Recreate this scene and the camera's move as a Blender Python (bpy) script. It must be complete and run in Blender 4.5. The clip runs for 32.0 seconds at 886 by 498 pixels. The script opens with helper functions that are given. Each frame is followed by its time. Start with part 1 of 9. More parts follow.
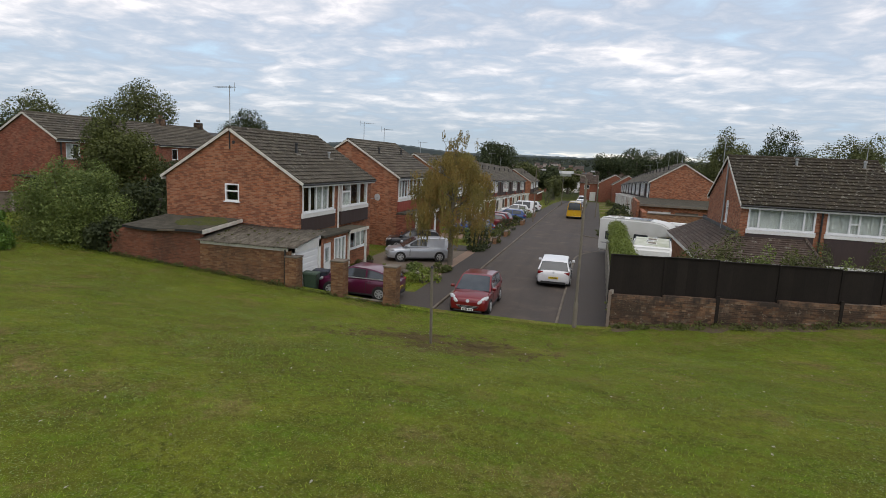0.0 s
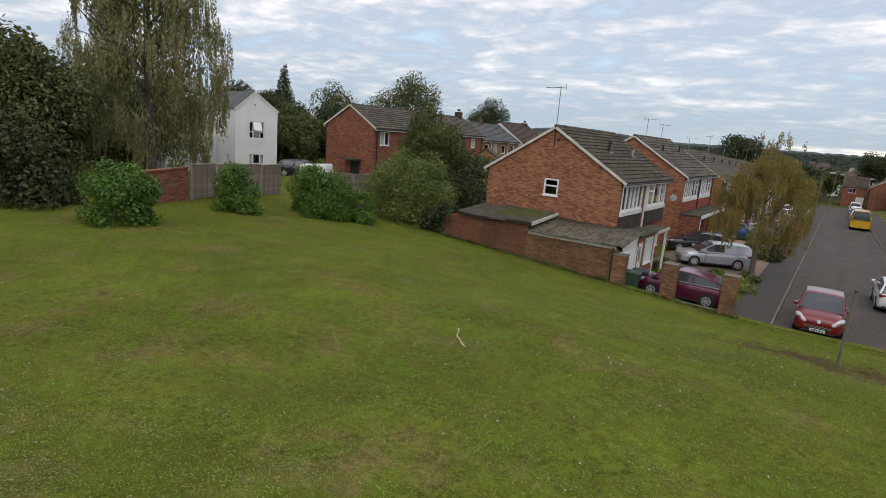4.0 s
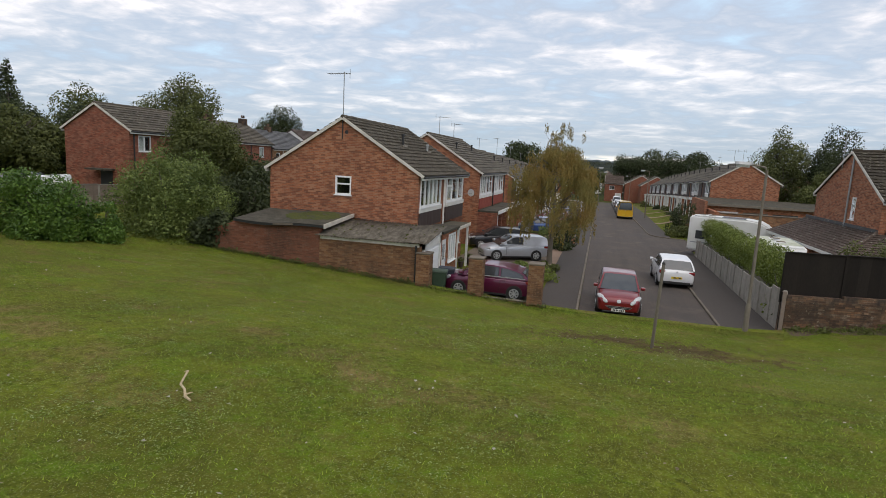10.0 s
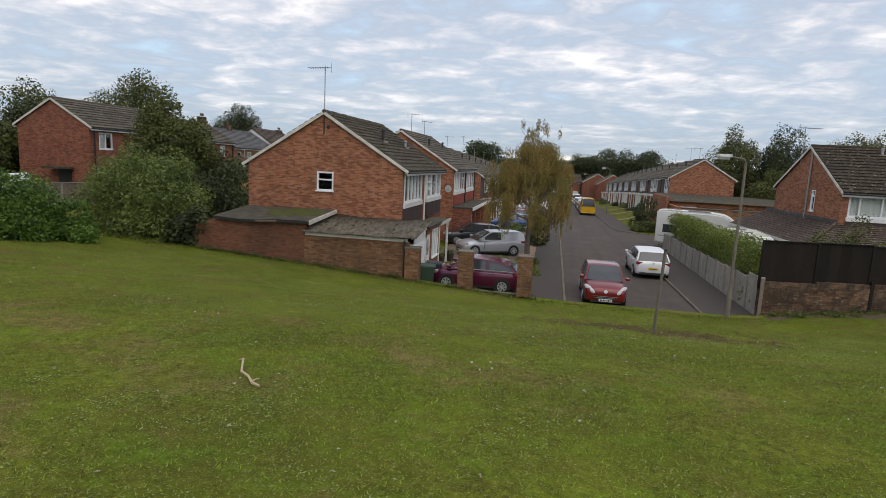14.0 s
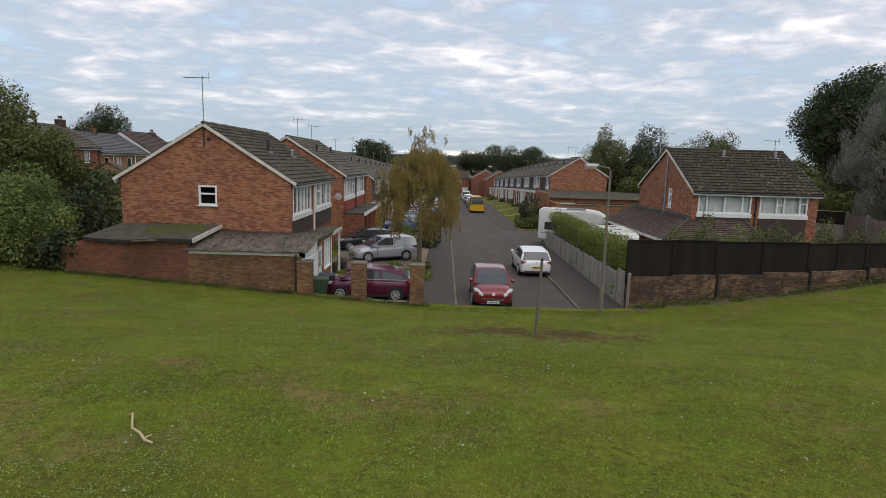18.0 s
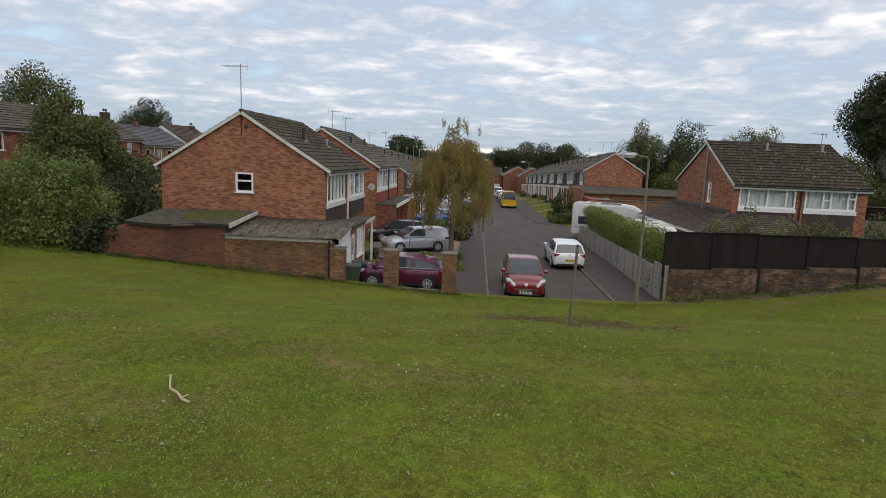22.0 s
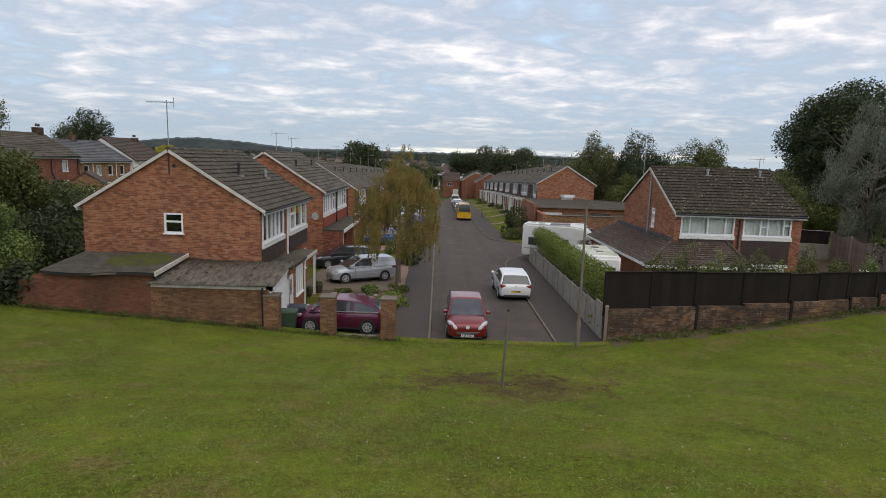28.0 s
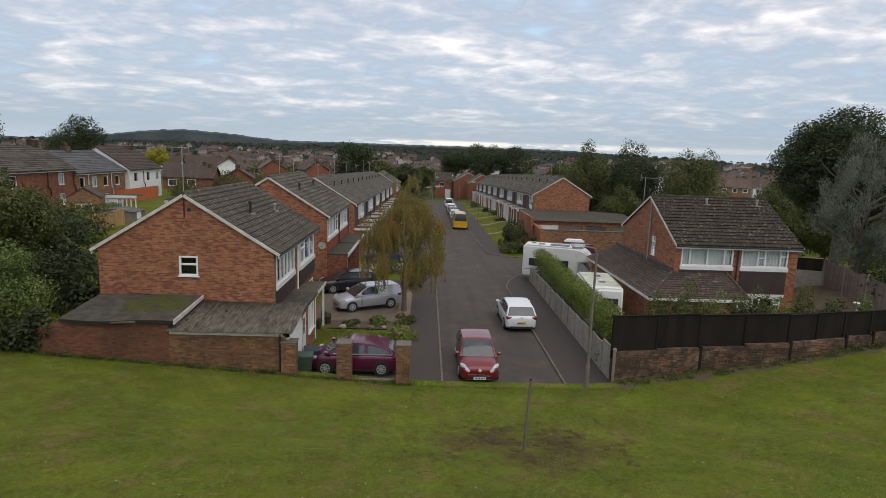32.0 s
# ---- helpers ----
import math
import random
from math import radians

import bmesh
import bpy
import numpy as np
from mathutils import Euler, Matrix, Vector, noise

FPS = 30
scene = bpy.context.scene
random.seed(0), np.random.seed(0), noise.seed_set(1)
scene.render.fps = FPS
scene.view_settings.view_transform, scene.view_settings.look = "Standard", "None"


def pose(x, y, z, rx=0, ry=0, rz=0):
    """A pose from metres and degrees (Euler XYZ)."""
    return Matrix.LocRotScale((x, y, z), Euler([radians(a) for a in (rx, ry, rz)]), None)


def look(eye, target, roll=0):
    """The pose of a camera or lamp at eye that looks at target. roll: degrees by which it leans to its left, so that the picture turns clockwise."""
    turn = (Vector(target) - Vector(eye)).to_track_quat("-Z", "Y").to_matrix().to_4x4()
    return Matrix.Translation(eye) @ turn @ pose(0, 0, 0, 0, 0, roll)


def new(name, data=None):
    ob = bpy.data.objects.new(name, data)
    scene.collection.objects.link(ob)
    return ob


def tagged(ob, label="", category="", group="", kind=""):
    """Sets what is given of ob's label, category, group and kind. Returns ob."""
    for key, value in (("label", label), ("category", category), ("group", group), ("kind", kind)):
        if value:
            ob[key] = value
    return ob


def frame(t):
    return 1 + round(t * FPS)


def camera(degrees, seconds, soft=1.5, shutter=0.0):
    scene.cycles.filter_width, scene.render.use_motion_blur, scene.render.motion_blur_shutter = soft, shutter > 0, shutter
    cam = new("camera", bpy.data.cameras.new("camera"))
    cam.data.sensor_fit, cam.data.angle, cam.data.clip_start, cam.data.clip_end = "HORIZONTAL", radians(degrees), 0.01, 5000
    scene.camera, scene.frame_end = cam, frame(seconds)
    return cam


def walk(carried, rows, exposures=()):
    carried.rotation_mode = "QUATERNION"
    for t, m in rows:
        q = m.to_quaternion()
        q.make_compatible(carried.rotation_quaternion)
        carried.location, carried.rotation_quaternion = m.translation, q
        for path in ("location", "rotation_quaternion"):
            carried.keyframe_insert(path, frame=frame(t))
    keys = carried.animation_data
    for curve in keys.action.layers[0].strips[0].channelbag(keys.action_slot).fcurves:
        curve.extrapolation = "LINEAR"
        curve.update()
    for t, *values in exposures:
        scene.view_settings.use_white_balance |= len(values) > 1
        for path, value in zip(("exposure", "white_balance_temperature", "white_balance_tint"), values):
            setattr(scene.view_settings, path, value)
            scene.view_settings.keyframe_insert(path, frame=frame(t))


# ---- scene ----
cam = camera(76.00, 32.0, soft=0.6)
# seconds, place in metres, turn in degrees
PATH = [
    (0.0, 0.311, -1.170, 6.610, 81.02, -2.65, 15.28),
    (0.5, 0.032, -1.259, 6.675, 81.15, -2.64, 16.06),
    (1.0, -0.255, -1.397, 6.735, 81.25, -2.38, 13.69),
    (1.5, -0.618, -1.671, 6.796, 81.30, -2.30, 8.82),
    (2.0, -1.197, -2.146, 6.881, 81.39, -2.32, 4.68),
    (2.5, -2.083, -2.868, 6.992, 80.81, -3.53, 17.53),
    (3.0, -3.216, -3.785, 7.132, 79.44, -4.86, 32.64),
    (3.5, -4.381, -4.771, 7.268, 78.33, -4.52, 35.36),
    (5.5, -5.139, -3.475, 4.922, 79.44, -4.03, 33.44),
    (6.0, -4.672, -3.104, 4.962, 80.11, -3.27, 21.94),
    (6.5, -4.410, -2.727, 5.031, 80.64, -3.14, 18.44),
    (7.0, -4.430, -2.373, 5.130, 80.76, -3.20, 19.26),
    (7.5, -4.635, -2.048, 5.272, 80.78, -3.16, 19.40),
    (8.0, -4.910, -1.775, 5.433, 81.03, -3.10, 17.56),
    (8.5, -5.188, -1.585, 5.586, 81.03, -3.07, 17.32),
    (9.0, -5.427, -1.454, 5.716, 80.96, -3.13, 18.64),
    (9.5, -5.611, -1.305, 5.812, 80.96, -3.13, 18.61),
    (10.0, -5.726, -1.193, 5.868, 81.14, -2.96, 15.59),
    (10.5, -5.827, -1.152, 5.876, 81.27, -2.79, 13.17),
    (11.0, -6.001, -1.176, 5.825, 81.38, -2.75, 11.94),
    (11.5, -6.277, -1.245, 5.720, 81.34, -2.93, 13.88),
    (12.0, -6.602, -1.328, 5.598, 81.05, -3.16, 16.34),
    (12.5, -6.873, -1.396, 5.502, 80.98, -3.29, 16.96),
    (13.0, -7.022, -1.441, 5.458, 81.07, -3.08, 14.61),
    (13.5, -7.047, -1.488, 5.480, 81.19, -2.91, 12.63),
    (14.0, -6.995, -1.548, 5.555, 81.39, -2.72, 11.15),
    (14.5, -6.919, -1.617, 5.657, 81.57, -2.56, 10.51),
    (16.5, -6.951, -1.917, 6.389, 81.42, -2.26, 7.04),
    (17.0, -6.904, -1.858, 6.353, 81.43, -2.02, 4.85),
    (17.5, -6.855, -1.870, 6.297, 81.46, -1.68, 1.41),
    (18.0, -6.847, -1.983, 6.219, 81.40, -1.69, 0.28),
    (18.5, -6.902, -2.166, 6.138, 81.45, -1.58, -2.03),
    (19.0, -7.045, -2.380, 6.060, 81.41, -2.02, 3.21),
    (19.5, -7.196, -2.569, 5.999, 81.18, -2.25, 5.49),
    (20.0, -7.279, -2.644, 5.961, 81.13, -2.22, 4.77),
    (20.5, -7.282, -2.573, 5.935, 81.09, -2.26, 5.60),
    (21.0, -7.206, -2.383, 5.910, 81.02, -2.26, 5.97),
    (21.5, -7.073, -2.144, 5.872, 81.03, -2.16, 5.14),
    (22.0, -6.918, -1.919, 5.827, 81.05, -2.12, 3.47),
    (22.5, -6.783, -1.751, 5.781, 81.02, -2.15, 3.11),
    (23.0, -6.672, -1.646, 5.763, 80.90, -2.15, 2.93),
    (23.5, -6.582, -1.593, 5.783, 81.07, -2.12, 2.31),
    (24.0, -6.505, -1.541, 5.846, 81.10, -2.10, 3.38),
    (24.5, -6.419, -1.475, 5.935, 81.15, -2.13, 3.35),
    (25.0, -6.311, -1.401, 6.031, 81.13, -1.92, 0.65),
    (25.5, -6.187, -1.334, 6.129, 81.10, -1.67, -2.44),
    (27.5, -5.912, -1.058, 7.195, 81.15, -1.76, -0.38),
    (28.0, -6.026, -1.042, 7.569, 81.14, -1.78, -0.39),
    (28.5, -6.141, -1.050, 7.907, 80.98, -1.79, -0.85),
    (29.0, -6.255, -1.085, 8.220, 80.94, -1.72, -1.67),
    (29.5, -6.385, -1.132, 8.527, 80.79, -1.66, -2.75),
    (30.0, -6.548, -1.192, 8.823, 80.71, -1.61, -4.08),
    (30.5, -6.736, -1.247, 9.110, 80.71, -1.67, -4.30),
    (31.0, -6.922, -1.276, 9.379, 80.76, -1.71, -2.40),
    (31.5, -7.052, -1.261, 9.618, 80.55, -1.82, -0.69),
    (32.0, -7.128, -1.213, 9.840, 80.42, -1.93, -1.51),
]
walk(cam, [(t, pose(*row)) for t, *row in PATH],
     ((0, 0.0), (3.5, 0.02), (6, 0.07), (8, 0.10), (9.5, 0.08), (11, 0.03), (13, 0.0), (17, -0.03), (25, -0.02), (30, -0.04), (32, -0.08)))

# ---- world and light: broken cloud, low sun behind it ----
world = bpy.data.worlds.new("sky")
scene.world = world
world.use_nodes = True
wn, wl = world.node_tree.nodes, world.node_tree.links
wn.clear()
w_out, w_bg = wn.new("ShaderNodeOutputWorld"), wn.new("ShaderNodeBackground")
w_sky = wn.new("ShaderNodeTexSky")
w_sky.sky_type, w_sky.sun_disc = "NISHITA", False
w_sky.sun_elevation, w_sky.sun_rotation = radians(55), radians(166)
w_sky.air_density, w_sky.dust_density = 1.0, 1.5


def wnode(kind, **sets):
    n = wn.new(kind)
    for key, value in sets.items():
        if key == "op":
            n.operation = value
        elif key == "blend":
            n.blend_type = value
    return n


def wmath(op, a, b=None):
    n = wnode("ShaderNodeMath", op=op)
    for i, v in enumerate((a, b)):
        if v is None:
            continue
        if isinstance(v, (int, float)):
            n.inputs[i].default_value = v
        else:
            wl.new(v, n.inputs[i])
    return n.outputs[0]


def wramp(fac, stops):
    n = wn.new("ShaderNodeValToRGB")
    e = n.color_ramp.elements
    while len(e) < len(stops):
        e.new(0.5)
    for k, (p, c) in zip(e, stops):
        k.position, k.color = p, (*c, 1) if len(c) == 3 else c
    wl.new(fac, n.inputs[0])
    return n.outputs[0]


def wmix(fac, a, b, blend="MIX"):
    n = wn.new("ShaderNodeMix")
    n.data_type, n.blend_type = "RGBA", blend
    for i, v in ((0, fac), (6, a), (7, b)):
        if isinstance(v, (int, float)):
            n.inputs[i].default_value = v
        elif isinstance(v, tuple):
            n.inputs[i].default_value = (*v, 1)
        else:
            wl.new(v, n.inputs[i])
    return n.outputs[2]


w_co = wn.new("ShaderNodeTexCoord")
w_sep = wn.new("ShaderNodeSeparateXYZ")
wl.new(w_co.outputs["Generated"], w_sep.inputs[0])
up = wmath("MAXIMUM", w_sep.outputs[2], 0.0)
dome = wmath("ADD", up, 0.13)
cx, cy = wmath("DIVIDE", w_sep.outputs[0], dome), wmath("DIVIDE", w_sep.outputs[1], dome)


def cloud_noise(sx, sy, scale, detail, rough, seed, distort=0.0):
    c = wn.new("ShaderNodeCombineXYZ")
    wl.new(wmath("MULTIPLY", cx, sx), c.inputs[0])
    wl.new(wmath("MULTIPLY", cy, sy), c.inputs[1])
    wl.new(wmath("ADD", wmath("MULTIPLY", up, 1.0), seed), c.inputs[2])
    n = wn.new("ShaderNodeTexNoise")
    n.inputs["Scale"].default_value, n.inputs["Detail"].default_value = scale, detail
    n.inputs["Roughness"].default_value, n.inputs["Distortion"].default_value = rough, distort
    wl.new(c.outputs[0], n.inputs["Vector"])
    return n.outputs[0]


big = cloud_noise(0.85, 1.2, 1.5, 4, 0.5, 5.3, 0.15)
small = cloud_noise(1.25, 1.35, 3.2, 7, 0.56, 8.4, 0.3)
cover = wmath("ADD", wmath("MULTIPLY", big, 0.5), wmath("MULTIPLY", small, 0.5))
cloud = wramp(cover, [(0.31, (0.50, 0.66, 0.80)), (0.39, (0.45, 0.54, 0.66)), (0.45, (0.43, 0.485, 0.575)), (0.50, (0.51, 0.545, 0.615)), (0.55, (0.66, 0.655, 0.69)), (0.59, (0.82, 0.785, 0.795)), (0.64, (1.03, 0.97, 0.945))])
low_plain = wramp(up, [(0.0, (0.46, 0.54, 0.62)), (0.03, (0.34, 0.42, 0.51)), (0.06, (0.29, 0.37, 0.47)), (0.16, (0.36, 0.45, 0.55)), (0.5, (0.6, 0.66, 0.74))])
low_strip = wramp(up, [(0.0, (0.50, 0.58, 0.66)), (0.013, (0.42, 0.49, 0.56)), (0.0155, (1.0, 0.94, 0.83)), (0.020, (0.92, 0.88, 0.80)), (0.0235, (0.36, 0.43, 0.51)), (0.06, (0.29, 0.37, 0.47)), (0.16, (0.36, 0.45, 0.55)), (0.5, (0.6, 0.66, 0.74))])
# the clear strip low down opens only over part of the skyline
low = wmix(wramp(wmath("ADD", w_sep.outputs[0], wmath("MULTIPLY", small, 0.5)), [(0.12, (0, 0, 0)), (0.27, (1, 1, 1)), (0.36, (0.9, 0.9, 0.9)), (0.44, (0.15, 0.15, 0.15)), (0.55, (0.7, 0.7, 0.7)), (0.7, (0.2, 0.2, 0.2))]), low_plain, low_strip)
sky_mix = wmix(wramp(up, [(0.0, (0, 0, 0)), (0.025, (0.10, 0.10, 0.10)), (0.07, (0.55, 0.55, 0.55)), (0.18, (0.92, 0.92, 0.92)), (0.3, (1, 1, 1))]), low, cloud)
# a little of the clear sky shines between the clouds
sky_mix = wmix(0.12, sky_mix, wmix(1.0, w_sky.outputs[0], (0.12, 0.12, 0.12), "MULTIPLY"))
wl.new(sky_mix, w_bg.inputs[0])
w_bg.inputs[1].default_value = 1.3
wl.new(w_bg.outputs[0], w_out.inputs[0])

sun = new("sun", bpy.data.lights.new("sun", "SUN"))
sun.data.energy, sun.data.angle, sun.data.color = 1.36, radians(70), (1.0, 0.91, 0.82)
sun.matrix_world = look((0, 0, 60), (-20, 32, 0))

# ---- materials ----
def shader(name, rough=0.7, metal=0.0, spec=0.4):
    m = bpy.data.materials.new(name)
    m.use_nodes = True
    b = m.node_tree.nodes["Principled BSDF"]
    b.inputs["Roughness"].default_value, b.inputs["Metallic"].default_value = rough, metal
    b.inputs["Specular IOR Level"].default_value = spec
    return m, b, m.node_tree.nodes, m.node_tree.links


def nmix(nodes, links, fac, a, b, blend="MIX"):
    n = nodes.new("ShaderNodeMix")
    n.data_type, n.blend_type = "RGBA", blend
    for i, v in ((0, fac), (6, a), (7, b)):
        if isinstance(v, (int, float)):
            n.inputs[i].default_value = v
        elif isinstance(v, tuple):
            n.inputs[i].default_value = (*v, 1)
        else:
            links.new(v, n.inputs[i])
    return n.outputs[2]


def nmath(nodes, links, op, a, b=0.0):
    n = nodes.new("ShaderNodeMath")
    n.operation = op
    for i, v in enumerate((a, b)):
        if isinstance(v, (int, float)):
            n.inputs[i].default_value = v
        else:
            links.new(v, n.inputs[i])
    return n.outputs[0]


def nnoise(nodes, links, scale, detail=4, rough=0.6, vec=None, squash=None):
    n = nodes.new("ShaderNodeTexNoise")
    n.inputs["Scale"].default_value, n.inputs["Detail"].default_value, n.inputs["Roughness"].default_value = scale, detail, rough
    if vec is None:
        vec = nodes.new("ShaderNodeTexCoord").outputs["Object"]
    if squash:
        mp = nodes.new("ShaderNodeMapping")
        mp.inputs["Scale"].default_value = squash
        links.new(vec, mp.inputs["Vector"])
        vec = mp.outputs[0]
    links.new(vec, n.inputs["Vector"])
    return n.outputs[0]


def nramp(nodes, links, fac, lo, hi):
    n = nodes.new("ShaderNodeMapRange")
    n.inputs["From Min"].default_value, n.inputs["From Max"].default_value = lo, hi
    links.new(fac, n.inputs["Value"])
    return n.outputs[0]


def nbump(nodes, links, b, height, strength, dist):
    n = nodes.new("ShaderNodeBump")
    n.inputs["Strength"].default_value, n.inputs["Distance"].default_value = strength, dist
    links.new(height, n.inputs["Height"])
    links.new(n.outputs[0], b.inputs["Normal"])


def plain(name, c1, c2, scale=3.0, rough=0.7, bump=0.0, bscale=40.0, metal=0.0, spec=0.4, fine=25.0, vary=0.0, squash=None):
    """Two tones mixed at two scales, with a fine relief."""
    m, b, n, l = shader(name, rough, metal, spec)
    big = nramp(n, l, nnoise(n, l, scale, 5, squash=squash), 0.35, 0.68)
    tiny = nramp(n, l, nnoise(n, l, fine, 3, squash=squash), 0.3, 0.7)
    f = nmath(n, l, "ADD", nmath(n, l, "MULTIPLY", big, 0.65), nmath(n, l, "MULTIPLY", tiny, 0.35))
    col = nmix(n, l, f, c1, c2)
    if vary:
        info = n.new("ShaderNodeObjectInfo")
        hsv = n.new("ShaderNodeHueSaturation")
        l.new(nmath(n, l, "ADD", nmath(n, l, "MULTIPLY", info.outputs["Random"], 2 * vary), 1 - vary), hsv.inputs["Value"])
        l.new(col, hsv.inputs["Color"])
        col = hsv.outputs[0]
    l.new(col, b.inputs["Base Color"])
    rr = nmath(n, l, "ADD", nmath(n, l, "MULTIPLY", big, 0.15), rough - 0.07)
    l.new(rr, b.inputs["Roughness"])
    if bump:
        nbump(n, l, b, nnoise(n, l, bscale, 4), bump, 0.01)
    return m


def brickwork(name, c1, c2, mortar, dark, stain=0.35, soot=0.0):
    m, b, n, l = shader(name, 0.85, 0, 0.2)
    co = n.new("ShaderNodeTexCoord").outputs["Object"]
    s = n.new("ShaderNodeSeparateXYZ")
    l.new(co, s.inputs[0])
    c = n.new("ShaderNodeCombineXYZ")
    l.new(nmath(n, l, "ADD", s.outputs[0], s.outputs[1]), c.inputs[0])
    l.new(s.outputs[2], c.inputs[1])
    t = n.new("ShaderNodeTexBrick")
    t.inputs["Color1"].default_value, t.inputs["Color2"].default_value, t.inputs["Mortar"].default_value = (*c1, 1), (*c2, 1), (*mortar, 1)
    t.inputs["Scale"].default_value, t.inputs["Brick Width"].default_value, t.inputs["Row Height"].default_value = 1.0, 0.225, 0.075
    t.inputs["Mortar Size"].default_value, t.inputs["Mortar Smooth"].default_value, t.inputs["Bias"].default_value = 0.006, 0.3, -0.1
    l.new(c.outputs[0], t.inputs["Vector"])
    # each brick, and each small cluster of them, of its own tone
    cell = nmath(n, l, "FLOOR", nmath(n, l, "DIVIDE", s.outputs[2], 0.075))
    shift = nmath(n, l, "MULTIPLY", nmath(n, l, "MODULO", cell, 2.0), 0.5)
    along = nmath(n, l, "FLOOR", nmath(n, l, "ADD", nmath(n, l, "DIVIDE", nmath(n, l, "ADD", s.outputs[0], s.outputs[1]), 0.225), shift))
    ids = n.new("ShaderNodeCombineXYZ")
    l.new(along, ids.inputs[0])
    l.new(cell, ids.inputs[1])
    wn1 = n.new("ShaderNodeTexWhiteNoise")
    wn1.noise_dimensions = "2D"
    l.new(ids.outputs[0], wn1.inputs["Vector"])
    one = wn1.outputs["Value"]
    # some bricks burnt darker, some paler, in streaks along the courses
    streak = nramp(n, l, nnoise(n, l, 2.6, 3, 0.7, c.outputs[0], (1.0, 6.0, 1.0)), 0.42, 0.62)
    col = nmix(n, l, nmath(n, l, "MULTIPLY", streak, 0.40), t.outputs[0], dark)
    pale = nramp(n, l, nnoise(n, l, 3.7, 2, 0.6, c.outputs[0], (0.9, 7.0, 1.0)), 0.62, 0.74)
    col = nmix(n, l, nmath(n, l, "MULTIPLY", pale, 0.35), col, mortar)
    col = nmix(n, l, nmath(n, l, "MULTIPLY", nramp(n, l, one, 0.58, 0.9), 0.66), col, dark)
    col = nmix(n, l, nmath(n, l, "MULTIPLY", nramp(n, l, one, 0.30, 0.05), 0.7), col, tuple(0.5 * a + 0.5 * b for a, b in zip(c1, mortar)))
    wash = nramp(n, l, nnoise(n, l, 0.5, 4, 0.6, co), 0.4, 0.75)
    col = nmix(n, l, nmath(n, l, "MULTIPLY", wash, stain), col, dark)
    if soot:
        drip = nramp(n, l, nnoise(n, l, 1.2, 4, 0.6, co, (1.0, 1.0, 0.4)), 0.42, 0.58)
        col = nmix(n, l, nmath(n, l, "MULTIPLY", drip, soot), col, (0.035, 0.03, 0.026))
    l.new(col, b.inputs["Base Color"])
    nbump(n, l, b, nmath(n, l, "SUBTRACT", 1.0, t.outputs["Fac"]), 0.6, 0.008)
    return m


def tilework(name, c1, c2, moss, amount, rough=0.85):
    m, b, n, l = shader(name, rough, 0, 0.25)
    g = n.new("ShaderNodeNewGeometry")
    o = n.new("ShaderNodeObjectInfo")
    each = nmath(n, l, "FRACT", nmath(n, l, "ADD", g.outputs["Random Per Island"], o.outputs["Random"]))
    col = nmix(n, l, each, c1, c2)
    pos = g.outputs["Position"]
    spots = nramp(n, l, nnoise(n, l, 5.5, 5, 0.7, pos), 0.56, 0.66)
    col = nmix(n, l, nmath(n, l, "MULTIPLY", spots, amount), col, moss)
    lich = nramp(n, l, nnoise(n, l, 7.0, 3, 0.55, pos), 0.60, 0.66)
    col = nmix(n, l, nmath(n, l, "MULTIPLY", lich, 0.75), col, (0.30, 0.285, 0.235))
    wash = nramp(n, l, nnoise(n, l, 0.7, 4, 0.6, pos), 0.35, 0.7)
    col = nmix(n, l, nmath(n, l, "MULTIPLY", wash, 0.45), col, (0.034, 0.029, 0.022))
    l.new(col, b.inputs["Base Color"])
    nbump(n, l, b, nnoise(n, l, 30.0, 3, 0.6, pos), 0.3, 0.01)
    return m


def leafage(name, c1, c2, c3, rough=0.55, big=0.8):
    """Leaves: each one of its own tone, with drifts of a third tone through the crown."""
    m, b, n, l = shader(name, rough, 0, 0.25)
    g = n.new("ShaderNodeNewGeometry")
    col = nmix(n, l, g.outputs["Random Per Island"], c1, c2)
    drift = nramp(n, l, nnoise(n, l, big, 3, 0.6, g.outputs["Position"]), 0.45, 0.65)
    col = nmix(n, l, nmath(n, l, "MULTIPLY", drift, 0.75), col, c3)
    l.new(col, b.inputs["Base Color"])
    b.inputs["Subsurface Weight"].default_value = 0.0
    t = n.new("ShaderNodeBsdfTranslucent")
    l.new(col, t.inputs[0])
    mix = n.new("ShaderNodeMixShader")
    mix.inputs[0].default_value = 0.25
    l.new(b.outputs[0], mix.inputs[1])
    l.new(t.outputs[0], mix.inputs[2])
    l.new(mix.outputs[0], n["Material Output"].inputs[0])
    return m


def carpaint(name, c, flake=0.3):
    m, b, n, l = shader(name, 0.28, flake, 0.5)
    f = nramp(n, l, nnoise(n, l, 6.0, 4), 0.3, 0.8)
    l.new(nmix(n, l, nmath(n, l, "MULTIPLY", f, 0.25), c, tuple(0.6 * v + 0.02 for v in c)), b.inputs["Base Color"])
    b.inputs["Coat Weight"].default_value, b.inputs["Coat Roughness"].default_value = 0.6, 0.06
    return m


def glass(name, tint=(0.9, 0.95, 0.95)):
    m, b, n, l = shader(name, 0.02, 0, 0.5)
    b.inputs["Base Color"].default_value = (*tint, 1)
    b.inputs["Transmission Weight"].default_value, b.inputs["IOR"].default_value = 1.0, 1.45
    return m


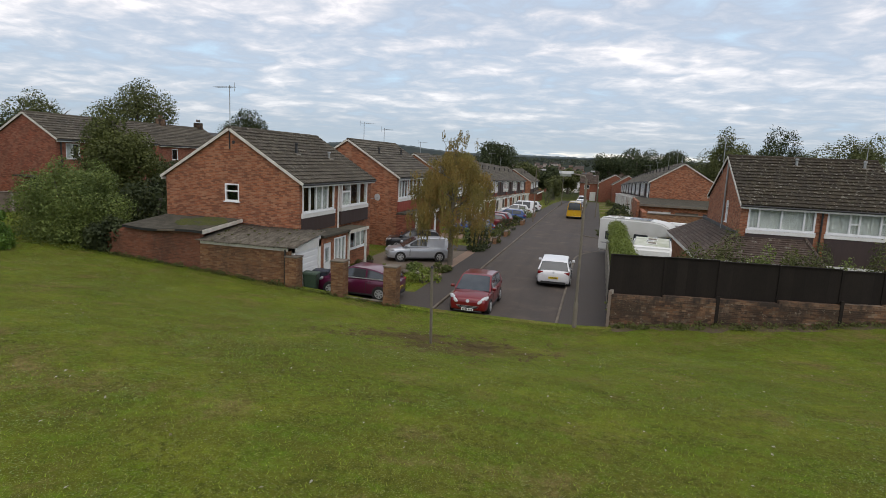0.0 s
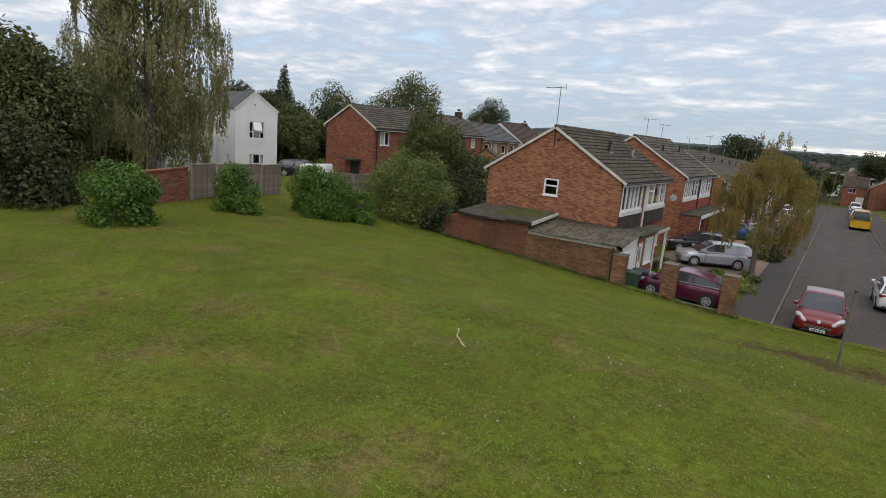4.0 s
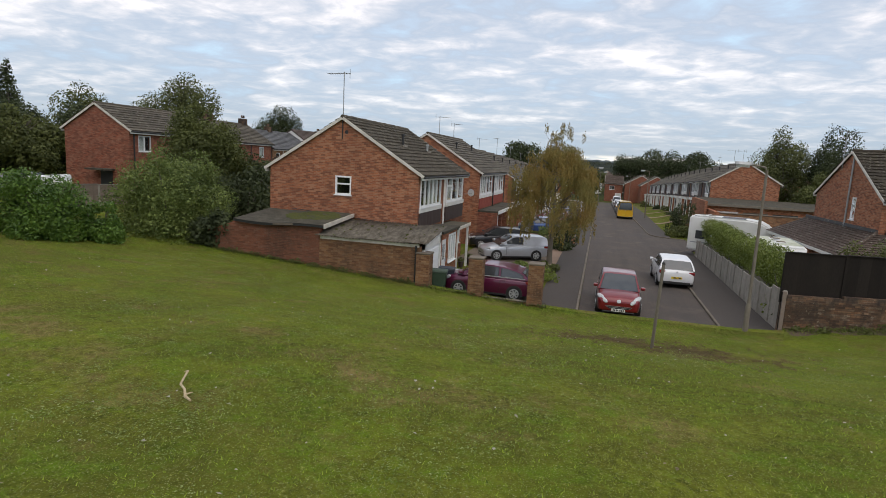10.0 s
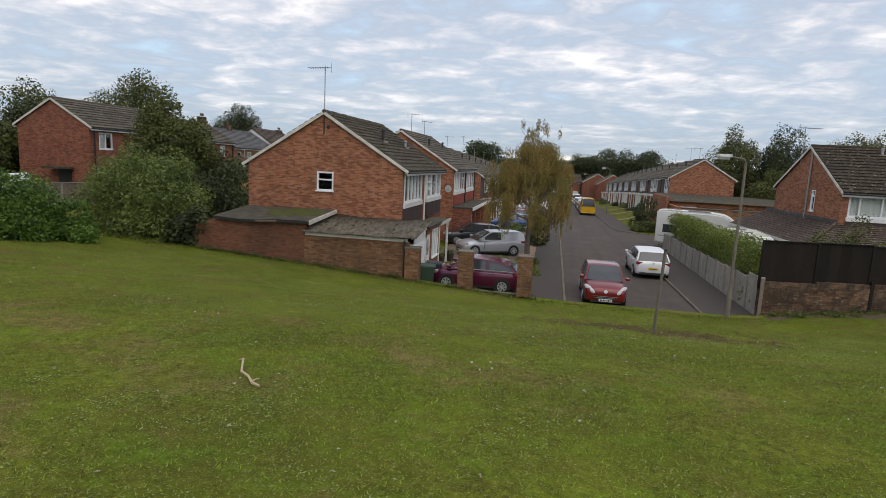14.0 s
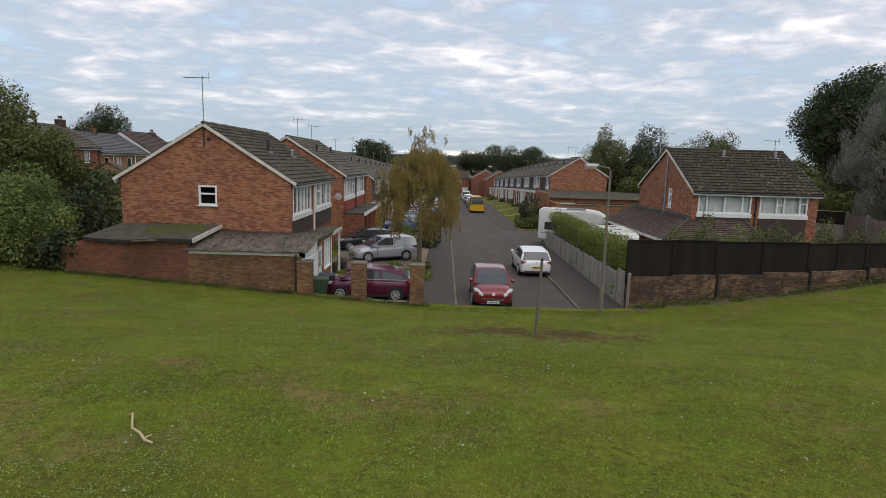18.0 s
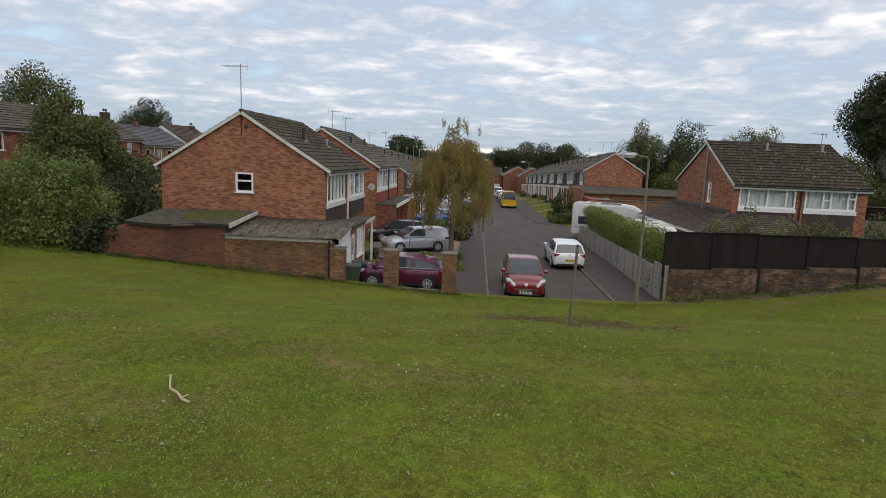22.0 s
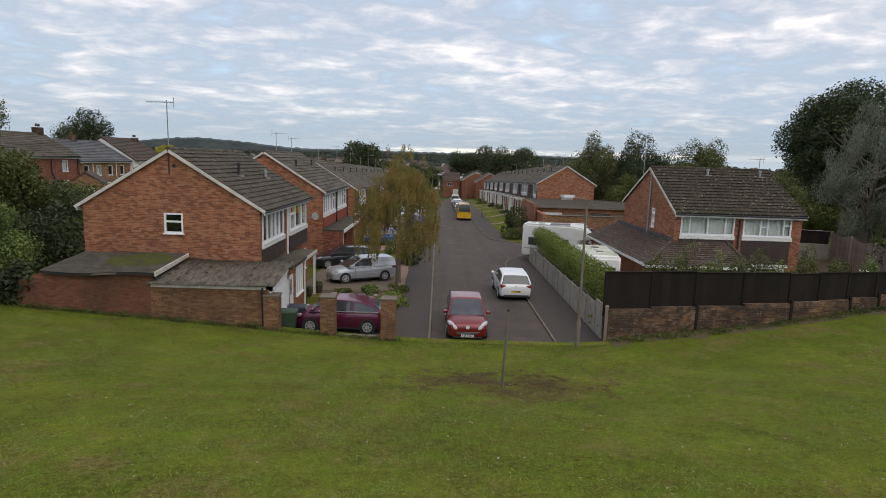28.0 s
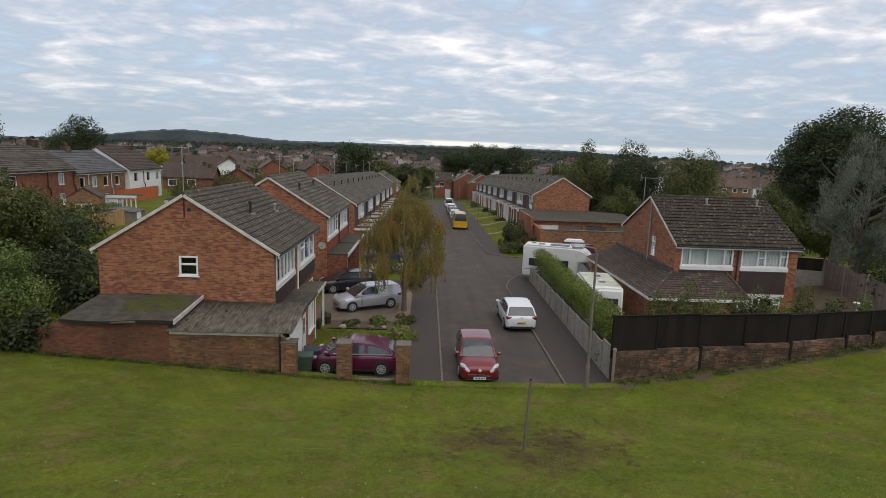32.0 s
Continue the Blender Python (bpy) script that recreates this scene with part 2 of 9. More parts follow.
M_BRICK = brickwork("orange_brown_brick", (0.415, 0.155, 0.075), (0.292, 0.101, 0.053), (0.36, 0.262, 0.175), (0.13, 0.06, 0.04))
M_BRICK_RED = brickwork("red_brick", (0.315, 0.102, 0.058), (0.23, 0.076, 0.045), (0.28, 0.19, 0.13), (0.12, 0.05, 0.036))
M_BRICK_BUFF = brickwork("buff_brick", (0.37, 0.185, 0.085), (0.27, 0.122, 0.06), (0.30, 0.23, 0.16), (0.11, 0.065, 0.042), 0.45)
M_BRICK_OLD = brickwork("sooty_old_brick", (0.26, 0.145, 0.078), (0.15, 0.080, 0.050), (0.26, 0.20, 0.145), (0.07, 0.05, 0.038), 0.5, 0.9)
M_TILE = tilework("grey_brown_roof_tile", (0.062, 0.052, 0.040), (0.122, 0.104, 0.078), (0.12, 0.13, 0.06), 0.45)
M_TILE_DARK = tilework("dark_mossy_roof_tile", (0.031, 0.024, 0.017), (0.060, 0.047, 0.030), (0.05, 0.056, 0.022), 0.7)
M_TILE_BROWN = tilework("brown_roof_tile", (0.068, 0.046, 0.037), (0.096, 0.067, 0.053), (0.10, 0.09, 0.06), 0.25)
M_SLATE = tilework("grey_slate", (0.095, 0.096, 0.102), (0.135, 0.136, 0.142), (0.12, 0.125, 0.12), 0.2)
M_WHITE = plain("white_gloss_paint", (0.80, 0.80, 0.77), (0.66, 0.65, 0.60), 1.5, 0.4, 0.05, 30)
M_BARGE = plain("weathered_white_board", (0.70, 0.67, 0.61), (0.42, 0.39, 0.33), 2.6, 0.6, 0.1, 30)
M_UPVC = plain("white_plastic_frame", (0.82, 0.83, 0.83), (0.72, 0.73, 0.73), 2.0, 0.35)
M_RENDER = plain("white_rendered_wall", (0.80, 0.80, 0.79), (0.70, 0.70, 0.68), 1.0, 0.85, 0.3, 60)
M_PANEL_BROWN = plain("dark_brown_cladding", (0.045, 0.03, 0.028), (0.065, 0.045, 0.04), 4, 0.6, 0.1, 60, squash=(1, 1, 0.1))
M_PANEL_RED = plain("red_tile_hanging", (0.30, 0.06, 0.035), (0.22, 0.045, 0.03), 6, 0.8, 0.4, 40)
M_FELT = plain("grey_roofing_felt", (0.040, 0.037, 0.029), (0.115, 0.105, 0.082), 2.6, 0.95, 0.3, 60, spec=0.15)
M_MOSS = plain("wet_green_moss", (0.040, 0.050, 0.010), (0.085, 0.088, 0.018), 2.5, 0.95, 1.0, 25)
M_ASBESTOS = plain("weathered_corrugated_sheet", (0.046, 0.040, 0.030), (0.205, 0.18, 0.145), 3.0, 0.95, 0.4, 30, spec=0.15, squash=(2.2, 0.7, 1))
M_FELT_BROWN = plain("mossy_brown_roofing_felt", (0.075, 0.066, 0.048), (0.14, 0.125, 0.095), 1.6, 0.95, 0.4, 50, spec=0.15)
M_ASPHALT = plain("worn_asphalt", (0.065, 0.0535, 0.047), (0.101, 0.083, 0.071), 0.35, 0.88, 0.5, 90, fine=55, spec=0.25)


def road_wear(m):
    """Tan dirt, sunken patches and the tracks of tyres over the asphalt."""
    n, l = m.node_tree.nodes, m.node_tree.links
    b = n["Principled BSDF"]
    pos = n.new("ShaderNodeNewGeometry").outputs["Position"]
    col = b.inputs["Base Color"].links[0].from_socket
    dirt = nramp(n, l, nnoise(n, l, 0.55, 6, 0.65, pos), 0.52, 0.68)
    col = nmix(n, l, nmath(n, l, "MULTIPLY", dirt, 0.55), col, (0.135, 0.105, 0.080))
    lane = nramp(n, l, nnoise(n, l, 1.0, 3, 0.6, pos, (1.1, 0.06, 1.0)), 0.42, 0.66)
    col = nmix(n, l, nmath(n, l, "MULTIPLY", lane, 0.35), col, (0.040, 0.038, 0.038))
    spot = nramp(n, l, nnoise(n, l, 2.3, 4, 0.7, pos), 0.66, 0.72)
    col = nmix(n, l, nmath(n, l, "MULTIPLY", spot, 0.5), col, (0.030, 0.028, 0.028))
    l.new(col, b.inputs["Base Color"])


road_wear(M_ASPHALT)
M_ASPHALT_DARK = plain("dark_pavement_asphalt", (0.047, 0.038, 0.0325), (0.070, 0.058, 0.050), 0.5, 0.85, 0.5, 90, fine=60)
M_KERB = plain("pale_concrete_kerb", (0.115, 0.095, 0.072), (0.185, 0.155, 0.12), 3, 0.85, 0.3, 50, vary=0.15)
M_CONCRETE = plain("grey_concrete_panel", (0.21, 0.19, 0.16), (0.36, 0.33, 0.285), 2.6, 0.9, 0.3, 45, vary=0.1)
M_FENCE_BLACK = plain("black_stained_fence_board", (0.012, 0.0095, 0.008), (0.024, 0.0195, 0.016), 2.0, 0.9, 0.4, 40, vary=0.2, spec=0.2, squash=(1, 1, 0.3))
M_FENCE_GREY = plain("weathered_fence_board", (0.175, 0.135, 0.108), (0.25, 0.20, 0.165), 2.0, 0.9, 0.4, 40, vary=0.15, squash=(0.3, 0.3, 1))
M_FENCE_NEW = plain("new_timber_fence", (0.42, 0.27, 0.12), (0.52, 0.35, 0.17), 2.0, 0.8, 0.3, 40, vary=0.1)
M_GLASS = glass("window_glass")
M_CARGLASS = plain("tinted_car_glass", (0.036, 0.041, 0.046), (0.050, 0.056, 0.061), 2.0, 0.1, spec=0.9)
M_CURTAIN = plain("pale_curtain", (0.52, 0.54, 0.52), (0.62, 0.63, 0.60), 6, 0.9, squash=(6, 6, 0.2))
# near-black that paints the shade of unlit rooms; also a dark front door
M_DARK = plain("room_shade_and_door_dark", (0.03, 0.03, 0.032), (0.05, 0.05, 0.05), 2, 0.9)
M_STEEL = plain("galvanised_steel", (0.30, 0.31, 0.31), (0.40, 0.41, 0.41), 4, 0.5, metal=0.6)
M_LAMP_POST = plain("painted_grey_lamp_column", (0.135, 0.115, 0.088), (0.20, 0.175, 0.14), 3, 0.7, metal=0.0)
M_BLACK = plain("black_plastic", (0.02, 0.02, 0.021), (0.035, 0.035, 0.035), 5, 0.5)
M_TYRE = plain("tyre_rubber", (0.018, 0.018, 0.018), (0.03, 0.03, 0.03), 8, 0.85)
M_ALLOY = plain("alloy_wheel", (0.45, 0.46, 0.47), (0.55, 0.56, 0.57), 5, 0.35, metal=0.4)
M_BARK = plain("grey_brown_bark", (0.10, 0.085, 0.065), (0.17, 0.15, 0.12), 5, 0.95, 0.8, 25)
M_BARK_PALE = plain("pale_stick_bark", (0.38, 0.29, 0.17), (0.55, 0.45, 0.30), 12, 0.85, 0.4, 40)
M_SOIL = plain("bare_brown_soil", (0.075, 0.052, 0.032), (0.125, 0.092, 0.058), 2, 0.95, 0.6, 20)
M_GRAVEL = plain("brown_gravel_driveway", (0.13, 0.10, 0.072), (0.20, 0.16, 0.12), 1.2, 0.95, 0.6, 60)
M_PAVERS = plain("pink_buff_paving", (0.22, 0.145, 0.10), (0.30, 0.21, 0.15), 1.2, 0.9, 0.5, 40)
M_LEAF_BIRCH = leafage("birch_leaf", (0.265, 0.205, 0.058), (0.175, 0.165, 0.052), (0.325, 0.205, 0.058))
M_LEAF_LAUREL = leafage("laurel_leaf", (0.070, 0.140, 0.022), (0.165, 0.265, 0.045), (0.035, 0.075, 0.016), 0.38)
M_LEAF_SHRUB = leafage("shrub_leaf", (0.105, 0.145, 0.035), (0.225, 0.275, 0.075), (0.055, 0.085, 0.024), 0.55)
M_LEAF_DARK = leafage("dark_leaf", (0.043, 0.058, 0.024), (0.080, 0.098, 0.038), (0.028, 0.038, 0.018), 0.6)
M_LEAF_MID = leafage("mid_leaf", (0.085, 0.102, 0.029), (0.135, 0.15, 0.042), (0.048, 0.06, 0.02), 0.6)
M_LEAF_OLIVE = leafage("olive_leaf", (0.088, 0.104, 0.034), (0.155, 0.165, 0.058), (0.048, 0.060, 0.022), 0.6)
M_LEAF_SILVER = leafage("silver_leaf", (0.118, 0.132, 0.096), (0.235, 0.250, 0.195), (0.062, 0.074, 0.050), 0.7)
M_LEAF_WILLOW = leafage("drooping_leaf", (0.20, 0.195, 0.085), (0.36, 0.325, 0.150), (0.135, 0.128, 0.060), 0.6)
M_LEAF_HEDGE = leafage("hedge_leaf", (0.125, 0.17, 0.03), (0.21, 0.25, 0.05), (0.075, 0.105, 0.022), 0.5)
# distance haze put into the leaf colour, greyer and lighter than the near trees
M_LEAF_FAR = leafage("haze_tinted_far_leaf", (0.070, 0.084, 0.058), (0.118, 0.130, 0.088), (0.050, 0.062, 0.052), 0.8, 0.01)
M_LEAF_YELLOW = leafage("yellow_leaf", (0.36, 0.32, 0.03), (0.42, 0.36, 0.05), (0.25, 0.24, 0.03))
M_LEAF_RUST = leafage("rust_leaf", (0.16, 0.07, 0.03), (0.10, 0.08, 0.03), (0.08, 0.07, 0.025))


def grass_material():
    m, b, n, l = shader("mown_grass", 0.95, 0, 0.05)
    pos = n.new("ShaderNodeNewGeometry").outputs["Position"]
    a = nramp(n, l, nnoise(n, l, 0.42, 6, 0.68, pos), 0.36, 0.64)
    c = nmix(n, l, a, (0.090, 0.120, 0.011), (0.222, 0.254, 0.024))
    dull = nramp(n, l, nnoise(n, l, 0.17, 5, 0.6, pos, (1.0, 1.6, 1.0)), 0.44, 0.60)
    c = nmix(n, l, nmath(n, l, "MULTIPLY", dull, 0.55), c, (0.108, 0.108, 0.022))
    lush = nramp(n, l, nnoise(n, l, 1.3, 5, 0.7, pos, (1.0, 1.5, 1.0)), 0.46, 0.62)
    c = nmix(n, l, nmath(n, l, "MULTIPLY", lush, 0.6), c, (0.110, 0.215, 0.010))
    worn = nramp(n, l, nnoise(n, l, 0.62, 6, 0.72, pos), 0.52, 0.66)
    c = nmix(n, l, nmath(n, l, "MULTIPLY", worn, 0.9), c, (0.250, 0.172, 0.076))
    mott = nramp(n, l, nnoise(n, l, 4.5, 6, 0.8, pos), 0.42, 0.60)
    c = nmix(n, l, nmath(n, l, "MULTIPLY", mott, 0.6), c, (0.092, 0.090, 0.014))
    tuft = nramp(n, l, nnoise(n, l, 8.0, 7, 0.85, pos), 0.46, 0.60)
    rough = nramp(n, l, nnoise(n, l, 0.9, 5, 0.7, pos), 0.38, 0.62)
    c = nmix(n, l, nmath(n, l, "MULTIPLY", nmath(n, l, "MULTIPLY", tuft, rough), 0.8), c, (0.034, 0.038, 0.008))
    fine = nramp(n, l, nnoise(n, l, 30.0, 5, 0.85, pos), 0.42, 0.60)
    c = nmix(n, l, nmath(n, l, "MULTIPLY", fine, 0.5), c, (0.056, 0.062, 0.009))
    pale = nramp(n, l, nnoise(n, l, 17.0, 5, 0.8, pos), 0.58, 0.66)
    c = nmix(n, l, nmath(n, l, "MULTIPLY", pale, 0.6), c, (0.320, 0.335, 0.090))
    # fine glints painted into the grass colour as pale flecks
    glint = nramp(n, l, nnoise(n, l, 52.0, 3, 0.7, pos), 0.58, 0.68)
    c = nmix(n, l, nmath(n, l, "MULTIPLY", glint, 0.62), c, (0.37, 0.39, 0.19))
    # the bare scuffed patch round the sign post
    def scuffed(centre, shape):
        d = n.new("ShaderNodeVectorMath")
        d.operation = "SUBTRACT"
        l.new(pos, d.inputs[0])
        d.inputs[1].default_value = centre
        sc = n.new("ShaderNodeVectorMath")
        sc.operation = "MULTIPLY"
        l.new(d.outputs[0], sc.inputs[0])
        sc.inputs[1].default_value = shape
        ln = n.new("ShaderNodeVectorMath")
        ln.operation = "LENGTH"
        l.new(sc.outputs[0], ln.inputs[0])
        edge = nmath(n, l, "ADD", ln.outputs["Value"], nmath(n, l, "MULTIPLY", nnoise(n, l, 2.6, 7, 0.85, pos), 2.6))
        return nmath(n, l, "SUBTRACT", 1.0, nramp(n, l, edge, 1.55, 2.25))

    bare = nmath(n, l, "MAXIMUM", scuffed((-5.0, 15.3, 1.0), (0.50, 0.52, 0.0)), scuffed((-2.5, 14.9, 1.0), (0.50, 0.50, 0.0)))
    bare = nmath(n, l, "MAXIMUM", bare, scuffed((-3.8, 13.4, 1.0), (0.55, 0.65, 0.0)))
    c = nmix(n, l, nmath(n, l, "MULTIPLY", bare, 0.78), c, nmix(n, l, fine, (0.125, 0.090, 0.040), (0.055, 0.040, 0.016)))
    # beyond the street: hedged fields and woods
    far = n.new("ShaderNodeVectorMath")
    far.operation = "LENGTH"
    l.new(pos, far.inputs[0])
    land = nramp(n, l, nnoise(n, l, 0.006, 4, 0.6, pos), 0.58, 0.66)
    fields = nmix(n, l, land, (0.022, 0.028, 0.020), (0.060, 0.066, 0.036))
    c = nmix(n, l, nramp(n, l, far.outputs["Value"], 120.0, 220.0), c, fields)
    l.new(c, b.inputs["Base Color"])
    nbump(n, l, b, nnoise(n, l, 18.0, 4, 0.7, pos), 0.8, 0.05)
    return m


M_GRASS = grass_material()
M_BLADE = leafage("grass_blade", (0.050, 0.080, 0.009), (0.262, 0.345, 0.038), (0.192, 0.162, 0.050), 0.9, 0.45)
# ---- mesh tools ----
class Mesh:
    """Collects corners and faces for one mesh."""

    def __init__(self):
        self.v, self.f = [], []

    def poly(self, *pts):
        k = len(self.v)
        self.v += [tuple(p) for p in pts]
        self.f.append(tuple(range(k, k + len(pts))))
        return self

    def box(self, x0, x1, y0, y1, z0, z1, m=None):
        k = len(self.v)
        c = [(x, y, z) for z in (z0, z1) for x, y in ((x0, y0), (x1, y0), (x1, y1), (x0, y1))]
        self.v += [tuple(m @ Vector(p)) for p in c] if m else c
        self.f += [tuple(k + i for i in q) for q in ((3, 2, 1, 0), (4, 5, 6, 7), (0, 1, 5, 4), (1, 2, 6, 5), (2, 3, 7, 6), (3, 0, 4, 7))]
        return self

    def prism(self, a, b):
        """A solid between two rings of the same number of corners."""
        k, n = len(self.v), len(a)
        self.v += [tuple(p) for p in a] + [tuple(p) for p in b]
        self.f += [tuple(k + i for i in reversed(range(n))), tuple(k + n + i for i in range(n))]
        self.f += [(k + i, k + (i + 1) % n, k + n + (i + 1) % n, k + n + i) for i in range(n)]
        return self

    def loft(self, rings, cap=True):
        k, n = len(self.v), len(rings[0])
        for r in rings:
            self.v += [tuple(p) for p in r]
        for j in range(len(rings) - 1):
            a, b = k + j * n, k + (j + 1) * n
            self.f += [(a + i, a + (i + 1) % n, b + (i + 1) % n, b + i) for i in range(n)]
        if cap:
            self.f += [tuple(k + i for i in reversed(range(n))), tuple(k + (len(rings) - 1) * n + i for i in range(n))]
        return self

    def tube(self, pts, radii, n=8, cap=True):
        rings = []
        pts = [Vector(p) for p in pts]
        for i, p in enumerate(pts):
            d = (pts[min(i + 1, len(pts) - 1)] - pts[max(i - 1, 0)]).normalized()
            s = d.orthogonal().normalized() if abs(d.z) > 0.95 else d.cross(Vector((0, 0, 1))).normalized()
            t = s.cross(d)
            r = radii[i] if isinstance(radii, (list, tuple)) else radii
            rings.append([p + s * (r * math.cos(2 * math.pi * j / n)) + t * (r * math.sin(2 * math.pi * j / n)) for j in range(n)])
        return self.loft([list(reversed(r)) for r in rings], cap)

    def disc(self, c, axis, r, depth, n=16):
        a = Vector(axis).normalized() * depth
        return self.tube([Vector(c) - a / 2, Vector(c) + a / 2], r, n)

    def data(self, name, bevel=0.0, smooth=False, segments=1):
        d = bpy.data.meshes.new(name)
        d.from_pydata(self.v, [], self.f)
        if bevel:
            bm = bmesh.new()
            bm.from_mesh(d)
            bmesh.ops.remove_doubles(bm, verts=bm.verts, dist=1e-5)
            edges = [e for e in bm.edges if len(e.link_faces) == 2 and e.calc_face_angle(0) > 0.5]
            bmesh.ops.bevel(bm, geom=edges, offset=bevel, segments=segments, affect="EDGES", clamp_overlap=True)
            bm.to_mesh(d)
            bm.free()
        if smooth:
            d.polygons.foreach_set("use_smooth", [True] * len(d.polygons))
            d.set_sharp_from_angle(angle=0.7)
        return d


def group_of(name, m, label="", category="", group="", kind=""):
    """The Empty at the base of a thing."""
    ob = new(name)
    ob.empty_display_size = 0.3
    ob.matrix_world = m
    return tagged(ob, label, category, group, kind)


def part(name, mesh, material, parent=None, label="", bevel=0.0, smooth=False, segments=1):
    d = mesh.data(name, bevel, smooth, segments) if isinstance(mesh, Mesh) else mesh
    if not d.materials:
        d.materials.append(material)
    ob = new(name, d)
    if parent:
        ob.parent = parent
    return tagged(ob, label)


def thing(name, mesh, material, label, category, group="", kind="", bevel=0.0, smooth=False, m=None, segments=1):
    ob = part(name, mesh, material, None, label, bevel, smooth, segments)
    if m:
        ob.matrix_world = m
    return tagged(ob, label, category, group, kind)


def ss(a, b, x):
    t = min(1.0, max(0.0, (x - a) / (b - a)))
    return t * t * (3 - 2 * t)


# ---- the lie of the land ----
def road_z(y):
    y = min(max(y, 15), 160)
    return 0.08 - 0.0085 * (y - 22) - 0.00028 * max(0.0, y - 75) ** 2


def terrace_z(y):
    """Height of the raised front gardens of the right-hand terrace, which steps down the hill."""
    return 0.55 - 0.028 * (y - 70) - 0.0001 * (min(y, 160) - 70) ** 2


def bank_edge(x):
    """Height of the grass where it meets the walls and the end of the road."""
    if x < -8:
        return 0.26 + 0.068 * min(-8 - x, 15) + 0.11 * min(max(-23 - x, 0), 10)
    if x < -5.8:
        return 0.26 - 0.06 * ss(-8, -5.8, x)
    return 0.20 + 0.10 * ss(-0.4, 1.2, x) + 0.075 * min(max(x - 1, 0), 7) + 0.10 * min(max(x - 8, 0), 14)


def fence_y(x):
    """Line of the old wall along the top of the gardens."""
    return 22.15 + 0.136 * (x - 1.12) + 0.0055 * max(0.0, x - 4) ** 2


def far_z(x, y):
    r = math.hypot(x, y)
    z = -3.0 - 7 * ss(160, 520, r) + 37 * ss(750, 2450, r) * (0.86 + 0.14 * math.sin(x * 0.0021 + 1.0))
    z -= 40 * ss(650, 1500, x) + 12 * ss(-900, -1500, x)
    return z - 160 * ss(2550, 4200, r)


def ground_z(x, y):
    e = bank_edge(x)
    if y <= 21.5:
        t = ss(0, 1, (21.5 - y) / 17.0)
        return e + (2.9 - e) * t + 0.035 * math.sin(x * 0.7) * math.sin(y * 0.5 + 1) * ss(21, 15, y)
    side = ss(-24.2 - 0.12 * max(0.0, y - 50), -22.6, x)
    low = road_z(y) - 0.05
    low += (terrace_z(min(y, 150)) - low) * ss(1.2, 5.0, x) * ss(68.8, 72, y) * ss(170, 152, y) * ss(45, 20, x)
    fy = fence_y(x) - 0.1 if x > 1.2 else 21.8
    near = e + (low - e) * ss(fy, fy + 0.5, y)
    left = e + (low - e) * ss(120, 230, y)
    z = near * side + left * (1 - side)
    k = ss(150, 260, math.hypot(x, y))
    return z * (1 - k) + far_z(x, y) * k


def sheet(xs, ys, zf):
    """A grid over the given lines, with heights from zf."""
    me = Mesh()
    me.v = [(x, y, zf(x, y)) for y in ys for x in xs]
    nx = len(xs)
    me.f = [(j * nx + i, j * nx + i + 1, (j + 1) * nx + i + 1, (j + 1) * nx + i) for j in range(len(ys) - 1) for i in range(nx - 1)]
    return me


def lines(*spans):
    out = []
    for a, b, step in spans:
        n = max(1, round((b - a) / step))
        out += [a + (b - a) * i / n for i in range(n)]
    return out + [spans[-1][1]]


ground_x = lines((-2600, -600, 90), (-600, -150, 30), (-150, -60, 8), (-60, -30, 1.5), (-30, 26, 0.5), (26, 60, 1.5), (60, 150, 8), (150, 600, 30), (600, 2600, 90))
ground_y = lines((-120, -20, 10), (-20, -2, 1.5), (-2, 21, 0.5), (21, 23, 0.15), (23, 26, 0.5), (26, 80, 2), (80, 200, 8), (200, 700, 25), (700, 4200, 70))
ground = thing("ground", sheet(ground_x, ground_y, ground_z), M_GRASS, "mown green grass bank with worn brown patches", "grass", kind="structure", smooth=True)

# ---- road, pavements, kerbs ----
LEFT_KERB, RIGHT_KERB = -6.16, -0.93


def left_kerb(y):
    return LEFT_KERB


def strip(edge_a, edge_b, ys, lift, n=4):
    """A band of ground between two edges, with a skirt down into the soil."""
    me = Mesh()
    k = n + 3
    for y in ys:
        a, b = edge_a(y), edge_b(y)
        z = road_z(y) + lift
        row = [(a, y, z - 0.3)] + [(a + (b - a) * i / n, y, z) for i in range(n + 1)] + [(b, y, z - 0.3)]
        me.v += row
    me.f = [(j * k + i, j * k + i + 1, (j + 1) * k + i + 1, (j + 1) * k + i) for j in range(len(ys) - 1) for i in range(k - 1)]
    return me


def right_kerb(y):
    """The kerb swings out round the mouth of the side turning."""
    if y < 40:
        return RIGHT_KERB
    if y < 46.5:
        return RIGHT_KERB + 2.55 * ((y - 40) / 6.5) ** 2
    if y < 54.25:
        return 16.0
    return -0.98 - 0.018 * (min(y, 90) - 60) + 3.0 * math.exp(-(y - 54.25) / 0.8)


road_ys = lines((21.2, 32, 1.2), (32, 46.4, 0.8), (46.4, 46.6, 0.1), (46.6, 54.2, 1.9), (54.2, 54.3, 0.1), (54.3, 58, 0.3), (58, 150, 4))
road = thing("road", strip(left_kerb, right_kerb, road_ys, 0.0), M_ASPHALT, "worn grey asphalt road running downhill", "road", kind="structure")
left_pavement = thing("pavement_left", strip(lambda y: left_kerb(y) - 1.75, lambda y: left_kerb(y) - 0.13, lines((21.2, 150, 3)), 0.07), M_ASPHALT_DARK,
                      "dark asphalt footway beside the front gardens", "pavement", kind="structure")
